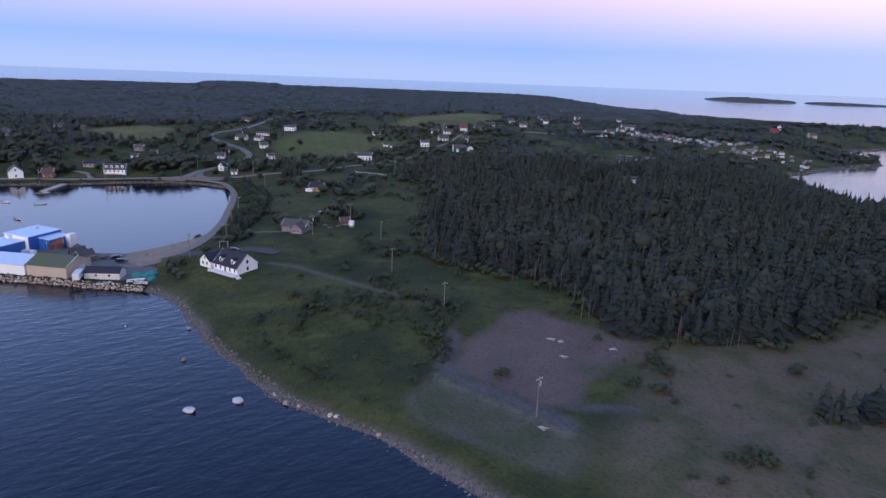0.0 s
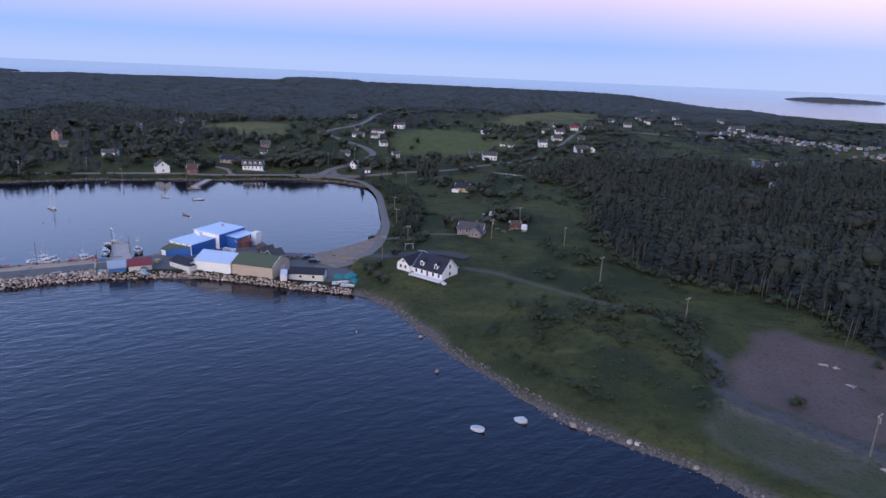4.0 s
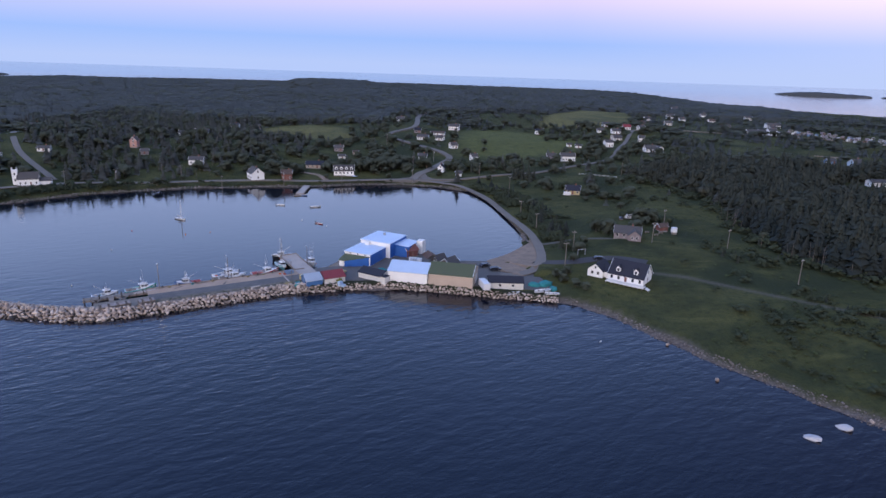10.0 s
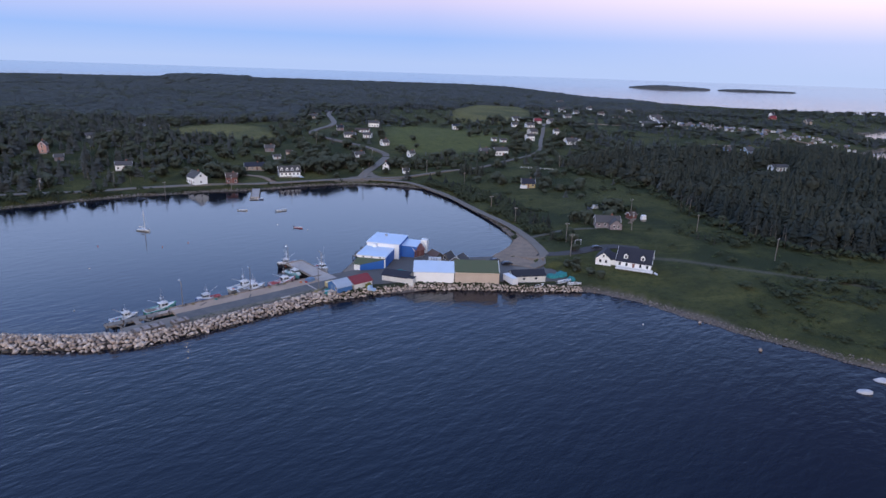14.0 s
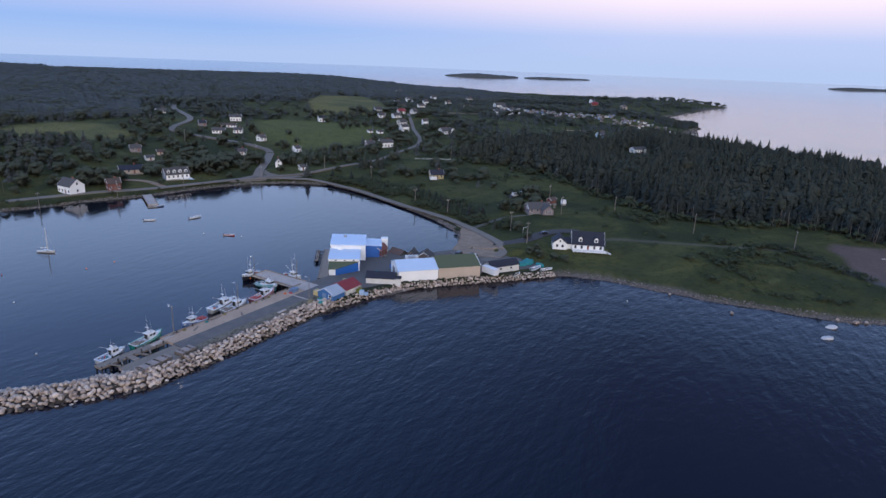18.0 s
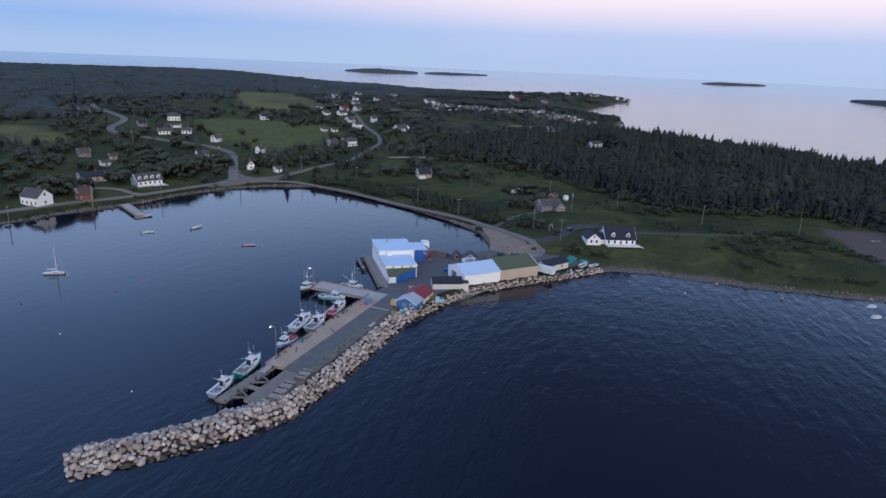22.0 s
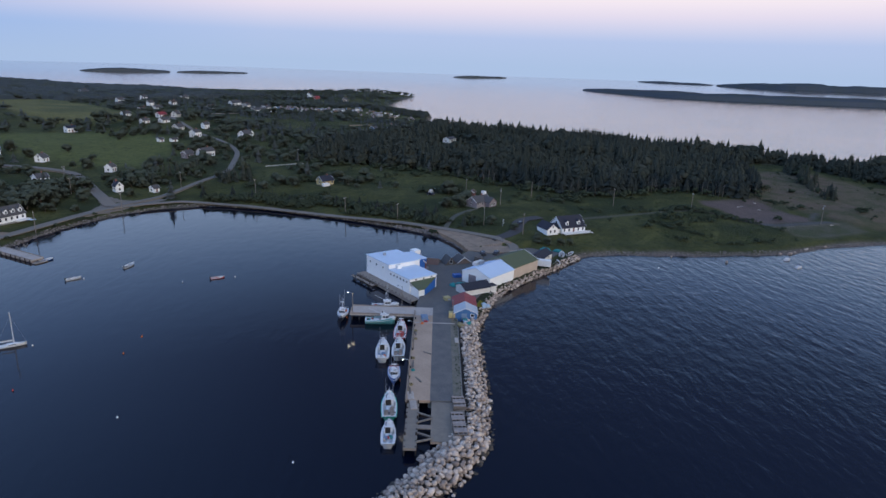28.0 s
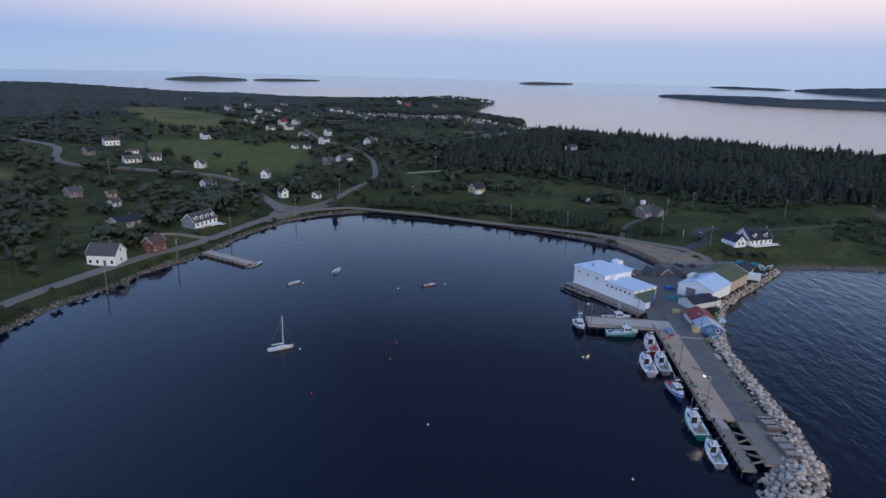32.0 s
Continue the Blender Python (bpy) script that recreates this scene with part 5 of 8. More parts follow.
for a, b, c in (((24.5, 0.15), (53, 0.3), 0.28), ((-5.0, -9.6), (0.3, 19.0), 0.28), ((1.4, -9.6), (0.3, 19.0), 0.28), ((-1.8, -19.1), (6.4, 0.3), 0.28)):
    part("kerb_timber", box((a[0], a[1], DECK + 0.12), (b[0], b[1], c), bevel=0.03), TIMBER, wharf)
# timber end: finger pier, gap with cross beams, lower inner landing with skids
part("finger_deck", box((60, 1.9, DECK - 0.5), (18.5, 2.6, 0.5), bevel=0.04), TIMBER, wharf, "dark timber finger pier")
for k in range(37):
    part("deck_plank", box((51 + k * 0.5, 1.9, DECK - 0.22), (0.48, 2.7, 0.1)), LANDING, wharf)
for k in range(9):
    for sy in (0.75, 3.05):
        part("pile", tube((52 + k * 2.1, sy, -4), (52 + k * 2.1, sy, DECK + (0.5 if k % 3 == 0 else 0)), 0.18, n=7), PILE, wharf)
part("landing_deck", box((58.2, 9.6, DECK - 0.75), (16.4, 7.3, 0.6), bevel=0.04), DECKTAN, wharf, "worn tan landing")
for k in range(29):
    part("deck_plank", box((50.5 + k * 0.56, 9.6, DECK - 0.42), (0.545, 7.3, 0.1)), LANDING, wharf)
for s0, rz in ((57.0, 62), (59.2, 118), (64.6, 64), (66.6, 112)):
    part("cross_beam", box((s0, 4.6, DECK - 0.05), (3.6, 0.32, 0.32), radians(rz)), POLEWOOD, wharf, "pale weathered cross beam")
part("gap_walkway", box((61.4, 4.6, DECK - 0.3), (1.4, 3.0, 0.2)), TIMBER, wharf)
for s0, w0, ln in ((52.0, 12.0, 4.6), (60.8, 11.8, 8.6)):
    sk = thing("boat_skid", *wp(s0, w0, DECK - 0.37), WROT + 5, "weathered timber skid platform on the landing", "skid", "timber skids")
    for dy in (-1.25, 1.25):
        part("rail", box((0, dy, 0.45), (ln, 0.3, 0.9), bevel=0.03), BARE, sk)
    for dx in (-1, 1):
        part("end_beam", box((dx * (ln / 2 - 0.16), 0, 0.45), (0.3, 2.2, 0.86)), BARE, sk)
    nb = int(ln / 0.34)
    for k in range(nb):
        if k % 7 not in (2, 3):
            part("board", box((-ln / 2 + 0.2 + k * 0.34, 0.03 * (k % 3), 0.95), (0.3, 2.7, 0.1), radians(1.5 * (k % 3) - 1.5)), SKIDWOOD, sk)
    for dy in (-0.5, 0.5):
        part("joist", box((0, dy, 0.8), (ln - 0.5, 0.18, 0.2)), SKIDWOOD, sk)
for s0, w0 in ((53.0, 2.0), (49.0, 1.2)):
    pal = thing("pallet_stack", *wp(s0, w0, DECK - 0.17), WROT + 8, "low stack of pale boards on the wharf edge", "boards")
    for k in range(5):
        part("board", box((0, -0.6 + k * 0.3, 0.12), (3.6, 0.25, 0.2)), CONCRETE, pal)


def lamp_post(x, y, z, h, lit, label):
    p = thing("lamp_post", x, y, z, WROT, label, "lamp post", "wharf lamps")
    part("post", tube((0, 0, 0), (0, 0, h), 0.13, 0.08, 8), POLEWOOD, p)
    part("arm", tube((0, 0, h - 0.2), (0, -1.2, h + 0.1), 0.04, n=6), METAL, p)
    hd = part("lamp_head", box((0, -1.3, h + 0.08), (0.5, 0.7, 0.2), bevel=0.03), METAL, p)
    part("bulb", box((0, -1.3, h - 0.07), (0.24, 0.36, 0.10), bevel=0.02), LAMP if lit else GLASS, hd)
    if lit:
        lt = bpy.data.lights.new("bulb_light", "POINT")
        lt.energy, lt.color, lt.shadow_soft_size = 60, (1.0, 0.82, 0.58), 0.25
        lo = new("bulb_light", lt)
        lo.location = (*Vector(p.location).xy, z + h - 0.5)


lamp_post(*wp(47, 0.6, DECK), 8.0, True, "wooden lamp post with a lit lamp on the wharf")
lamp_post(*wp(25, 0.8, DECK), 8.0, False, "wooden lamp post on the wharf edge")
lamp_post(*wp(1.0, -18.4, DECK), 6.5, True, "wooden lamp post with a lit lamp at the pier head")
lamp_post(*wp(-4.6, -4.0, DECK), 7.0, False, "wooden lamp post at the pier root")
lamp_post(*wp(6, 11.5, DECK), 7.0, False, "wooden lamp post beside the blue shed")


# ---- armour stone ----
def rock_proto(seed, pts=22, squash=0.80):
    r = random.Random(seed)
    bm = bmesh.new()
    for _ in range(pts):
        v = Vector((r.gauss(0, 1), r.gauss(0, 1), r.gauss(0, 1))).normalized() * r.uniform(0.82, 1.0)
        bm.verts.new((v.x * r.uniform(0.85, 1.15), v.y * 0.85, v.z * squash))
    h = bmesh.ops.convex_hull(bm, input=bm.verts[:])
    bmesh.ops.delete(bm, geom=[e for e in h["geom_interior"] if isinstance(e, bmesh.types.BMVert)], context="VERTS")
    bmesh.ops.triangulate(bm, faces=bm.faces[:])
    bmesh.ops.recalc_face_normals(bm, faces=bm.faces[:])
    return bm


def arrays(bm, slot=0):
    bm.verts.index_update()
    v = np.array([e.co[:] for e in bm.verts])
    f = np.array([[e.index for e in t.verts] for t in bm.faces])
    return v, f, np.full(len(f), slot)


ROCKS = []
for k in range(10):
    b = rock_proto(k)
    m = bpy.data.meshes.new("rock")
    b.to_mesh(m)
    m.materials.append(ROCK)
    ROCKS.append((m, arrays(b)))
    b.free()

rng = np.random.default_rng(7)
breakwater = thing("breakwater", -240, 168, 0, 0, "long rubble breakwater of pale granite boulders", "breakwater", "", "structure")


def mound(line, inner, outer, crest, gap, size):
    """Stones packed over a rounded bank along a line (own left is the open sea): a top layer, and a lower one in its gaps."""
    p = np.array(line, float)
    seg = np.linalg.norm(np.diff(p, axis=0), axis=1)
    out = []
    for low in (0, 1):
        u, c = np.meshgrid(np.arange(0, seg.sum(), gap), np.arange(-inner, outer, gap * 0.92))
        u = u + gap * 0.5 * (np.arange(len(u)) % 2)[:, None] + gap * 0.5 * low
        u, c = u.ravel(), c.ravel() + gap * 0.45 * low
        u, c = np.clip(u + rng.uniform(-0.3, 0.3, u.size) * gap, 0, seg.sum() - 0.01), c + rng.uniform(-0.3, 0.3, u.size) * gap
        k = np.clip(np.searchsorted(np.cumsum(seg), u), 0, len(seg) - 1)
        t = (u - np.r_[0, np.cumsum(seg)][k]) / seg[k]
        d = np.diff(p, axis=0)[k] / seg[k][:, None]
        q = p[k] + np.diff(p, axis=0)[k] * t[:, None] + np.stack([-d[:, 1], d[:, 0]], -1) * c[:, None]
        f = np.clip(np.where(c < 0, c / max(inner, 0.01), c / max(outer, 0.01)), -1.1, 1.1)
        z = crest * (1 - np.abs(f) ** 1.7) - 0.25 + rng.uniform(-0.22, 0.22, u.size) - 0.5 * size * low
        s = rng.uniform(0.62, 1.05, u.size) * size * (1 + 0.3 * (rng.random(u.size) > 0.88)) * (0.8 if low else 1.0)
        out.append(np.c_[q, z, s])
    return np.vstack(out)


# from the shore out to the tip, sea side to the left of the line
BANK = [(-97, 200.5), (-118, 202.5), (-142, 205.2), (-158, 205.6), (-170, 202.2), (-184, 197.5)]
BANK2 = [(-183, 198.3), (-190, 195.8), (-213, 180.0), (-224, 172.6), (-236, 165.8)]
BANK3 = [(-234, 167.0), (-243, 165.3), (-256, 165.3), (-268, 166.5), (-275, 167.5)]
tip = mound([(-268, 166.3), (-276, 167.0)], 4.0, 4.2, 2.2, 1.25, 0.80)
corner = mound([(-247.5, 170.2), (-243.0, 169.6), (-238.5, 168.6)], 2.4, 1.6, 1.3, 1.1, 0.66)
stones = np.vstack([mound(BANK3, 4.9, 5.4, 2.4, 1.22, 0.84), mound(BANK2, 1.3, 5.0, 2.35, 1.12, 0.75), mound(BANK, -1.5, 4.2, 2.2, 1.0, 0.62), tip, corner])
pick = rng.integers(0, 10, len(stones))
spin = rng.uniform(0, 2 * np.pi, len(stones))
near = np.argsort(stones[:, 0] + 0.2 * rng.random(len(stones)) * 100)[:900]
single = set(rng.permutation(near)[:300].tolist())
for i in sorted(single):
    x, y, z, s = stones[i]
    o = new("rock", ROCKS[pick[i]][0])
    o.parent = breakwater
    o.matrix_basis = Matrix.Translation((x + 240, y - 168, z)) @ Matrix.Rotation(spin[i], 4, "Z") @ Matrix.Rotation(spin[i] * 3, 4, "X") @ Matrix.Scale(s, 4)
rest = np.array([i for i in range(len(stones)) if i not in single])
wet = stones[rest, 2] < 0.12
for sel, mat, nm, lab in ((~wet, ROCKFILL, "rock_fill", "pale granite boulders"), (wet, ROCKWET, "weedy_rock_fill", "dark weedy boulders at the waterline")):
    M = poses(stones[rest[sel], 0] + 240, stones[rest[sel], 1] - 168, stones[rest[sel], 2], stones[rest[sel], 3], rng, tilt=0.25)
    joined(nm, [a for _, a in ROCKS], pick[rest[sel]], M, [mat], breakwater, lab)
# core sheet under the boulders; its dark colour supplies the shade between them
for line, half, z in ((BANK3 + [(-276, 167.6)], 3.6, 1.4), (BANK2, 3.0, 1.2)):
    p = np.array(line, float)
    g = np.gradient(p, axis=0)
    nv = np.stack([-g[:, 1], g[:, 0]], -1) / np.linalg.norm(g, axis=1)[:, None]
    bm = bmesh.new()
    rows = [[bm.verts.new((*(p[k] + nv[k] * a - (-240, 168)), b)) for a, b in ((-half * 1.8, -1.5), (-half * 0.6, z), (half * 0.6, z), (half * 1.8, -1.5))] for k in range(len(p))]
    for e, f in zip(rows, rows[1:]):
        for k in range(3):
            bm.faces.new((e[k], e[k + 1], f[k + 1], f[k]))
    part("rubble_core", bm, GAPSHADE, breakwater)

# grassy bank between the harbour buildings and the stones
BANKGRASS = material("rough_bank_grass", (0.052, 0.052, 0.028), 0.95, vary=0.9, scale=0.8, other=(0.034, 0.038, 0.022), bump=0.9, spec=0.1)
p = np.array(BANK, float)
p = np.vstack([p[:-1] + (p[1:] - p[:-1]) * f for f in np.linspace(0, 1, 9)[:-1, None, None]]).reshape(8, -1, 2).transpose(1, 0, 2).reshape(-1, 2)
g = np.gradient(p, axis=0)
nv = np.stack([-g[:, 1], g[:, 0]], -1) / np.linalg.norm(g, axis=1)[:, None]
bm = bmesh.new()
rows = [[bm.verts.new((*(p[k] + nv[k] * a), b)) for a, b in ((-1.6, 1.2), (-1.5, 1.75 + 0.05 * math.sin(3 * k)), (0.4, 1.72 + 0.12 * math.sin(2 * k)), (1.8, 1.35 + 0.15 * math.sin(k)), (2.8, 0.2))] for k in range(len(p))]
for e, f in zip(rows, rows[1:]):
    for k in range(4):
        bm.faces.new((e[k], e[k + 1], f[k + 1], f[k]))
tagged(link(bm, "bank", BANKGRASS, smooth=True), "rough grassy bank above the armour stones", "bank", "", "structure")

# two white boulders and loose stones off the beach
for x, y, s, sz in ((-50.2, 122.6, 1.55, 1.0), (-40.8, 127.6, 1.5, 1.3)):
    b = rock_proto(int(-x), 26, 0.8)
    bmesh.ops.subdivide_edges(b, edges=b.edges[:], cuts=1, smooth=0.15)
    bmesh.ops.scale(b, verts=b.verts[:], vec=(s * 1.30, s * 0.95, s * sz * 0.55))
    o = link(b, "boulder", ROCKWHITE, smooth=False)
    o.location = (x, y, 0.2)
    o.rotation_euler = (0.15, -0.2, -0.55)
    tagged(o, "big pale boulder standing in the shallow sea", "boulder", "boulders in the sea")
for x, y, s in ((-62, 147.5, 0.7), (-29.3, 127.4, 1.1), (-26, 126, 0.7), (-18, 122.5, 0.9), (-16.5, 122, 0.8), (-6, 115.5, 0.8), (4, 108, 0.7), (-69, 168, 0.6), (-33, 131, 0.8)):
    o = new("boulder", ROCKS[int(abs(x)) % 10][0])
    o.matrix_world = Matrix.Translation((x, y, 0.35)) @ Matrix.Rotation(x, 4, "Z") @ Matrix.Scale(s, 4)
    tagged(o, "pale boulder at the water's edge of the stony beach", "boulder", "beach boulders")


def shore_stones(line, n, width, smin, smax, name, label, back=0.0):
    p = np.array(line, float)
    seg = np.linalg.norm(np.diff(p, axis=0), axis=1)
    u = rng.uniform(0, seg.sum(), n)
    k = np.clip(np.searchsorted(np.cumsum(seg), u), 0, len(seg) - 1)
    t = (u - np.r_[0, np.cumsum(seg)][k]) / seg[k]
    d = np.diff(p, axis=0)[k] / seg[k][:, None]
    q = p[k] + np.diff(p, axis=0)[k] * t[:, None] + np.stack([-d[:, 1], d[:, 0]], -1) * (rng.uniform(back, width, n))[:, None]
    s = smin + (smax - smin) * rng.random(n) ** 3
    z = np.maximum(ground(q[:, 0], q[:, 1]), -0.3)
    ok = z < 2.6
    joined(name, [a for _, a in ROCKS], rng.integers(0, 10, ok.sum()), poses(q[ok, 0], q[ok, 1], z[ok] + s[ok] * 0.2, s[ok], rng, tilt=0.2), [SHINGLE], None, label, "stones")


shore_stones([(-96.4, 198.3), (-82.3, 188), (-69.3, 170), (-60.4, 159), (-50.4, 148), (-41.8, 138.7), (-29, 126), (-12, 117), (6, 103), (25, 86), (62, 52), (110, 5)], 4200, 3.1, 0.10, 0.42, "beach_stones", "loose grey stones along the open beach", -0.8)
shore_stones(INNER[:19], 3600, 1.8, 0.2, 0.6, "shore_stones", "boulders lining the harbour road bank", -0.6)
shore_stones([(-116.5, 240.3), (-110, 250), (-104.6, 261.5), (-103.2, 272), (-104.5, 287)], 320, 0.9, 0.35, 0.8, "lot_stones", "pale boulders edging the gravel lot", -0.6)
shore_stones(EAST[5:14], 700, 5, 0.3, 1.0, "shore_stones", "stones along the far bay shore", -0.5)


# ---- boats ----
def hull_mesh(L, B, H, sheer=0.55, bow=0.35):
    """A rounded boat hull: stern at -x, bow at +x; open at the top for the deck."""
    bm = bmesh.new()
    rows = []
    for i in range(11):
        t = i / 10
        x = -L / 2 + L * t
        b = B / 2 * (1 - max(0, (t - 0.45) / 0.55) ** 2.2) * (0.9 + 0.1 * min(1, t * 4))
        top = H * (0.72 + sheer * t * t)
        k = min(1, 0.72 + 0.28 * t)
        rake = bow * max(0, t - 0.6) * 2.0
        rows.append([bm.verts.new((x + rake * z, y, z * top - 0.35)) for y, z in ((-b, 1), (-b * 0.94 * k, 0.55), (-b * 0.7 * k * (1.15 - t), 0.12), (0, -0.12), (b * 0.7 * k * (1.15 - t), 0.12), (b * 0.94 * k, 0.55), (b, 1))])
    for e, f in zip(rows, rows[1:]):
        for j in range(6):
            bm.faces.new((e[j], f[j], f[j + 1], e[j + 1]))
    bm.faces.new(rows[0])
    bmesh.ops.remove_doubles(bm, verts=bm.verts[:], dist=0.002)
    bmesh.ops.recalc_face_normals(bm, faces=bm.faces[:])
    return bm


def deck_mesh(L, B, H, sheer=0.55, drop=0.25, inset=0.94):
    bm = bmesh.new()
    l, r = [], []
    for i in range(11):
        t = i / 10
        b = B / 2 * (1 - max(0, (t - 0.45) / 0.55) ** 2.2) * (0.9 + 0.1 * min(1, t * 4)) * inset + 0.002
        z = H * (0.72 + sheer * t * t) - 0.35 - drop * (1 if t < 0.62 else 0.15)
        l.append(bm.verts.new((-L / 2 + L * t * 0.99, -b, z))), r.append(bm.verts.new((-L / 2 + L * t * 0.99, b, z)))
    for i in range(10):
        bm.faces.new((l[i], l[i + 1], r[i + 1], r[i]))
    return bm


def rim_tube(L, B, H, sheer=0.55, rad=0.07, bow=0.35):
    """One bent rail round the hull's edge, stern to bow to stern."""
    pts = []
    for sg in (-1, 1):
        side = []
        for i in range(11):
            t = i / 10
            b = B / 2 * (1 - max(0, (t - 0.45) / 0.55) ** 2.2) * (0.9 + 0.1 * min(1, t * 4))
            side.append(Vector((-L / 2 + L * t + bow * max(0, t - 0.6) * 2, sg * b, H * (0.72 + sheer * t * t) - 0.35)))
        pts += side if sg < 0 else side[::-1][1:]
    bm = bmesh.new()
    rings = []
    for p in pts:
        o = Vector((0, math.copysign(rad, p.y) if abs(p.y) > 0.01 else 0, 0)) + Vector((rad if abs(p.y) < 0.3 else 0, 0, 0))
        rings.append([bm.verts.new(p + v) for v in (o + Vector((0, 0, -rad)), o + Vector((0, 0, rad)), -o + Vector((0, 0, rad)), -o + Vector((0, 0, -rad)))])
    for e, f in zip(rings, rings[1:]):
        for k in range(4):
            bm.faces.new((e[k], e[(k + 1) % 4], f[(k + 1) % 4], f[k]))
    bmesh.ops.recalc_face_normals(bm, faces=bm.faces[:])
    return bm


def washboard(L, B, H, sheer=0.55, cut=0.60):
    """The flat rim round the open cockpit, closing to a full foredeck ahead of the cut."""
    bm = bmesh.new()
    rows = []
    for i in range(21):
        t = i / 20
        b = B / 2 * (1 - max(0, (t - 0.45) / 0.55) ** 2.2) * (0.9 + 0.1 * min(1, t * 4)) * 0.985
        q = max(0.0, b - 0.42) if t < cut else 0.0
        z = H * (0.72 + sheer * t * t) - 0.33
        x = -L / 2 + L * t * 0.995
        rows.append([bm.verts.new((x, y, z + c)) for y, c in ((-b, 0), (-q, 0.05), (q, 0.05), (b, 0))])
    for k, (e, f) in enumerate(zip(rows, rows[1:])):
        for j in (0, 1, 2):
            if j != 1 or k >= 20 * cut - 1 or k == 0:
                bm.faces.new((e[j], f[j], f[j + 1], e[j + 1]))
    r = bmesh.ops.extrude_face_region(bm, geom=bm.faces[:])
    bmesh.ops.translate(bm, verts=[v for v in r["geom"] if isinstance(v, bmesh.types.BMVert)], vec=(0, 0, -0.07))
    bmesh.ops.remove_doubles(bm, verts=bm.verts[:], dist=0.001)
    bmesh.ops.recalc_face_normals(bm, faces=bm.faces[:])
    return bm


def fishing_boat(x, y, rot, L, hull, label, cabin=HULLWHITE, B=None, mast=4.5, trim=TRIM, gear=None, cab_at=0.12):
    L *= 0.86
    B = (B or L * 0.39) * 0.95
    H = L * 0.225
    b = thing("fishing_boat", x, y, 0.3, rot, label, "fishing boat", "moored fishing boats")
    part("hull", hull_mesh(L, B, H), hull, b, smooth=True)
    part("deck", deck_mesh(L, B, H), DECKGREY, b)
    part("gunwale", rim_tube(L, B, H), trim, b)
    cx, cz = L * cab_at, H * 0.72 - 0.5
    cl, cw, ch = L * 0.26, B * 0.58, 1.85
    cab = part("wheelhouse", extrude_x([(-cw / 2, 0), (cw / 2, 0), (cw / 2 * 0.92, ch), (-cw / 2 * 0.92, ch)], cx - cl / 2, cx + cl / 2), cabin, b)
    for v in cab.data.vertices:
        v.co.z += cz
        if v.co.x > cx and v.co.z > cz + 1:
            v.co.x -= 0.35
    part("washboard", washboard(L, B, H), HULLWHITE, b, "white painted side decks and foredeck")
    roof = part("cabin_roof", box((cx - 0.3, 0, cz + ch + 0.05), (cl + 0.35, cw + 0.06, 0.10), bevel=0.04), cabin, b)
    part("life_raft", tube((cx - cl * 0.15, -cw * 0.22, cz + ch + 0.3), (cx - cl * 0.15, cw * 0.12, cz + ch + 0.3), 0.22, n=9), HULLWHITE, roof)
    part("roof_box", box((cx + cl * 0.18, cw * 0.2, cz + ch + 0.2), (0.55, 0.4, 0.24), bevel=0.04), DECKGREY, roof)
    part("search_light", tube((cx + cl * 0.36, 0, cz + ch + 0.1), (cx + cl * 0.36, 0, cz + ch + 0.45), 0.11, 0.14, 8), METAL, roof)
    part("exhaust", tube((cx - cl * 0.45, cw * 0.3, cz + ch), (cx - cl * 0.45, cw * 0.3, cz + ch + 0.9), 0.07, n=7), TYRE, roof)
    for sy in (-1, 1):
        part("grab_rail", tube((cx - cl * 0.4, sy * cw * 0.46, cz + ch + 0.2), (cx + cl * 0.3, sy * cw * 0.44, cz + ch + 0.2), 0.03, n=5), METAL, roof)
    # no real opening: a black panel paints the shaded inside of the wheelhouse
    part("back_shade_panel", box((cx - cl / 2 - 0.02, cw * 0.08, cz + ch * 0.52), (0.06, cw * 0.62, ch * 0.8)), TYRE, cab, "dark panel painted as the shaded open back of the wheelhouse")
    part("bow_rail", tube((L * 0.30, -B * 0.34, H * 0.95 + 0.2), (L * 0.48, -B * 0.05, H * 1.18 + 0.25), 0.03, n=5), METAL, b)
    part("bow_rail", tube((L * 0.30, B * 0.34, H * 0.95 + 0.2), (L * 0.48, B * 0.05, H * 1.18 + 0.25), 0.03, n=5), METAL, b)
    for sy in (-1, 1):
        for k in range(2):
            part("side_window", box((cx - cl * 0.2 + k * cl * 0.38, sy * cw * 0.477, cz + ch * 0.72), (cl * 0.3, 0.08, 0.6)), GLASS, cab)
    for k in range(3):
        part("front_window", box((cx + cl / 2 - 0.18, (k - 1) * cw * 0.29, cz + ch * 0.75), (0.16, cw * 0.24, 0.6)), GLASS, cab)
    part("foredeck_house", box((cx + cl * 0.88, 0, cz + 0.78), (cl * 0.80, cw * 0.62, 0.80), bevel=0.12), cabin, b)
    m = part("mast", tube((cx - cl * 0.3, 0, cz + ch), (cx - cl * 0.3, 0, cz + ch + mast * 0.6), 0.07, 0.04), ALUM, b)
    part("antenna", tube((cx, cw * 0.35, cz + ch), (cx - 0.2, cw * 0.4, cz + ch + mast), 0.035, 0.02, 4), ALUM, m)
    part("antenna", tube((cx, -cw * 0.35, cz + ch), (cx - 0.3, -cw * 0.4, cz + ch + mast * 0.8), 0.035, 0.02, 4), ALUM, m)
    part("radar", box((cx - cl * 0.3, 0, cz + ch + mast * 0.35), (0.25, 1.1, 0.2), bevel=0.04), HULLWHITE, m)
    part("boom", tube((cx - cl * 0.4, 0, cz + 1.8), (-L * 0.38, 0, cz + 3.6), 0.05), ALUM, b)
    part("hauler", tube((cx - cl * 0.7, -B * 0.36, cz), (cx - cl * 0.7, -B * 0.36, cz + 1.3), 0.16, n=8), METAL, b)
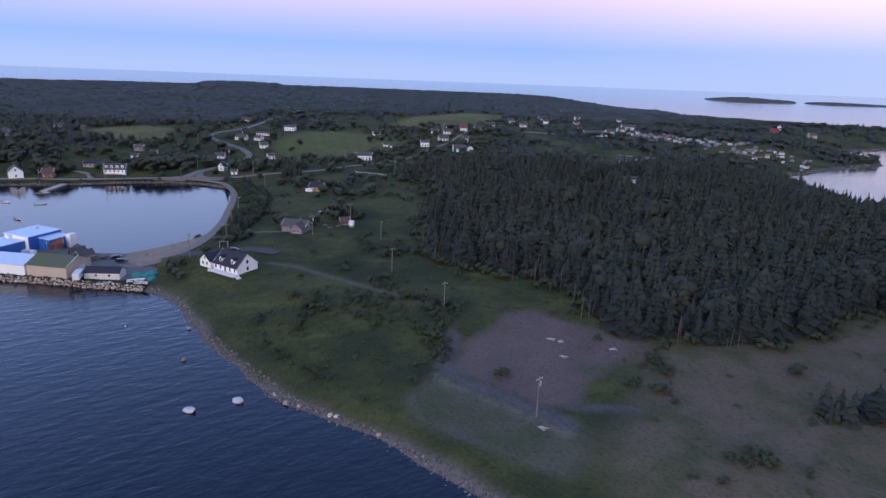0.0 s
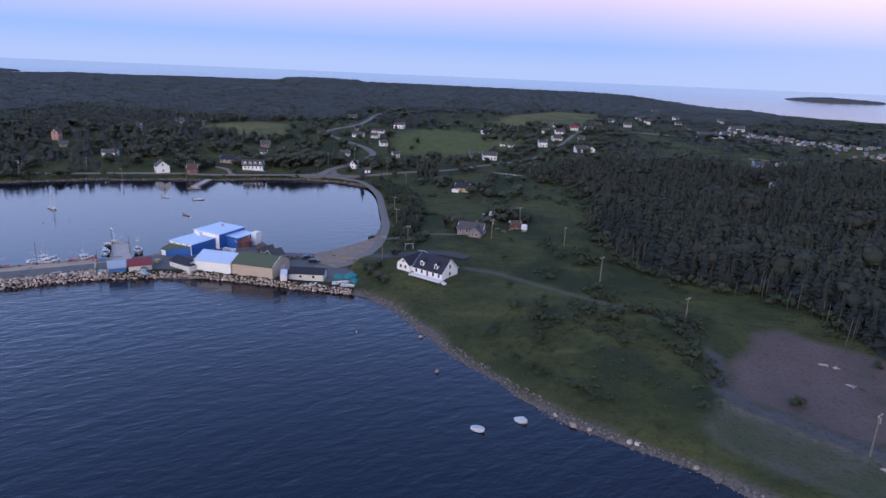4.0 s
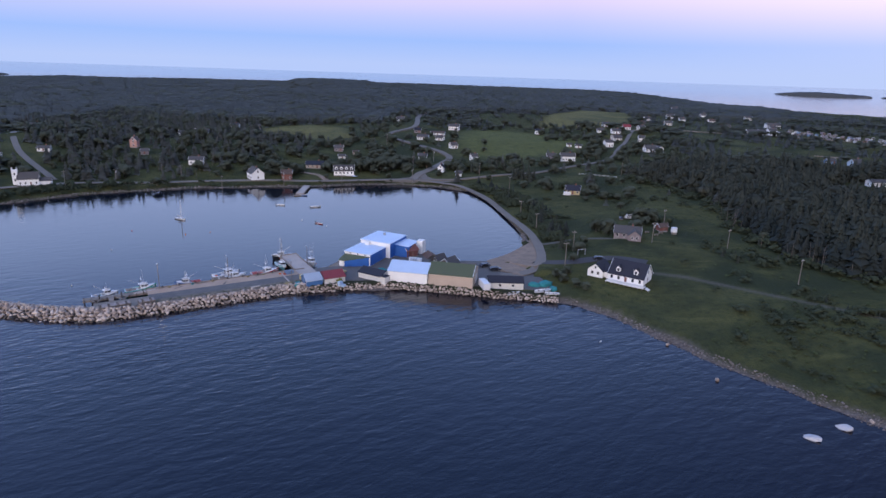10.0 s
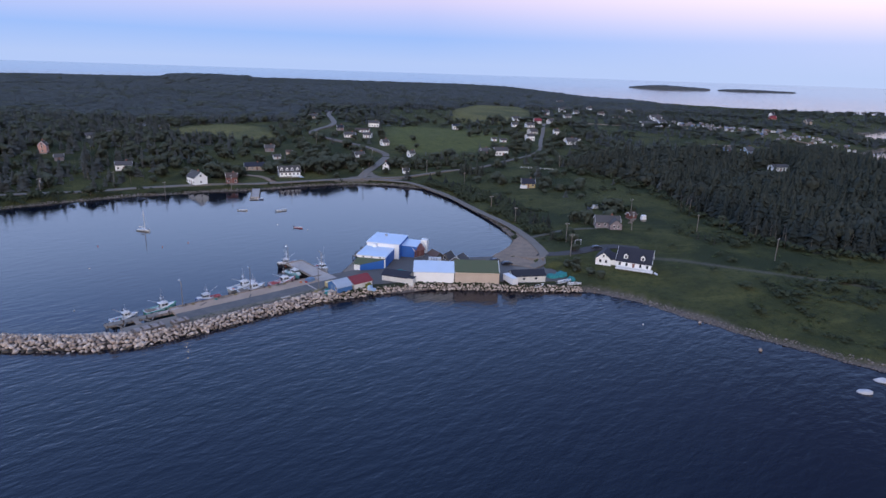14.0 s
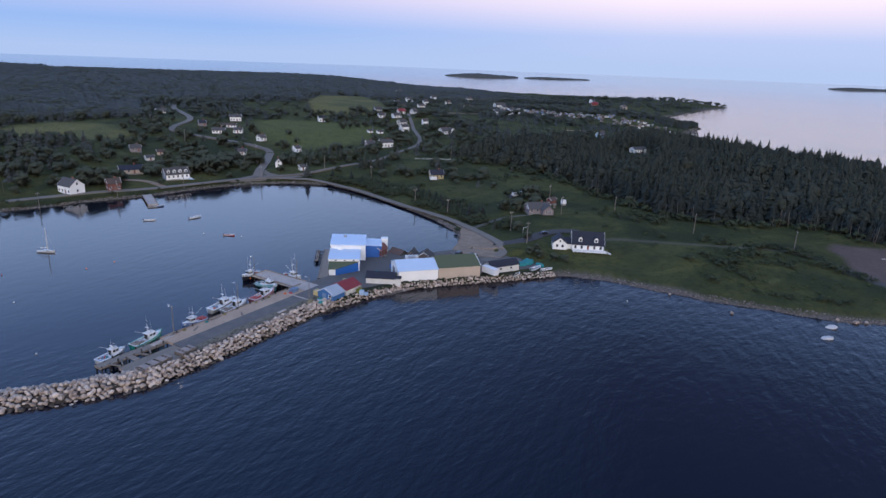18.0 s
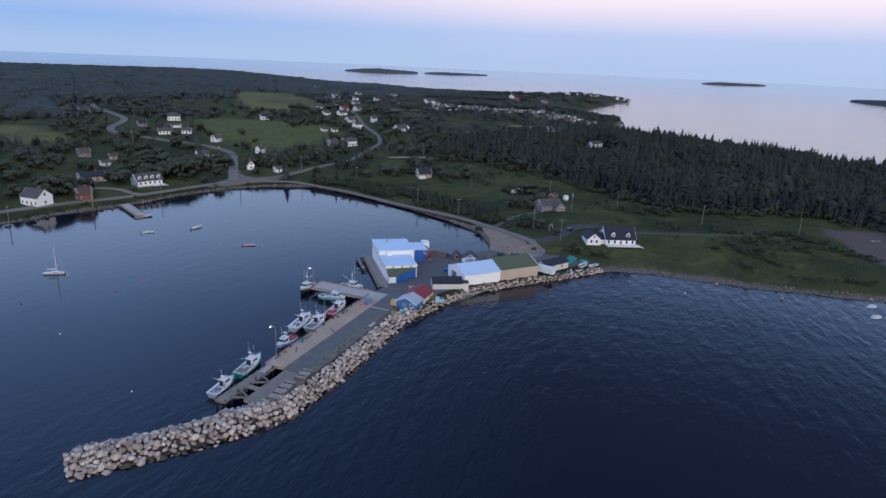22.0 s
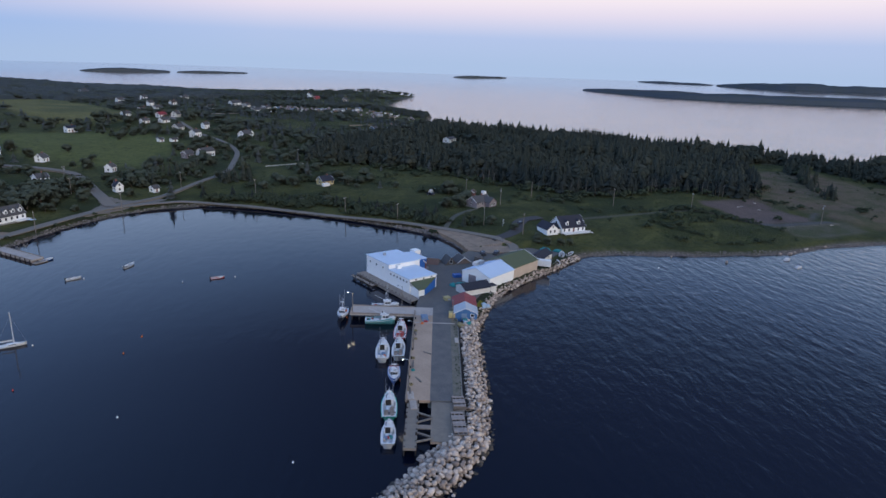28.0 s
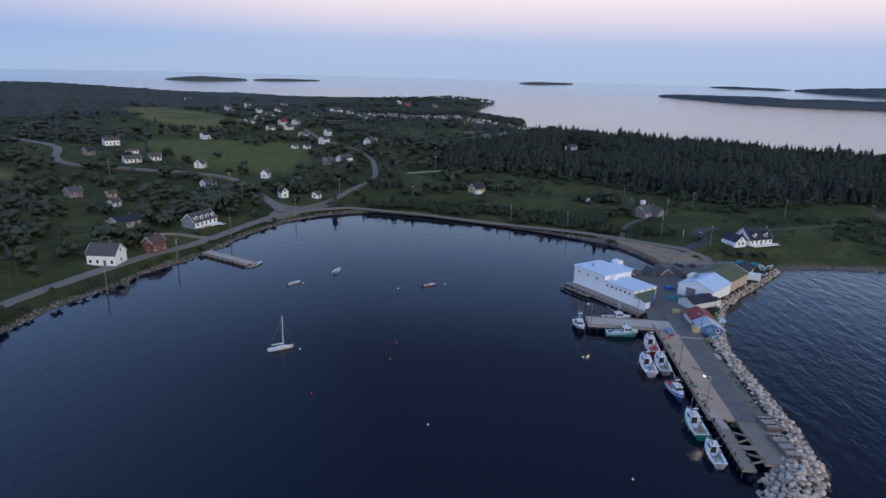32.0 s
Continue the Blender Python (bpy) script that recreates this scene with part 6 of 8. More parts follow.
    r = random.Random(int(abs(x) * 7 + abs(y) * 3))
    part("rub_rail", rim_tube(L * 0.99, B * 0.985, H * 0.80, rad=0.05), HULLDARK if hull == HULLWHITE else TRIM, b)
    part("transom_rail", tube((-L * 0.49, -B * 0.40, H * 0.72 + 0.15), (-L * 0.49, B * 0.40, H * 0.72 + 0.15), 0.035), METAL, b)
    part("engine_hatch", box((-L * 0.12, 0, H * 0.72 - 0.40), (1.5, 1.2, 0.35), bevel=0.04), HULLWHITE, b)
    for k in range(7):
        gx, gy = r.uniform(-0.44, -0.06) * L, r.uniform(-0.33, 0.33) * B
        mat = r.choice((BARE, ORANGE, SLATEBLUE, CONCRETE, NET, REDPAINT, HULLWHITE, HULLDARK))
        if k % 3 == 0:
            part("rope_coil", tube((gx, gy, H * 0.72 - 0.62), (gx, gy, H * 0.72 - 0.3), r.uniform(0.3, 0.5), 0.25, 9), mat, b)
        else:
            part("deck_box", box((gx, gy, H * 0.72 - 0.40), (r.uniform(0.5, 1.0), r.uniform(0.4, 0.8), r.uniform(0.4, 0.7)), r.uniform(0, 1.5), bevel=0.03), mat, b)
    for k in range(4):
        part("fender", tube((-L * 0.35 + k * L * 0.19, B * 0.47, 0.15), (-L * 0.35 + k * L * 0.19, B * 0.47, 0.75), 0.13, 0.10, 7), ORANGE if k % 2 else HULLDARK, b)
    if gear:
        for k in range(5):
            part("crate", box((-L * 0.42 + (k % 3) * 1.05, (-0.6 if k < 3 else 0.6), H * 0.72 - 0.35), (0.9, 0.9, 0.7), bevel=0.03), gear, b)
    return b


fishing_boat(*wp(63.0, -2.7)[:2], WROT + 182, 8.8, HULLWHITE, "small white fishing boat moored at the finger pier", B=3.1, mast=2.2)
fishing_boat(*wp(52.4, -3.4)[:2], WROT + 184, 10.8, HULLGREEN, "green-hulled fishing boat with a white wheelhouse", trim=HULLGREEN, gear=TIMBER)
fishing_boat(*wp(37.5, -3.4)[:2], WROT + 4, 9.6, HULLBLUE, "blue-hulled fishing boat with a white wheelhouse", trim=HULLBLUE, mast=3.5, gear=REDPAINT)
fishing_boat(*wp(24.4, -7.3)[:2], WROT + 183, 11.0, HULLWHITE, "white fishing boat rafted outside another boat")
fishing_boat(*wp(23.0, -3.2)[:2], WROT + 181, 10.6, DECKGREY, "grey fishing boat moored at the wharf", mast=3.5, gear=TIMBER)
fishing_boat(*wp(11.5, -3.4)[:2], WROT + 180, 11.2, HULLRED, "red and white fishing boat with gear on deck", trim=HULLRED, gear=REDPAINT, mast=5)
fishing_boat(*wp(3.6, -10.0)[:2], WROT + 90, 10.0, HULLTURQ, "turquoise and white fishing boat beside the cross pier", trim=HULLTURQ, mast=2.0, cab_at=0.2)
fishing_boat(*wp(-0.4, -21.6)[:2], WROT + 2, 9.6, HULLDARK, "dark-hulled fishing boat at the pier head", mast=6)
fishing_boat(*wp(-7.8, -9.5)[:2], WROT + 90, 9.6, HULLWHITE, "white fishing boat behind the cross pier", mast=7)


def skiff(x, y, rot, L, hull, label, z=0.05):
    b = thing("skiff", x, y, z, rot, label, "skiff", "moored skiffs")
    part("hull", hull_mesh(L, L * 0.36, L * 0.17, 0.35, 0.2), hull, b, smooth=True)
    part("floor", deck_mesh(L, L * 0.36, L * 0.17, 0.35, 0.45, 0.88), DECKGREY, b)
    part("gunwale", rim_tube(L, L * 0.36, L * 0.17, 0.35, 0.06, 0.2), TRIM, b)
    for k in (-0.22, 0.1):
        part("thwart", box((L * k, 0, L * 0.05), (0.35, L * 0.3, 0.06)), TIMBER, b)
    part("outboard", box((-L * 0.53, 0, 0.55), (0.35, 0.4, 0.8), bevel=0.08), TYRE, b)


skiff(-213.4, 324.2, 25, 5.6, HULLWHITE, "open white skiff moored in the harbour")
skiff(-232.8, 325.0, -8, 4.8, HULLWHITE, "small white skiff moored in the harbour")
skiff(-202.2, 289.0, -28, 4.6, HULLRED, "small dark red skiff moored in the harbour")
skiff(-228.5, 352.5, 5, 5.2, HULLBLUE, "small blue skiff tied at the old pier")


def sailboat():
    b = thing("sailboat", -269.2, 285.0, 0.05, -25, "white sailing sloop with bare mast moored in the harbour", "sailboat")
    b.scale = (0.78, 0.78, 0.76)
    part("hull", hull_mesh(8.6, 2.7, 1.25, 0.4, 0.3), HULLWHITE, b, smooth=True)
    part("deck", deck_mesh(8.6, 2.7, 1.25, 0.4, 0.05), OFFWHITE, b)
    c = part("coach_roof", box((0.4, 0, 0.85), (3.4, 1.6, 0.5), bevel=0.12), HULLWHITE, b)
    for sy in (-1, 1):
        part("port_light", box((0.4, sy * 0.8, 0.88), (2.2, 0.05, 0.2)), GLASS, c)
    m = part("mast", tube((0.9, 0, 0.9), (0.9, 0, 12.4), 0.2, 0.14, 8), ALUM, b)
    part("boom", tube((0.9, 0, 2.0), (-3.0, 0, 2.0), 0.09), ALUM, b)
    part("furled_sail", tube((0.6, 0, 2.2), (-2.8, 0, 2.2), 0.18, 0.12, 8), OFFWHITE, b)
    for a, e in (((0.9, 0, 11), (4.3, 0, 1.1)), ((0.9, 0, 11.1), (-4.2, 0, 0.8)), ((0.9, 0, 10.8), (0.7, 1.3, 0.8)), ((0.9, 0, 10.8), (0.7, -1.3, 0.8))):
        part("stay", tube(a, e, 0.02, n=4), METAL, m)
    part("spreader", tube((0.9, -0.8, 6.2), (0.9, 0.8, 6.2), 0.03, n=4), ALUM, m)
    part("rudder", box((-4.3, 0, 0.2), (0.5, 0.06, 1.0)), HULLWHITE, b)


sailboat()
for x, y, mat in ((-265.8, 281.2, HULLWHITE), (-245.6, 264.6, ORANGE), (-254.3, 258.8, ORANGE), (-279.6, 260.2, REDPAINT), (-272.0, 231.2, HULLWHITE), (-261.3, 189.8, HULLWHITE), (-212.1, 294.6, HULLWHITE), (-197.7, 285.4, HULLWHITE), (-230.6, 322.7, HULLWHITE), (-88, 168, HULLWHITE)):
    bm = bmesh.new()
    bmesh.ops.create_icosphere(bm, subdivisions=2, radius=0.22)
    add_tube(bm, (0, 0, 0.2), (0, 0, 0.48), 0.04)
    o = tagged(link(bm, "buoy", mat), "small %s mooring buoy floating on the water" % ("white" if mat is HULLWHITE else "red" if mat is REDPAINT else "orange"), "buoy", "mooring buoys")
    o.location = (x, y, 0.1)

# old pier across the harbour
op = thing("small_pier", -232, 366.5, 0, -84, "old concrete and timber pier with a pale deck", "pier", "", "structure")
part("deck", box((0, 0, 0.75), (25, 4.6, 0.5), bevel=0.05), CONCRETE, op)
part("core", box((0, 0, -0.6), (24.6, 4.2, 2.4)), TIMBER, op)
for sy in (-2.2, 2.2):
    part("kerb_timber", box((0, sy, 1.1), (25, 0.3, 0.25), bevel=0.03), TIMBER, op)
for k in range(9):
    for sy in (-2.4, 2.4):
        part("pile", tube((-12 + k * 3, sy, -3), (-12 + k * 3, sy, 1.2), 0.17, n=7), PILE, op)
flt = thing("floating_dock", -231, 351.6, 0, 5, "small floating dock at the pier end", "dock")
part("deck", box((0, 0, 0.25), (4.5, 2.2, 0.3), bevel=0.04), TIMBER, flt)


# ---- poles ----
def utility_pole(x, y, h=9.0, rot=0, box_on=False, arm=True):
    p = thing("utility_pole", x, y, gz(x, y) - 0.2, rot, "grey wooden utility pole with a crossarm", "utility pole", "utility poles")
    part("post", tube((0, 0, 0), (0, 0, h), 0.19, 0.12, 8), POLEWOOD, p)
    if arm:
        a = part("crossarm", box((0, 0, h - 0.7), (2.2, 0.14, 0.16)), POLEWOOD, p)
        for k in (-0.95, -0.4, 0.4, 0.95):
            part("insulator", tube((k, 0, h - 0.62), (k, 0, h - 0.38), 0.07, 0.05, 6), OFFWHITE, a)
    if box_on:
        part("transformer", tube((0.35, 0, h - 2.4), (0.35, 0, h - 1.3), 0.3, n=10), METAL, p)
    return p


for i, (x, y, h, r) in enumerate(((-280, 361, 9.5, 60), (-247, 376, 9.5, 70), (-214, 391, 9.5, 65), (-170, 402, 9.5, 40), (-174, 440, 9.5, 0), (-162, 470, 9, 10), (-127, 417, 9, 80), (-108, 379, 9, 20), (-32, 425, 9, 60),
                                  (3, 404, 9, 60), (-86, 249, 9, 10), (-92, 226, 9.5, 10), (-40, 287, 9, 30), (-52, 259, 9, 30), (-22, 256, 8.5, 40), (-13, 213, 9.5, 40), (6.6, 178, 9, 40), (28.3, 120, 10, 40),
                                  (-98, 290, 8, 10), (-104, 318, 8, 10), (-310, 372, 9, 60), (-340, 352, 9, 50), (-362, 338, 9, 50), (-205, 520, 9, 30))):
    utility_pole(x, y, h, r, box_on=i % 4 == 1)


# ---- yard clutter ----
def heap(name, x, y, z, sx, sy, sz, mat, label, seed):
    r = random.Random(seed)
    bm = bmesh.new()
    bmesh.ops.create_icosphere(bm, subdivisions=3, radius=1)
    for v in bm.verts:
        k = 1 + 0.28 * noise.noise(v.co * 2.2 + Vector((seed, 0, 0)))
        v.co = Vector((v.co.x * sx * k, v.co.y * sy * k, max(v.co.z, -0.15) * sz * k))
    o = link(bm, name, mat, smooth=True)
    o.matrix_world = pose(x, y, z, 0, 0, r.uniform(0, 360))
    return tagged(o, label, "net")


for x, y, sx, sy, sz, sd in ((-100.5, 211.0, 3.2, 2.2, 1.5, 1), (-104.5, 209.5, 2.4, 1.8, 1.2, 2), (-98.0, 206.5, 2.2, 1.5, 1.0, 3), (-158.5, 215.5, 2.6, 1.6, 1.1, 4), (-160.5, 218.0, 1.8, 1.3, 0.9, 5), (-131, 221, 1.5, 1.2, 0.8, 6)):
    heap("fishing_net", x, y, 1.65, sx, sy, sz, NET, "turquoise fishing net piled on the ground", sd)
skiff(-102.0, 203.2, 20, 6.0, HULLWHITE, "white skiff hauled out beside the net heaps", 1.9)
skiff(-99.0, 200.8, -5, 5.0, HULLWHITE, "white skiff hauled out above the stones", 2.0)
skiff(-112.0, 200.5, 30, 4.5, HULLWHITE, "white skiff hauled out beside the low store", 1.6)


def crate_stack(x, y, z, rot, nx_, ny_, nz_, mat, label, size=0.9):
    c = thing("crate_stack", x, y, z, rot, label, "crates", "stacked crates and traps")
    r = random.Random(int(x * 7 + y))
    for i in range(nx_):
        for j in range(ny_):
            for k in range(nz_):
                if r.random() < 0.85:
                    part("crate", box((i * size * 1.08, j * size * 1.08, (k + 0.5) * size * 0.6), (size, size, size * 0.56), r.uniform(-0.06, 0.06)), mat, c)


crate_stack(-131, 224.5, 1.72, 20, 4, 3, 3, BARE, "stack of weathered wooden lobster traps")
crate_stack(-136, 223, 1.72, -30, 4, 2, 3, BARE, "stack of weathered wooden lobster traps")
crate_stack(-127, 227, 1.72, 35, 3, 2, 2, BARE, "stack of weathered wooden lobster traps")
crate_stack(-153, 222, 1.72, -35, 3, 2, 2, BLUEPAINT, "stack of blue plastic fish boxes")
crate_stack(*wp(3.6, 2.6, DECK), WROT + 12, 3, 2, 2, SLATEBLUE, "stack of blue plastic fish boxes on the wharf")
crate_stack(*wp(1.5, 10.8, DECK), WROT, 2, 2, 3, YELLOWSIDE, "stack of yellow fish boxes beside the blue shed")
crate_stack(-174, 212, 1.72, -31, 2, 2, 2, YELLOWSIDE, "stack of yellow fish boxes in the yard")
crate_stack(-171.5, 199.6, 1.5, -31, 2, 1, 2, LIGHTBLUE, "pale blue tub beside the blue shed", 1.3)


# working clutter along the wharf
ROPE = material("coiled_rope", (0.30, 0.24, 0.12), 0.95, vary=0.6, scale=3, other=(0.14, 0.12, 0.08), bump=0.8)
clut = random.Random(17)


def coil(x, y, z, r, mat, label):
    """A rope coil: stacked rings that shrink upwards."""
    bm = bmesh.new()
    for lay in range(3):
        rad, n = r * (1 - 0.12 * lay), 12
        pts = [Vector((rad * math.cos(k * 2 * math.pi / n), rad * math.sin(k * 2 * math.pi / n), 0.07 + 0.11 * lay)) for k in range(n)]
        for k in range(n):
            add_tube(bm, pts[k], pts[(k + 1) % n], 0.075, n=5)
    o = link(bm, "rope_coil", mat)
    o.location = (x, y, z)
    return tagged(o, label, "rope", "rope coils on the wharf")


for s0, w0, r, m in ((6.2, 3.6, 0.55, REDPAINT), (7.6, 2.6, 0.45, ORANGE), (13.0, 0.9, 0.5, ROPE), (18.4, 1.1, 0.45, ROPE), (30.2, 0.9, 0.5, ROPE), (36.8, 1.2, 0.45, NET), (44.0, 1.0, 0.5, ROPE), (7.0, 13.4, 0.7, ROPE), (8.6, 13.9, 0.6, ROPE)):
    coil(*wp(s0, w0, DECK), r, m, "coil of rope lying on the wharf deck")
for s0, w0, ln, rz in ((14.5, 0.95, 3.4, 2), (33.5, 1.0, 4.2, -1), (41.5, 2.6, 3.0, 28), (47.0, 0.9, 3.0, 1), (27.0, 4.4, 2.6, 55)):
    pl = thing("plank", *wp(s0, w0, DECK), WROT + rz, "loose weathered plank on the wharf deck", "plank", "loose planks")
    part("board", box((0, 0, 0.06), (ln, 0.28, 0.09), bevel=0.01), BARE, pl)
    part("board", box((0.3, 0.24, 0.06), (ln * 0.7, 0.2, 0.08), radians(3), bevel=0.01), POLEWOOD, pl)
for k in range(9):
    bol = thing("mooring_bollard", *wp(4.5 + k * 5.2, 0.55, DECK), WROT, "dark iron mooring bollard at the wharf edge", "bollard", "wharf bollards")
    part("post", tube((0, 0, 0), (0, 0, 0.55), 0.16, 0.14, 8), TYRE, bol)
    part("cap", tube((0, 0, 0.5), (0, 0, 0.62), 0.22, 0.2, 8), TYRE, bol)
for k in range(7):
    ld = thing("tyre_fender", *wp(3.5 + k * 7.0, -0.12, 1.35), WROT, "black tyre hung on the wharf face", "tyre", "tyre fenders")
    ring = bmesh.new()
    pts = [Vector((0.38 * math.cos(a * math.pi / 5), 0, 0.38 * math.sin(a * math.pi / 5))) for a in range(10)]
    for a in range(10):
        add_tube(ring, pts[a], pts[(a + 1) % 10], 0.13, n=6)
    part("tyre", ring, TYRE, ld)
heap("fishing_net", *wp(8.0, 13.8, DECK - 0.1), 1.5, 1.0, 0.7, ROPE, "tan net and rope heaped beside the blue shed", 21)
heap("fishing_net", *wp(5.6, 16.2, 1.6), 1.0, 0.8, 0.8, NET, "turquoise net heaped beside the blue shed", 22)
sl = thing("concrete_slab", *wp(18.6, 12.3, DECK - 0.05), WROT, "pale concrete slab lying on the gravel shoulder", "slab")
part("slab", box((0, 0, 0.1), (3.2, 1.0, 0.2), radians(2), bevel=0.03), CONCRETE, sl)
bt = thing("bait_tub", *wp(5.0, 15.2, 1.7), WROT + 10, "pale turquoise bait tub beside the blue shed", "tub")
part("tub", box((0, 0, 0.5), (1.5, 1.2, 1.0), bevel=0.08), LIGHTBLUE, bt)
part("lid", box((0, 0, 1.03), (1.6, 1.3, 0.08), bevel=0.03), NET, bt)


def car(x, y, rot, paint, label, z=None, van=False):
    z = gz(x, y) if z is None else z
    c = thing("van" if van else "car", x, y, z, rot, label, "vehicle", "parked vehicles")
    L, Wd, top = (5.4, 1.95, 2.2) if van else (4.5, 1.75, 1.45)
    prof = [(-L / 2, 0.35), (L / 2, 0.35), (L / 2, 0.85), (L * 0.28, 0.95), (L * 0.12, top), (-L * (0.46 if van else 0.32), top), (-L * 0.47, 0.95)]
    bm = extrude_x([(a, b) for a, b in prof], -Wd / 2, Wd / 2)
    bmesh.ops.rotate(bm, verts=bm.verts[:], matrix=Matrix.Rotation(radians(-90), 3, "Z"))
    bmesh.ops.bevel(bm, geom=bm.edges[:], offset=0.08, segments=1, affect="EDGES")
    part("body", bm, paint, c)
    part("windscreen", box((L * 0.2, 0, (0.95 + top) / 2), (0.35, Wd * 0.84, 0.45)), GLASS, c)
    for sy in (-1, 1):
        part("side_window", box((-L * 0.1, sy * Wd * 0.5, top - 0.33), (L * 0.4, 0.04, 0.36)), GLASS, c)
        for sx in (-0.3, 0.3):
            w = part("wheel", tube((L * sx, sy * (Wd / 2 - 0.1) - 0.1, 0.33), (L * sx, sy * (Wd / 2 - 0.1) + 0.1, 0.33), 0.33, n=12), TYRE, c)
            part("rim", tube((L * sx, sy * (Wd / 2 + 0.0) - 0.012, 0.33), (L * sx, sy * (Wd / 2 + 0.0) + 0.012, 0.33), 0.19, n=10), METAL, w)


car(-122, 228.5, 40, CARDARK, "dark car parked in the harbour yard", 1.74)
car(-118, 224.5, 15, CARDARK, "dark pickup-sized car parked in the harbour yard", 1.74)
car(-52, 302, 10, HULLWHITE, "white camper van parked in the meadow", van=True)
car(-46, 305, 15, CARSILVER, "silver car parked in the meadow")
car(-57, 299, 80, CARDARK, "dark car parked in the meadow")
car(-78, 234.5, 10, CARDARK, "dark car on the cape house driveway")
house(-42, 282, 20, 4.2, 3.2, 2.1, 1.3, BRICKRED, ROOFBROWN, "small red garden shed", "shed", win=1, chimney=False, group="", name="shed")
tk = thing("water_tank", -38, 277, gz(-38, 277), 0, "white tank on a stand in the grass", "tank")
part("tank", tube((0, 0, 1.0), (0, 0, 2.9), 1.5, 1.3, 14), HULLWHITE, tk)
part("stand", box((0, 0, 0.5), (2.0, 2.0, 1.0)), FOUND, tk)
for x, y in ((-47, 272), (-44, 276), (-50, 276)):
    t = thing("garden_table", x, y, gz(x, y), 20, "small dark garden table on the lawn", "table", "garden furniture")
    part("tabletop", box((0, 0, 0.75), (1.8, 0.9, 0.06)), TIMBER, t)
    for sx in (-0.7, 0.7):
        part("leg", box((sx, 0, 0.36), (0.1, 0.8, 0.72)), TIMBER, t)
# play frame beside the pole
pf = thing("swing_frame", -84, 240, gz(-84, 240), 20, "pale swing frame on the grass", "swing")
for sx in (-1.6, 1.6):
    part("post", tube((sx, 0, 0), (sx, 0, 2.6), 0.08), ALUM, pf)
part("top_bar", tube((-1.7, 0, 2.6), (1.7, 0, 2.6), 0.08), ALUM, pf)

# ---- campers in the park ----
CAMPSPOTS = 150
crng = random.Random(5)
for k in range(CAMPSPOTS):
    u = k / CAMPSPOTS
    x, y = 205 + 120 * u + crng.gauss(0, 17), 712 - 110 * u + crng.gauss(0, 22)
    if gz(x, y) < 1.5:
        continue
    L = crng.choice((2.8, 3.6, 4.6))
    mat = crng.choice((OFFWHITE, DECKGREY, FOUND, FOUND, GREYSIDE, GREYSIDE, BROWNSIDE, SLATEBLUE))
    c = thing("camper_trailer", x, y, gz(x, y), crng.uniform(-30, 60), "pale camper trailer parked on the far camp ground", "camper trailer", "camper trailers")
    part("body", box((0, 0, 1.45), (L, 2.2, 1.9), bevel=0.2), mat, c)
    part("window_band", box((0, -1.11, 1.7), (L * 0.6, 0.06, 0.45)), GLASS, c)
    part("chassis", box((0, 0, 0.36), (L * 0.9, 1.8, 0.36)), TYRE, c)

# ---- islands ----
def island(name, pts, width, height, label):
    """A long low wooded island along a line, with an uneven tree-top outline."""
    p = np.array(pts, float)
    n = 60
    t = np.linspace(0, len(p) - 1, n)
    i = np.clip(t.astype(int), 0, len(p) - 2)
    q = p[i] + (p[i + 1] - p[i]) * (t - i)[:, None]
    g = np.gradient(q, axis=0)
    nv = np.stack([-g[:, 1], g[:, 0]], -1) / np.linalg.norm(g, axis=1)[:, None]
    env = np.sin(np.linspace(0.0, np.pi, n)) ** 0.4
    bm = bmesh.new()
    rows = []
    for k in range(n):
        w = width * env[k] + 2
        hh = height * env[k] * (0.85 + 0.3 * noise.noise((q[k][0] * 0.006, q[k][1] * 0.006, 3)) + 0.12 * noise.noise((q[k][0] * 0.05, q[k][1] * 0.05, 9)))
        rows.append([bm.verts.new((*(q[k] + nv[k] * w * a), b)) for a, b in ((-1, -1), (-0.93, 0.6), (-0.84, hh * 0.65), (-0.4, hh * 0.95), (0, hh), (0.4, hh * 0.9), (0.84, hh * 0.6), (0.93, 0.6), (1, -1))])
    for e, f in zip(rows, rows[1:]):
        for k in range(8):
            bm.faces.new((e[k], f[k], f[k + 1], e[k + 1]))
    o = link(bm, name, HAZYWOOD)
    return tagged(o, label, "island", "", "structure")


island("island", [(1085, 2835), (1260, 2800), (1440, 2750)], 55, 16, "dark wooded island far out at sea")
island("island", [(1470, 2745), (1640, 2730), (1830, 2700)], 35, 10, "low wooded island far out at sea")
island("island", [(3060, 2280), (3300, 2230), (3560, 2180)], 30, 13, "thin low island near the horizon")
island("island", [(2000, 1010), (1900, 780), (1775, 560), (1860, 250), (2010, -100), (2260, -500)], 130, 21, "long low wooded island across the bay")
island("island", [(4250, 980), (4080, 500), (4180, -100), (4300, -900)], 160, 40, "wooded land across the bay")
island("island", [(4450, 1560), (4350, 1250), (4300, 1010)], 60, 13, "far low land on the horizon")
island("island", [(-2010, 1960), (-1900, 2050), (-1760, 2130)], 60, 13, "wooded island beyond the land")
island("island", [(-2700, 1900), (-2500, 2150), (-2380, 2290)], 60, 9, "wooded island beyond the land")


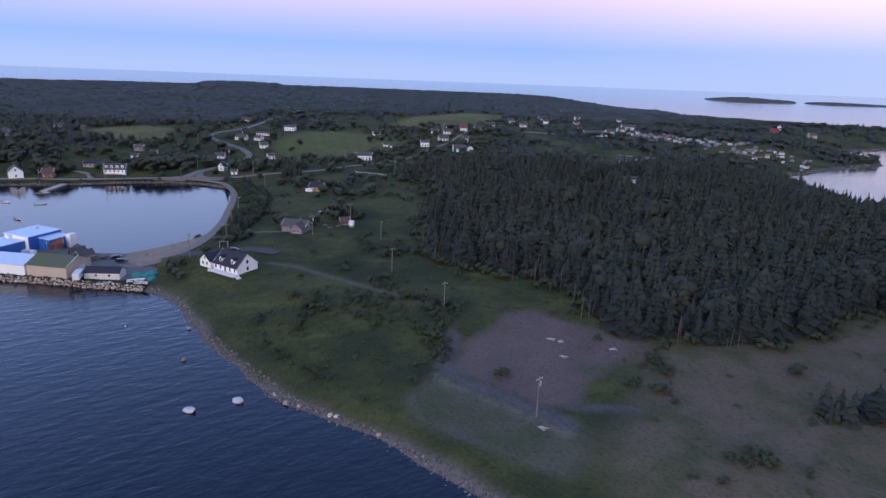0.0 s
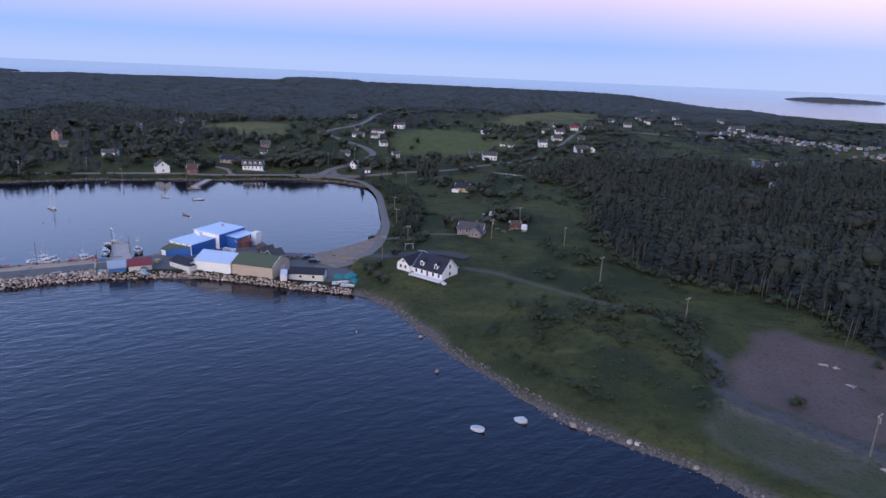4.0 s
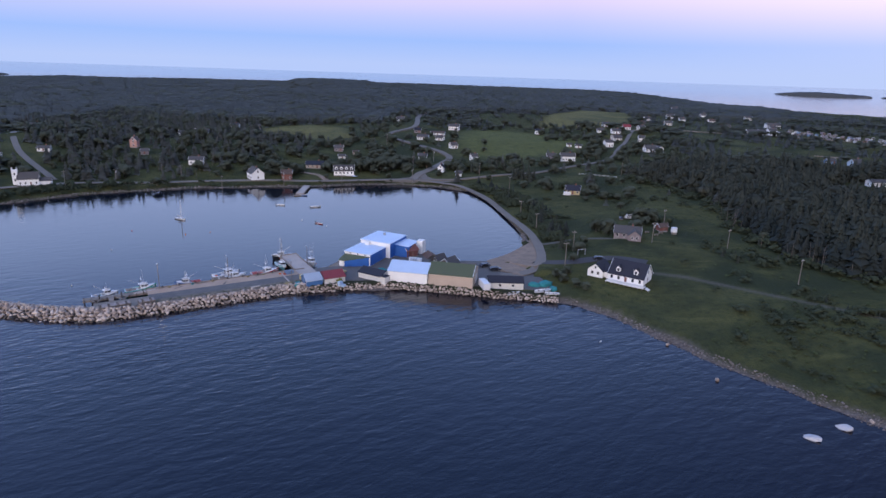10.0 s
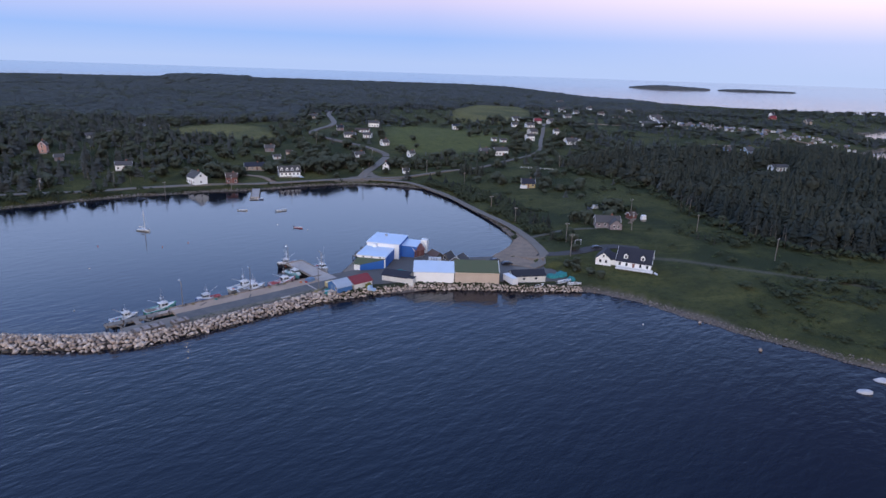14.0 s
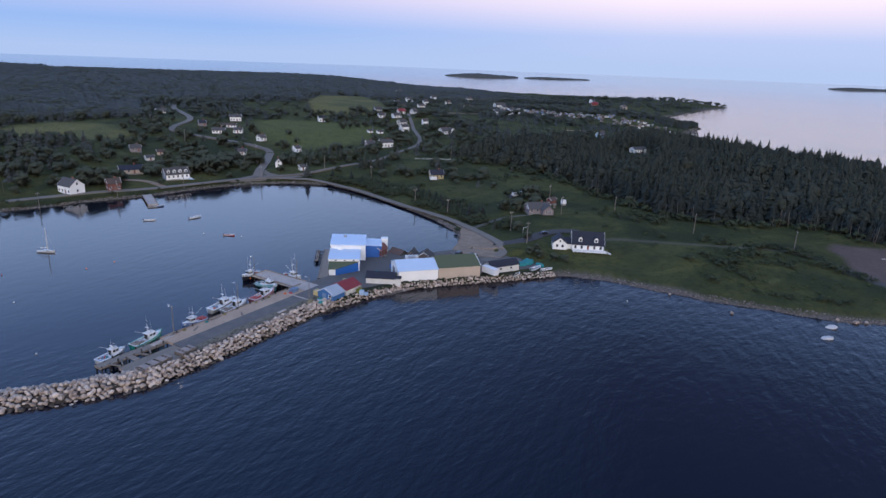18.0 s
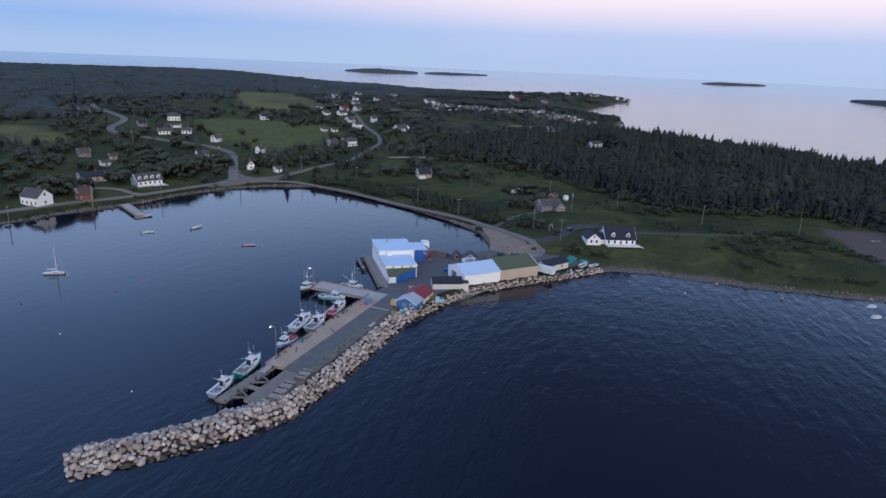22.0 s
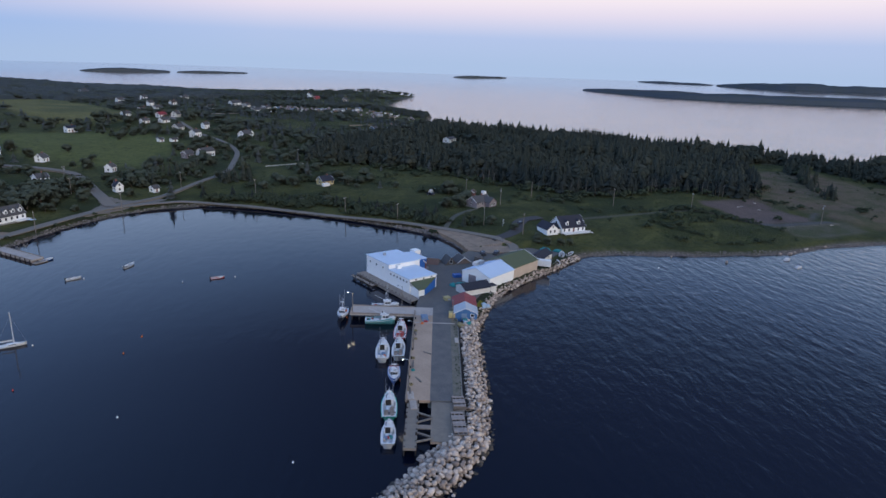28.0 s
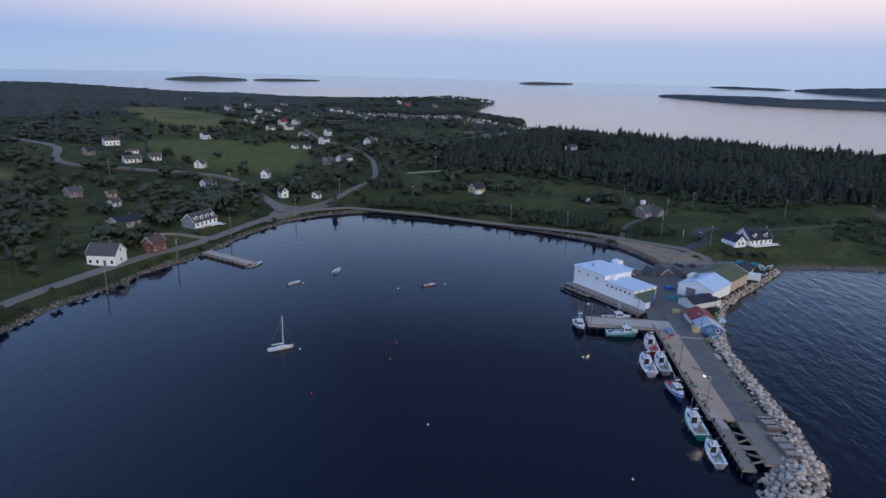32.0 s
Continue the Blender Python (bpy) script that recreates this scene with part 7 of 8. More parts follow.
# ---- trees ----
def conifer(seed, tiers, blades, ragged=0.38):
    """A spruce of drooping branch blades round a tapered trunk, 1 m high; crown and trunk apart."""
    r = random.Random(seed)
    V, F = [], []
    for i in range(tiers):
        t = i / (tiers - 1)
        z = 0.10 + 0.84 * t
        rad = (0.235 * (1 - t) ** 0.75 + 0.016) * r.uniform(0.8, 1.15)
        a0 = r.uniform(0, 6.28)
        nb = max(4, int(blades * (1 - 0.45 * t)))
        for k in range(nb):
            a = a0 + k * 2 * math.pi / nb + r.uniform(-0.2, 0.2)
            q = rad * r.uniform(1 - ragged, 1 + ragged)
            w = q * 0.50
            dz = q * r.uniform(0.25, 0.6)
            c, s = math.cos(a), math.sin(a)
            b = len(V)
            top = z + 0.95 / tiers
            V += [(0, 0, top), (c * q * 0.55 - s * w, s * q * 0.55 + c * w, z - dz * 0.35), (c * q, s * q, z - dz), (c * q * 0.55 + s * w, s * q * 0.55 - c * w, z - dz * 0.35)]
            F += [(b, b + 1, b + 2), (b, b + 2, b + 3)]
    crown = (np.array(V), np.array(F), np.zeros(len(F), int))
    b = bmesh.new()
    add_tube(b, (0, 0, -0.03), (0, 0, 0.85), 0.017, 0.004, 5)
    bmesh.ops.triangulate(b, faces=b.faces[:])
    tr = arrays(b, 1)
    b.free()
    return crown, tr


def merge(a, b):
    return np.vstack([a[0], b[0]]), np.vstack([a[1], b[1] + len(a[0])]), np.r_[a[2], b[2]]


def broadleaf(seed, leaves, spread=0.40, low=0.18, lobes_n=6, leaf=0.10):
    """A leafy tree, 1 m high: trunk, limbs and rounded lobes of small overlapping leaf sprays."""
    r = random.Random(seed)
    V, F = [], []
    mid = low + (1 - low) * 0.47
    lobes = []
    for k in range(lobes_n):
        a = k * 2.4 + r.uniform(-0.5, 0.5)
        q = spread * (0.12 if k == 0 else r.uniform(0.35, 0.68))
        rad = r.uniform(0.23, 0.33)
        z = (1 - rad) if k == 0 else min(max(mid + r.uniform(-0.26, 0.20), rad * 0.8 + low * 0.3), 1 - rad)
        lobes.append((Vector((math.cos(a) * q, math.sin(a) * q, z)), rad))
    b = bmesh.new()
    for c, rad in lobes:
        bmesh.ops.create_icosphere(b, subdivisions=1, radius=rad * 0.82, matrix=Matrix.Translation(c) @ Matrix.Diagonal((1, 1, 0.9, 1)))
    V += [tuple(v.co + v.normal * 0) for v in b.verts]
    b.verts.index_update()
    F += [tuple(v.index for v in f.verts) for f in b.faces]
    b.free()
    for k in range(leaves):
        c, rad = lobes[k % lobes_n]
        n = Vector((r.gauss(0, 1), r.gauss(0, 1), r.gauss(0.25, 1))).normalized()
        p = c + Vector((n.x, n.y, n.z * 0.9)) * rad * r.uniform(0.82, 1.08)
        p.z = max(p.z, 0.02)
        m = (n + Vector((r.gauss(0, 1), r.gauss(0, 1), r.gauss(0.3, 1))) * 0.38).normalized()
        u = m.orthogonal().normalized()
        w = m.cross(u)
        a = r.uniform(0, 6.28)
        u, w = u * math.cos(a) + w * math.sin(a), w * math.cos(a) - u * math.sin(a)
        s, e = r.uniform(0.65, 1.3) * leaf, r.uniform(0.5, 0.9)
        k0 = len(V)
        V += [tuple(p + u * s), tuple(p + w * s * e + m * s * 0.15), tuple(p - u * s * 0.9), tuple(p - w * s * e)]
        F += [(k0, k0 + 1, k0 + 2), (k0, k0 + 2, k0 + 3)]
    crown = (np.array(V), np.array(F), np.zeros(len(F), int))
    b = bmesh.new()
    add_tube(b, (0, 0, -0.03), (0, 0, low + 0.25), 0.024, 0.014, 6)
    for c, rad in lobes[1:5]:
        add_tube(b, (0, 0, low), c, 0.014, 0.005, 5)
    bmesh.ops.triangulate(b, faces=b.faces[:])
    tr = arrays(b, 1)
    b.free()
    return crown, tr


def as_mesh(name, arr, mat):
    m = bpy.data.meshes.new(name)
    m.from_pydata(arr[0].tolist(), [], arr[1].tolist())
    m.materials.append(mat)
    return m


NEARC = [conifer(k, 9, 9) for k in range(5)]
MIDC = [merge(*conifer(20 + k, 6, 7)) for k in range(4)]
FARC = [conifer(40 + k, 4, 6)[0] for k in range(4)]
FARB = [broadleaf(80 + k, 16, 0.42, 0.15, 3, 0.16)[0] for k in range(3)]
BROAD = [broadleaf(k, 170, 0.42, 0.12, 7, 0.085) for k in range(4)]
BROADJ = [merge(*b) for b in BROAD]
BUSH = [broadleaf(60 + k, 34, 0.62, 0.0, 4, 0.13)[0] for k in range(4)]

FOREST = np.array([(57, 160), (46, 205), (31, 214), (13, 222), (0, 245), (-3, 290), (3, 340), (-6, 385), (-30, 420), (20, 452), (110, 455), (180, 470), (250, 470), (256, 380), (262, 280), (257, 190), (228, 162), (192, 187), (166, 184), (145, 185), (129, 180), (112, 165), (95, 157), (71, 158)], float)
FOREST_EAST = np.array([(228, 162), (258, 190), (264, 100), (245, 20), (215, 20), (172, 92), (190, 112)], float)
trng = np.random.default_rng(11)


def jitter_grid(x0, x1, y0, y1, step):
    X, Y = np.meshgrid(np.arange(x0, x1, step), np.arange(y0, y1, step))
    X = X.ravel() + trng.uniform(-0.48, 0.48, X.size) * step
    Y = Y.ravel() + trng.uniform(-0.48, 0.48, Y.size) * step
    return X, Y


def clear_of(X, Y):
    """False close to houses, roads and water."""
    ok = ground(X, Y) > 1.6
    for o in KEEPOUT:
        ok &= np.hypot(X - o[0], Y - o[1]) > o[2]
    for line, w in LANES:
        ok &= dist_to(np.array(line, float), X, Y, False) > w
    return ok


KEEPOUT = [(o.location.x, o.location.y, 11.0) for o in scene.objects if o.parent is None and o.get("category") in ("house", "church", "shed", "barn", "camper trailer", "vehicle", "tank")]
KEEPOUT += [(107, 387, 21), (146, 480, 19)]
LANES = [(CAUSEWAY, 5.5), ([(-420, 262), (-401, 291), (-382, 322), (-358, 344), (-325, 358), (-297, 371), (-258, 384), (-232, 388), (-199, 400), (-177, 407)], 5.5),
         ([(-202, 735), (-197, 680), (-194, 620), (-211, 563), (-183, 525), (-163, 506), (-152, 488), (-151, 477), (-163.5, 435), (-171, 409)], 8.5), ([(-172, 407), (-138, 411), (-116, 418), (-88, 429), (-65, 450), (-37, 481), (-22, 507), (-15, 530), (-4, 565), (6, 594), (22, 645)], 5),
         ([(-372, 343), (-380, 350), (-395, 362), (-411, 375), (-428, 391), (-454, 422), (-472, 448)], 7), ([(-404, 296), (-411, 304), (-411.5, 314), (-409, 324)], 5), ([(-102, 226), (-80, 234), *TRACKLINE, *STONELINE[1:]], 2.2)]

# the big spruce wood: the front rows as single trees, the rest as one stand
X, Y = jitter_grid(-40, 268, 10, 472, 3.6)
keep = (inside(FOREST, X, Y) | inside(FOREST_EAST, X, Y)) & clear_of(X, Y)
X, Y = X[keep], Y[keep]
edge = np.minimum(dist_to(FOREST, X, Y), dist_to(FOREST_EAST, X, Y))
hgt = 5.0 + 10.5 * trng.beta(1.5, 1.5, len(X)) * np.where(edge < 6, trng.uniform(0.55, 0.95, len(X)), 1.0) * (1 + 0.34 * ripple(X, Y, 30) + 0.34 * ripple(X + 9, Y - 31, 11))
for hx, hy in ((120, 402), (155, 492)):
    u = np.array((-280 - hx, 60 - hy)) / math.hypot(-280 - hx, 60 - hy)
    along, across = (X - hx) * u[0] + (Y - hy) * u[1], np.abs((X - hx) * u[1] - (Y - hy) * u[0])
    hgt = np.where((along > -4) & (along < 75) & (across < 17), np.minimum(hgt, 1.6 + 0.10 * np.maximum(along, 0)), hgt)
front = np.where((dist_to(FOREST, X, Y) < 9) & (X < 150) & (Y < 300))[0][:280]
is_front = np.zeros(len(X), bool)
is_front[front] = True
zt = ground(X, Y)
M = poses(X[~is_front], Y[~is_front], zt[~is_front], hgt[~is_front] * trng.uniform(1.05, 1.5, (~is_front).sum()), trng, hgt[~is_front], 0.02)
lf = trng.random(len(M)) < np.where(edge[~is_front] < 14, 0.30, 0.15)
joined("wood_leafy_trees", BROADJ, trng.integers(0, 4, lf.sum()), M[lf] * np.array([0.75, 0.75, 0.85, 1])[None, None, :], [SPRUCE, BARK], None, "leafy trees scattered through the spruce wood", "woods")
M = M[~lf]
joined("spruce_wood", [merge(*c) for c in NEARC], trng.integers(0, 5, len(M)), M, [SPRUCE, BARK], None, "dense dark spruce wood behind the meadow", "woods")
CM, TM = [as_mesh("crown", c, SPRUCE_NEAR) for c, _ in NEARC], [as_mesh("trunk", (t[0], t[1]), BARK) for _, t in NEARC]


def single_tree(x, y, h, k, crowns, trunks, label, group, fat=1.0, name="spruce_tree"):
    t = thing(name, x, y, gz(x, y), (x * 37 + y * 11) % 360, label, "tree", group)
    t.scale = (h * fat, h * fat, h)
    put(crowns[k], "crown", None, t)
    put(trunks[k], "trunk", None, t)


for i in front:
    single_tree(X[i], Y[i], hgt[i], i % 5, CM, TM, "dark green spruce at the edge of the wood", "spruces at the wood's edge", 1.3)
single_tree(102, 120.5, 8.5, 1, CM, TM, "broad dark spruce standing alone in the dry field", "", 1.9)
for k, (x, y, h) in enumerate(((-127, 398, 6), (-119, 384, 7), (-116, 372, 6), (-109, 352, 5), (-96, 300, 6), (-95, 305, 7), (-95, 296, 6), (-91, 320, 5), (-97, 330, 6), (-92, 278, 8), (-89, 274, 7), (-86, 276, 7))):
    single_tree(x, y, h, k % 5, CM, TM, "small spruce beside the causeway road", "causeway spruces", 1.3)

# leafy trees and scrub near the houses and along the causeway
BCM, BTM = [as_mesh("crown", c, LEAF) for c, _ in BROAD], [as_mesh("trunk", (t[0], t[1]), BARK) for _, t in BROAD]
for k, (x, y, h) in enumerate(((-165, 444, 8), (-143, 438, 8), (-149, 442, 7), (-168, 451, 8), (-68, 274, 7), (-72, 279, 6), (-55, 277, 6), (-49, 293, 8), (-44, 296, 7), (-118, 430, 6), (-230, 416, 7), (-206, 425, 7), (-197, 432, 8), (-213, 437, 7), (-190, 441, 8), (-257, 397, 9),
                               (-262, 400, 10), (-255, 404, 9), (-198, 416, 5), (-247, 400, 8), (-66, 350, 6), (-60, 362, 7), (-208, 420, 8.5), (-202, 424, 9), (-195, 426, 9.5), (-189, 430, 9), (-186, 438, 9.5), (-194, 437, 9), (-204, 432, 8.5), (-212, 428, 8), (-226, 421, 7.5), (-232, 426, 7), (-180, 446, 9), (-187, 450, 8.5), (-197, 446, 8), (-256, 398, 7), (-88, 232, 3.5), (-94, 213, 3.6), (-90, 209, 3.4), (-96, 217, 3.2), (-87, 206, 3.0), (-92, 219, 3.4))):
    single_tree(x, y, h, k % 4, BCM, BTM, "round-crowned leafy tree near the houses", "leafy trees", 1.25, "leafy_tree")

X, Y = jitter_grid(-420, 60, 240, 700, 7.5)
d = dist_to(COAST, X, Y)
dens = 0.20 + 0.30 * (ripple(X, Y, 38) > 0.2) + 0.10 * ripple(X, Y, 15)
dens = np.where((X < -285) & (Y > 350), 0.28, dens)
dens = np.where((X < -395) & (Y > 340) & (Y < 395), 0.25, dens)
dens = np.where((X > -120) & (Y < 330), 0.035, dens)
dens = np.where((X > -140) & (X < 5) & (Y > 330) & (Y < 440), 0.10 + 0.15 * (ripple(X, Y, 26) > 0.35), dens)
dens = np.where(inside(MIDGREEN, X, Y), 0.05 * (ripple(X, Y, 22) > 0), dens)
dens = np.where(inside(HILLFIELD, X, Y) | inside(LEFTFIELD, X, Y) | inside(FOREST, X, Y), 0, dens)
dens = np.where((X < -150) & (X > -300) & (Y > 420) & (Y < 560) & ~inside(LEFTFIELD, X, Y), 0.34 + 0.4 * (ripple(X, Y, 19) > 0.1), dens)
dens = np.where((X > -160) & (X < -60) & (Y > 425) & (Y < 480), 0.45, dens)
dens = np.where((X > -60) & (X < 20) & (Y > 430) & (Y < 530), 0.6, dens)
dens = np.where((X > -70) & (X < 60) & (Y > 560) & (Y < 700), 0.4, dens)
keep = (trng.random(len(X)) < dens) & clear_of(X, Y) & inside(COAST, X, Y) & (d > 9)
X, Y = X[keep], Y[keep]
con = trng.random(len(X)) < np.where(X < -280, 0.72, 0.15)
zt = ground(X, Y)
h = (2.6 + 5.6 * trng.beta(1.3, 1.5, len(X))) * np.where(con, 1.25, 0.95)
M = poses(X, Y, zt, h * np.where(con, 1.25, 1.3), trng, h, 0.03)
joined("mixed_trees", MIDC, trng.integers(0, 4, con.sum()), M[con], [HAZYHILLSPRUCE, BARK], None, "scattered dark spruces between the houses", "trees")
joined("leafy_woods", BROADJ, trng.integers(0, 4, (~con).sum()), M[~con], [LEAF, BARK], None, "leafy trees and thickets between the houses", "trees")

# close-grown spruces and alders on the hill west of the harbour
X, Y = jitter_grid(-520, -284, 345, 640, 5.2)
v = ripple(X, Y, 33) + 0.5 * ripple(X, Y, 12)
keep = (trng.random(len(X)) < np.where((X < -395) & (Y < 400), 0.2, np.clip(0.46 + 0.5 * v, 0.06, 0.85))) & clear_of(X, Y) & ~inside(LEFTFIELD, X, Y)
X, Y = X[keep], Y[keep]
con = trng.random(len(X)) < 0.62
h = (3.6 + 7.0 * trng.beta(1.4, 1.5, len(X))) * np.where(con, 1.1, 0.8)
M = poses(X, Y, ground(X, Y), h * np.where(con, 1.15, 1.25), trng, h, 0.03)
joined("hill_spruces", MIDC, trng.integers(0, 4, con.sum()), M[con], [HAZYHILLSPRUCE, BARK], None, "close-grown spruces on the hill west of the harbour", "woods")
joined("hill_alders", BROADJ, trng.integers(0, 4, (~con).sum()), M[~con], [LEAF, BARK], None, "leafy trees among the spruces on the western hill", "woods")

# dead grey trunks standing along the wood's edge and on the western hill
def snag(seed):
    r = random.Random(seed)
    bm = bmesh.new()
    add_tube(bm, (0, 0, -0.03), (r.uniform(-0.02, 0.02), r.uniform(-0.02, 0.02), 1), 0.016, 0.005, 5)
    for k in range(7):
        z, a = 0.25 + 0.1 * k, r.uniform(0, 6.28)
        add_tube(bm, (0, 0, z), (0.09 * math.cos(a), 0.09 * math.sin(a), z + r.uniform(-0.03, 0.04)), 0.005, 0.002, 3)
    bmesh.ops.triangulate(bm, faces=bm.faces[:])
    a = arrays(bm, 0)
    bm.free()
    return a


SNAGWOOD = material("grey_dead_wood", (0.13, 0.115, 0.10), 0.95, vary=0.6, scale=2, other=(0.075, 0.065, 0.058), island=0.4)
SNAG = [snag(k) for k in range(4)]
for x0, x1, y0, y1, n, label in ((-40, 175, 150, 330, 1900, "dead grey trunks along the edge of the spruce wood"), (-440, -286, 350, 460, 260, "dead grey trunks among the hill spruces")):
    X, Y = trng.uniform(x0, x1, n), trng.uniform(y0, y1, n)
    keep = clear_of(X, Y) & (ripple(X, Y, 13) > -0.1)
    if x0 > -100:
        keep &= (dist_to(FOREST, X, Y) < 7)
    X, Y = X[keep], Y[keep]
    h = trng.uniform(4.0, 8.5, len(X))
    joined("dead_trunks", SNAG, trng.integers(0, 4, len(X)), poses(X, Y, ground(X, Y), h * 1.2, trng, h, 0.05), [SNAGWOOD], None, label, "trees")

# closed canopy of the far woods: an uneven sheet of tree tops, out of which single trees stand
# the blue-grey in this colour is painted haze over the far woods
HAZYCANOPY = material("hazed_woods_canopy", (0.052, 0.056, 0.052), 0.95, vary=1.0, scale=0.09, other=(0.082, 0.087, 0.076), bump=0.9, spec=0.1, fluff=0.4)
CX, CY = steps((-1620, -540, 12), (-540, 420, 6)), steps((330, 1000, 6), (1000, 2000, 12))
CXX, CYY = np.meshgrid(CX, CY)
wood = inside(COAST, CXX, CYY) & ~inside(HILLFIELD, CXX, CYY) & ~inside(LEFTFIELD, CXX, CYY) & ~inside(MIDGREEN, CXX, CYY) & ~inside(FOREST, CXX, CYY)
wood &= ((CYY > 820) & ((CXX < 60) | (CYY > 960))) | (CXX < -520) | ((CXX < -230) & (CYY > 650))
wood &= clear_of(CXX, CYY) & (dist_to(COAST, CXX, CYY) > 22)
top = ground(CXX, CYY) + np.where(wood, 4.2 + 1.0 * ripple(CXX, CYY, 9) + 0.8 * ripple(CXX + 50, CYY - 20, 23) + trng.uniform(-1.3, 1.3, CXX.shape), -3.0)
idx = np.arange(CXX.size).reshape(CXX.shape)
quads = np.stack([idx[:-1, :-1], idx[:-1, 1:], idx[1:, 1:], idx[1:, :-1]], -1)
any_wood = wood[:-1, :-1] | wood[:-1, 1:] | wood[1:, 1:] | wood[1:, :-1]
me = bpy.data.meshes.new("canopy")
me.from_pydata(np.stack([CXX, CYY, top], -1).reshape(-1, 3).tolist(), [], quads[any_wood].tolist())
me.polygons.foreach_set("use_smooth", np.ones(len(me.polygons), bool))
tagged(put(me, "woods_canopy", HAZYCANOPY), "closed grey-green canopy of the far woods", "woods", "", "stuff")

# far woods
for x0, x1, y0, y1, step in ((-520, 420, 640, 1150, 8.5), (-900, -400, 240, 700, 9.0), (-1600, 300, 1150, 2000, 13.0), (-1500, -520, 700, 1150, 11.5), (40, 470, 458, 720, 6.5), (420, 900, 780, 1050, 12.0)):
    X, Y = jitter_grid(x0, x1, y0, y1, step)
    v = ripple(X, Y, 60) + 0.5 * ripple(X, Y, 21)
    dens = np.where((X > 60) & (Y < 1000), np.clip(0.45 + 0.8 * v, 0.05, 0.9), np.clip(0.95 + 0.4 * v, 0.25, 1))
    dens = np.where((X > 190) & (X < 340) & (Y > 560) & (Y < 745), 0.28, dens)
    dens = np.where((X > -130) & (X < 120) & (Y > 600) & (Y < 780), 0.22 * dens, dens)
    dens = np.where(inside(HILLFIELD, X, Y) | inside(LEFTFIELD, X, Y), 0.0, dens)
    keep = (trng.random(len(X)) < dens) & inside(COAST, X, Y) & ~inside(FOREST, X, Y) & clear_of(X, Y)
    X, Y = X[keep], Y[keep]
    h = trng.uniform(5.0, 8.2, len(X))
    fat = trng.uniform(1.0, 1.5, len(X)) * (1.4 if step > 11 else 1.25 if step > 8 else 1.0)
    M = poses(X, Y, ground(X, Y), h * fat, trng, h, 0.02)
    lf = trng.random(len(X)) < np.clip(0.35 + 0.5 * ripple(X, Y, 45), 0.05, 0.8)
    # both far tree colours carry painted haze
    joined("far_leafy_woods", FARB, trng.integers(0, 3, lf.sum()), M[lf] * np.array([1.15, 1.15, 0.8, 1])[None, None, :], [HAZYLEAF], None, "leafy woods mixed into the far spruces", "woods")
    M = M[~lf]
    joined("far_woods", FARC, trng.integers(0, 4, len(M)), M, [HAZYSPRUCE], None, "dark spruce woods stretching to the far shore", "woods")

# scrub and tall herbs
THICKET = np.array([(-30, 204), (-14, 206), (2, 189), (12, 180), (12, 168), (7, 156), (1, 157), (-8, 164), (-20, 168), (-28, 189)], float)
X, Y = jitter_grid(-110, 190, 50, 420, 3.4)
v = ripple(X, Y, 17) + 0.6 * ripple(X, Y, 6)
d = dist_to(COAST, X, Y)
edge = dist_to(FOREST, X, Y)
brake = soft(THICKET, X, Y, 6)
slope = np.clip(1 - np.hypot((X + 22) / 45, (Y - 158) / 40), 0, 1)
dens = np.clip(0.12 + 0.5 * (v > 0.55) + 0.9 * np.exp(-edge / 8) + 0.42 * brake * (v > -0.3) + 0.5 * np.minimum(slope * 2, 1), 0, 1)
dens = np.where(soft(DIRT, X, Y, 3) + soft(PAD, X, Y, 3) > 0.4, 0.02, dens)
dens = np.where(soft(DRY, X, Y, 3) > 0.5, dens * 0.35, dens)
dens = np.where((X < -35) & (X > -100) & (Y > 180) & (Y < 300), dens * 0.4, dens)
keep = (trng.random(len(X)) < dens) & inside(COAST, X, Y) & ~inside(FOREST, X, Y) & (d > 7) & clear_of(X, Y)
X, Y = X[keep], Y[keep]
tall = trng.random(len(X)) < np.maximum(np.where(v > 0.5, 0.5, 0.12) + 0.6 * brake, np.where(edge < 9, 0.8, 0.0))[keep]
h = np.where(tall, trng.uniform(1.0, 3.0, len(X)) * np.where(edge[keep] < 8, 1.35, 1.0), trng.uniform(0.4, 1.1, len(X)))
M = poses(X, Y, ground(X, Y) - 0.05 * h, h * trng.uniform(1.0, 1.8, len(X)), trng, h)
joined("alder_scrub", BUSH, trng.integers(0, 4, tall.sum()), M[tall], [ALDER], None, "dark alder scrub in the rough meadow", "scrub")
joined("tall_herbs", BUSH, trng.integers(0, 4, (~tall).sum()), M[~tall], [HERB], None, "pale green tall herbs in the rough meadow", "herbs")
# weeds on the bank below the harbour buildings
t = trng.uniform(0, 1, 260)
p = np.array(BANK, float)
k = np.minimum((t * (len(p) - 1)).astype(int), len(p) - 2)
q = p[k] + (p[k + 1] - p[k]) * (t * (len(p) - 1) - k)[:, None] + np.stack([np.zeros(260), -trng.uniform(-0.2, 2.0, 260)], -1)
h = trng.uniform(0.25, 0.8, 260)
joined("bank_weeds", BUSH, trng.integers(0, 4, 260), poses(q[:, 0], q[:, 1], np.full(260, 1.5), h * 1.8, trng, h), [ALDER], None, "low dark weeds on the bank below the harbour buildings", "weeds")
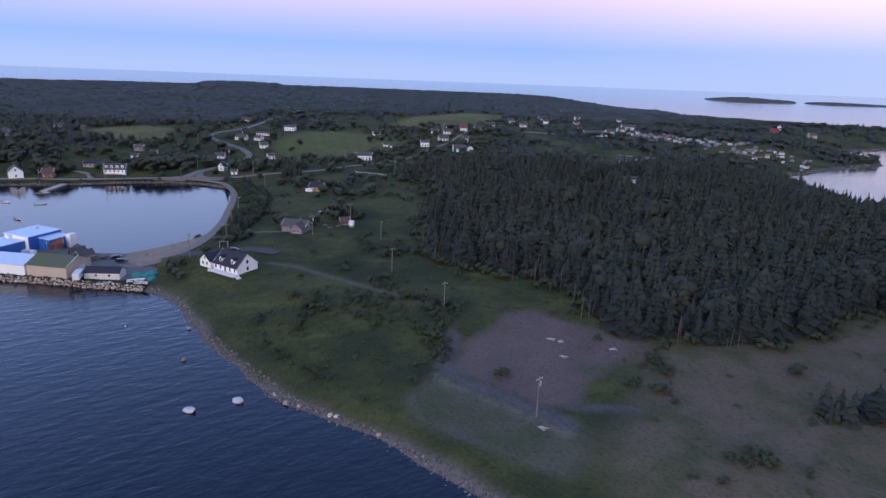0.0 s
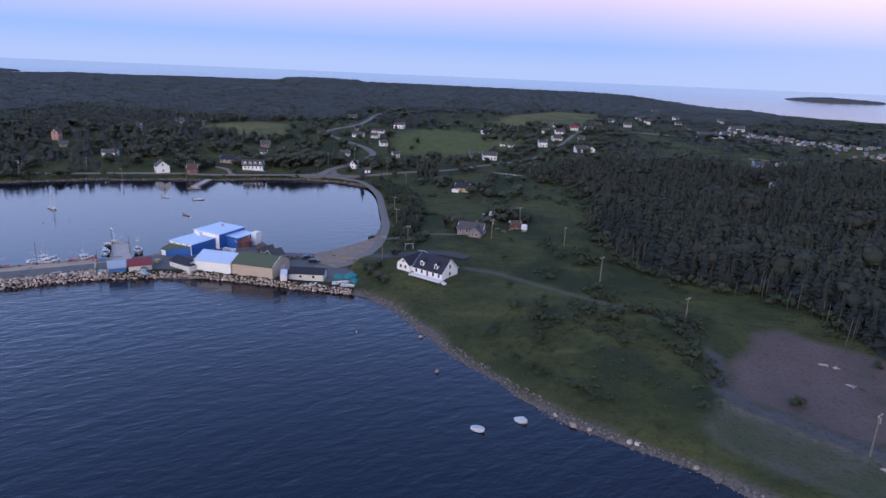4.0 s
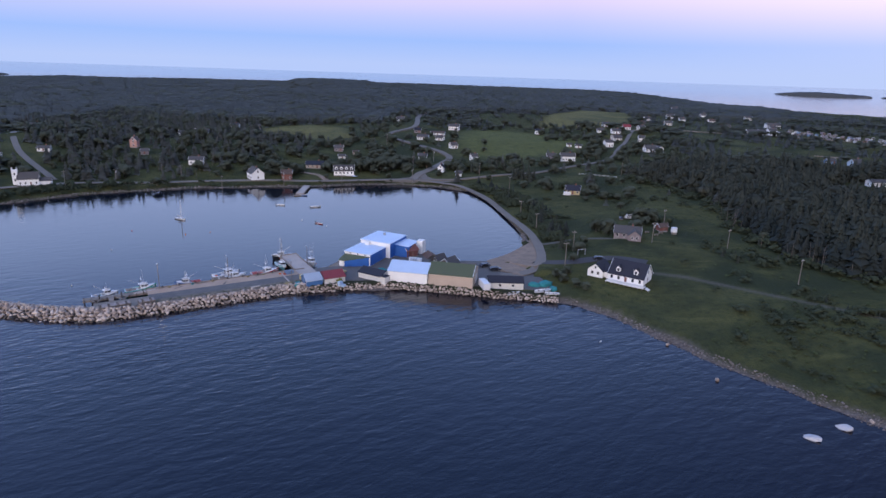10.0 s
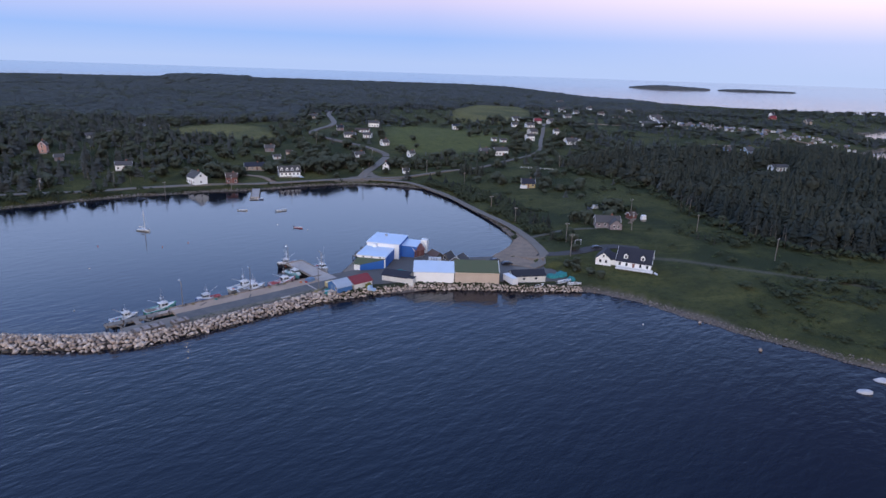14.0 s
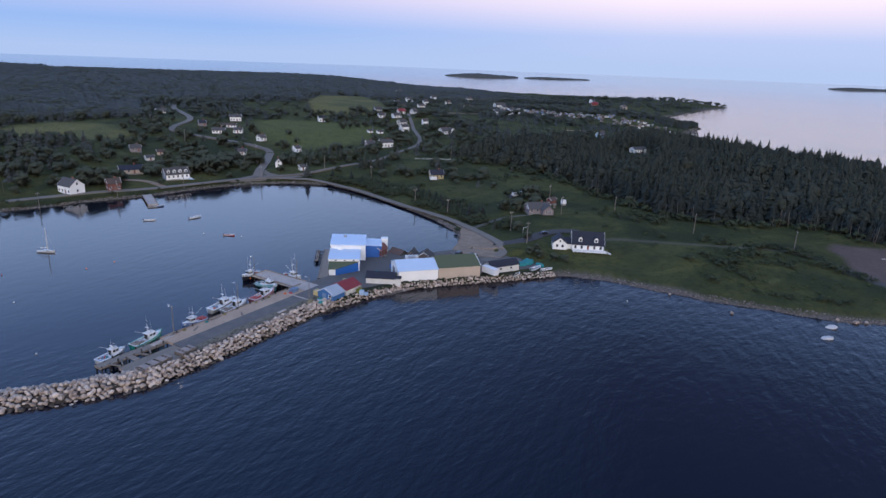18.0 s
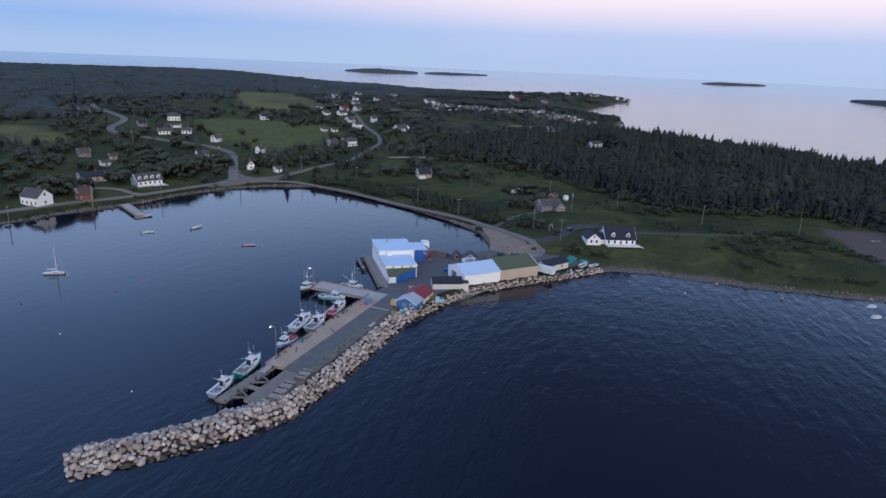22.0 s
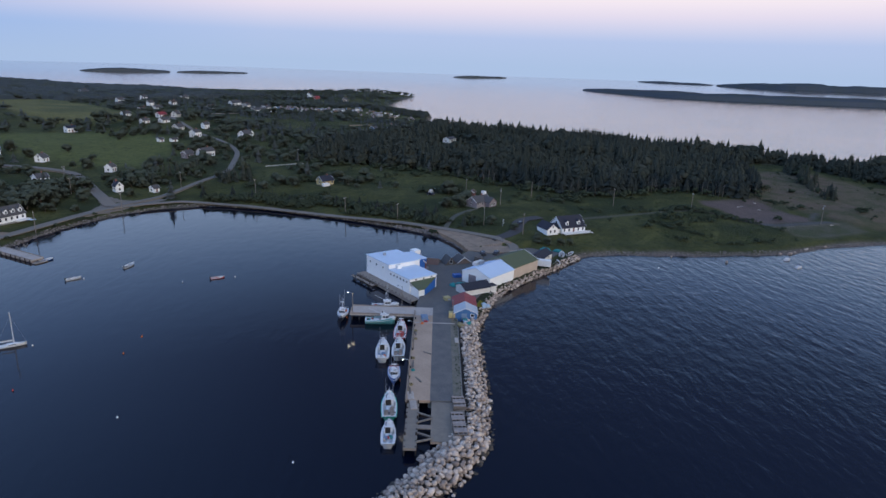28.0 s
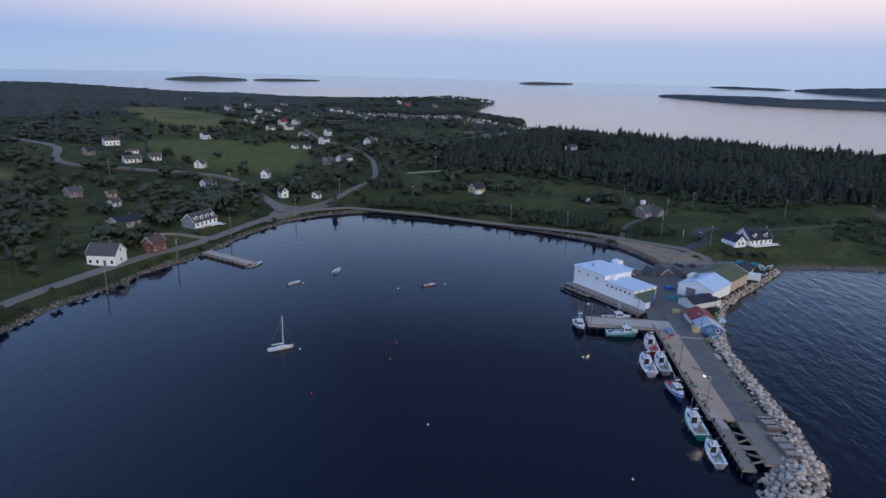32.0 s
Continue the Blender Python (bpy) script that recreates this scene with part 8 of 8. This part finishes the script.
# bushes on the causeway banks
NB = 1100
t = trng.uniform(0, 1, NB)
p = np.array(CAUSEWAY, float)
k = np.minimum((t * (len(p) - 2)).astype(int), len(p) - 3)
q = p[k] + (p[k + 1] - p[k]) * (t * (len(p) - 2) - k)[:, None]
dv = (p[k + 1] - p[k]) / np.linalg.norm(p[k + 1] - p[k], axis=1)[:, None]
side = np.where(trng.random(NB) < 0.15, -trng.uniform(3.6, 5.5, NB), trng.uniform(4.2, 12, NB))
q = q + np.stack([-dv[:, 1], dv[:, 0]], -1) * side[:, None]
ok = (ground(q[:, 0], q[:, 1]) > 0.5) & inside(COAST, q[:, 0], q[:, 1]) & ((side < 0) | (ripple(q[:, 0], q[:, 1], 14) > -0.25)) & (q[:, 1] > 262) & (q[:, 1] < 392)
q = q[ok]
h = trng.uniform(0.8, 3.2, len(q))
joined("causeway_bushes", BUSH, trng.integers(0, 4, len(q)), poses(q[:, 0], q[:, 1], ground(q[:, 0], q[:, 1]), h * 1.3, trng, h), [ALDER], None, "dark bushes along the causeway road", "bushes")
# brush on the bank below the church road
X, Y = jitter_grid(-420, -285, 255, 385, 2.6)
d = dist_to(COAST, X, Y)
keep = inside(COAST, X, Y) & (d > 3.5) & (d < 15) & (ground(X, Y) > 1.0) & (trng.random(len(X)) < 0.85 + 0.3 * ripple(X, Y, 12)) & clear_of(X, Y)
X, Y = X[keep], Y[keep]
h = trng.uniform(1.2, 4.5, len(X))
joined("bank_brush", BUSH, trng.integers(0, 4, len(X)), poses(X, Y, ground(X, Y), h * 1.1, trng, h), [ALDER], None, "dark brush on the bank below the shore road", "brush")

# dense hedge of alder and young spruce on the land side of the causeway
HEDGE = np.array([(-115, 376), (-107.5, 362), (-101, 346), (-96, 328), (-92.5, 309), (-91, 289), (-90, 277)], float)
X, Y = jitter_grid(-125, -75, 250, 385, 1.9)
d = dist_to(HEDGE, X, Y, False)
keep = ((d < 4.2 + 1.2 * ripple(X, Y, 8)) | (np.hypot(X + 86, Y - 256) < 4.5)) & (dist_to(np.array(CAUSEWAY, float), X, Y, False) > 3.6) & (ground(X, Y) > 1.0)
X, Y = X[keep], Y[keep]
h = trng.uniform(1.6, 4.2, len(X))
spr = trng.random(len(X)) < 0.3
M = poses(X, Y, ground(X, Y), h * np.where(spr, 1.2, 1.15), trng, h * np.where(spr, 1.35, 1.0))
joined("hedge_spruces", MIDC, trng.integers(0, 4, spr.sum()), M[spr], [SPRUCE, BARK], None, "young spruces in the roadside hedge", "bushes")
joined("roadside_hedge", BUSH, trng.integers(0, 4, (~spr).sum()), M[~spr], [ALDER], None, "dense dark alder hedge beside the causeway road", "bushes")
# low brush between the harbour road and the water
X, Y = jitter_grid(-405, -98, 262, 404, 1.5)
d = dist_to(np.array(INNER[:18], float), X, Y, False)
keep = inside(COAST, X, Y) & (d > 1.2) & (d < 4.6) & (trng.random(len(X)) < 0.42 + 0.6 * ripple(X, Y, 9))
for line, w in LANES[:2]:
    keep &= dist_to(np.array(line, float), X, Y, False) > 2.9
X, Y = X[keep], Y[keep]
h = 0.5 + 1.9 * trng.random(len(X)) ** 2.5
joined("shore_brush", BUSH, trng.integers(0, 4, len(X)), poses(X, Y, ground(X, Y) - 0.05, h * 1.3, trng, h), [ALDER], None, "low dark brush along the harbour bank", "brush")


def thicket(name, line, width, step, lo, hi, conifers, label, seed_shift=0.0):
    """Bushes and young spruces along a line on the land."""
    p = np.array(line, float)
    X, Y = jitter_grid(p[:, 0].min() - width, p[:, 0].max() + width, p[:, 1].min() - width, p[:, 1].max() + width, step)
    keep = (dist_to(p, X, Y, False) < width * (0.75 + 0.4 * ripple(X + seed_shift, Y, 7))) & (ground(X, Y) > 0.8)
    keep &= trng.random(len(X)) < 0.62
    X, Y = X[keep], Y[keep]
    h = lo + (hi - lo) * trng.beta(1.0, 1.6, len(X))
    spr = trng.random(len(X)) < conifers
    M = poses(X, Y, ground(X, Y), h * np.where(spr, 1.25, 1.2), trng, h * np.where(spr, 1.25, 0.9))
    if spr.any():
        joined(name, MIDC, trng.integers(0, 4, spr.sum()), M[spr], [SPRUCE, BARK], None, label, "trees")
    if not spr.all():
        joined(name, BUSH if hi < 4.5 else [merge(*b) for b in BROAD], trng.integers(0, 4, (~spr).sum()), M[~spr], [ALDER, BARK], None, label, "bushes")


thicket("track_thicket", [(-6, 187), (4, 179), (7, 168), (6, 156), (5, 147)], 3.6, 1.6, 1.0, 3.4, 0.12, "dark alder thicket beside the bare ground")
thicket("field_hedge", [(64, 153), (58, 144), (52, 133)], 1.6, 1.4, 0.6, 2.0, 0.0, "low hedge at the edge of the bare ground")
thicket("field_tree_line", [(94, 120), (116, 129), (140, 136)], 3.6, 2.6, 3.0, 7.5, 0.92, "line of spruces between two dry fields")
thicket("field_tree_line", [(140, 136), (160, 141), (185, 148)], 7.5, 3.0, 5.0, 10.0, 0.92, "line of spruces between two dry fields")
thicket("shore_thicket", [(-44, 158), (-39, 152), (-35, 147)], 2.6, 1.5, 0.8, 2.4, 0.0, "dark bushes above the stony beach")
thicket("shore_thicket", [(-29, 142), (-24, 137), (-17, 133)], 2.6, 1.5, 0.8, 2.4, 0.0, "dark bushes above the stony beach")
thicket("meadow_thicket", [(-34, 172), (-22, 172), (-12, 167)], 2.4, 1.7, 0.7, 2.2, 0.0, "low dark bushes in the meadow")
for x, y, rot, ln in ((37, 160, -12, 3.4), (39.5, 158.6, 20, 2.6), (39, 150, -40, 3.0), (53, 154, 12, 3.2), (29, 115.4, -38, 3.0)):
    pile = thing("board_pile", x, y, gz(x, y) + 0.02, rot, "low pile of pale boards lying on bare ground", "boards", "pale board piles")
    for k in range(4):
        part("board", box((0.2 * (k % 2), -0.45 + 0.3 * k, 0.1 + 0.05 * (k % 3)), (ln * 0.7 - 0.6 * (k % 3), 0.24, 0.08), radians(9 * k - 14)), CONCRETE, pile)
thicket("road_spruces", [(-103, 409), (-98, 404), (-92, 400)], 5.5, 2.5, 4.0, 9.0, 0.8, "clump of tall spruces beside the village road")
thicket("village_belt", [(-128, 441), (-118, 446), (-109, 440), (-100, 440)], 5.0, 2.8, 3.5, 8.0, 0.4, "belt of dark trees behind the junction")
thicket("junction_trees", [(-149, 447), (-141, 452), (-135, 443), (-134, 434)], 5.0, 3.0, 3.5, 7.5, 0.25, "clump of dark round trees between white houses")
thicket("meadow_clump", [(-76, 378), (-70, 375)], 4.0, 2.4, 2.5, 5.5, 0.3, "dark clump of trees in the meadow")
thicket("meadow_clump", [(-58, 350), (-50, 352)], 4.0, 2.4, 2.0, 5.0, 0.3, "dark clump of trees in the meadow")
thicket("track_thicket", [(-18, 201), (-9, 193), (0, 184)], 2.4, 1.7, 0.8, 2.6, 0.1, "dark alder thicket along the faint track")
thicket("edge_scrub", [(-27, 245), (-18, 234), (-6, 242), (1, 231)], 6.0, 2.6, 0.9, 4.4, 0.3, "rough scrub and young spruces at the wood's edge")
thicket("meadow_thicket", [(-36, 177), (-36, 168), (-34, 158)], 2.0, 1.6, 0.6, 2.2, 0.0, "low dark bushes in the meadow")
thicket("meadow_clump", [(-53, 304), (-46, 299), (-38, 294)], 4.5, 2.5, 2.0, 5.5, 0.25, "dark clump of trees in the meadow")
thicket("edge_scrub", [(-8, 262), (-8, 285), (-4, 310), (-3, 335)], 5.0, 2.8, 0.8, 3.6, 0.3, "rough scrub and young spruces at the wood's edge", 9.0)


YELLOWLEAF = material("yellow_green_leaves", (0.20, 0.20, 0.045), 0.9, vary=0.5, scale=1.0, other=(0.12, 0.14, 0.04), spec=0.15, fluff=0.4)
yc = as_mesh("crown", broadleaf(95, 120, 0.55, 0.0, 5, 0.10)[0], YELLOWLEAF)
yb = thing("bush", -171.9, 200.6, 1.5, 0, "yellow-green bush beside the red-roofed shed", "bush")
yb.scale = (2.3, 2.3, 2.4)
put(yc, "crown", None, yb)
X = np.array([wp(a, w)[0] for a in np.arange(-4, 49, 0.7) for w in (12.0, 12.6)]) + trng.uniform(-0.3, 0.3, 152)
Y = np.array([wp(a, w)[1] for a in np.arange(-4, 49, 0.7) for w in (12.0, 12.6)]) + trng.uniform(-0.3, 0.3, 152)
keep = trng.random(152) < 0.35
joined("verge_weeds", BUSH, trng.integers(0, 4, keep.sum()), poses(X[keep], Y[keep], np.full(keep.sum(), DECK - 0.12), trng.uniform(0.25, 0.6, keep.sum()), trng, trng.uniform(0.12, 0.35, keep.sum())), [ALDER], None, "low weeds along the gravel shoulder", "weeds")
thicket("field_bush", [(65, 102), (70, 104)], 3.2, 1.5, 1.2, 3.2, 0.0, "dark bush in the dry field")
thicket("field_bush", [(62, 146), (63, 141)], 3.4, 1.6, 1.0, 2.6, 0.0, "pale green bushes beside the bare ground", 3.0)
thicket("field_bush", [(54, 100), (56, 98)], 1.8, 1.2, 0.6, 1.6, 0.0, "low bush in the dry field", 5.0)
thicket("field_bush", [(87, 118), (95, 120)], 2.4, 1.4, 0.6, 1.8, 0.0, "low bushes beside the lone spruce", 6.0)


# pale rail fences at the back of the meadow
def rail_fence(x0, y0, x1, y1):
    n = int(math.hypot(x1 - x0, y1 - y0) / 2.6)
    f = thing("rail_fence", x0, y0, gz(x0, y0), math.degrees(math.atan2(y1 - y0, x1 - x0)), "pale weathered rail fence at the back of the meadow", "fence", "rail fences")
    z0, step = gz(x0, y0), math.hypot(x1 - x0, y1 - y0) / n
    zs = [gz(x0 + (x1 - x0) * k / n, y0 + (y1 - y0) * k / n) - z0 for k in range(n + 1)]
    for k in range(n + 1):
        part("post", box((k * step, 0, zs[k] + 0.5), (0.14, 0.14, 1.3)), OFFWHITE, f)
    for k in range(n):
        for up in (0.55, 1.0):
            part("rail", tube((k * step, 0.06, zs[k] + up), ((k + 1) * step, 0.06, zs[k + 1] + up), 0.07, n=6), OFFWHITE, f)


rail_fence(-60, 425, -37, 415)
rail_fence(-4, 400, 7, 393)
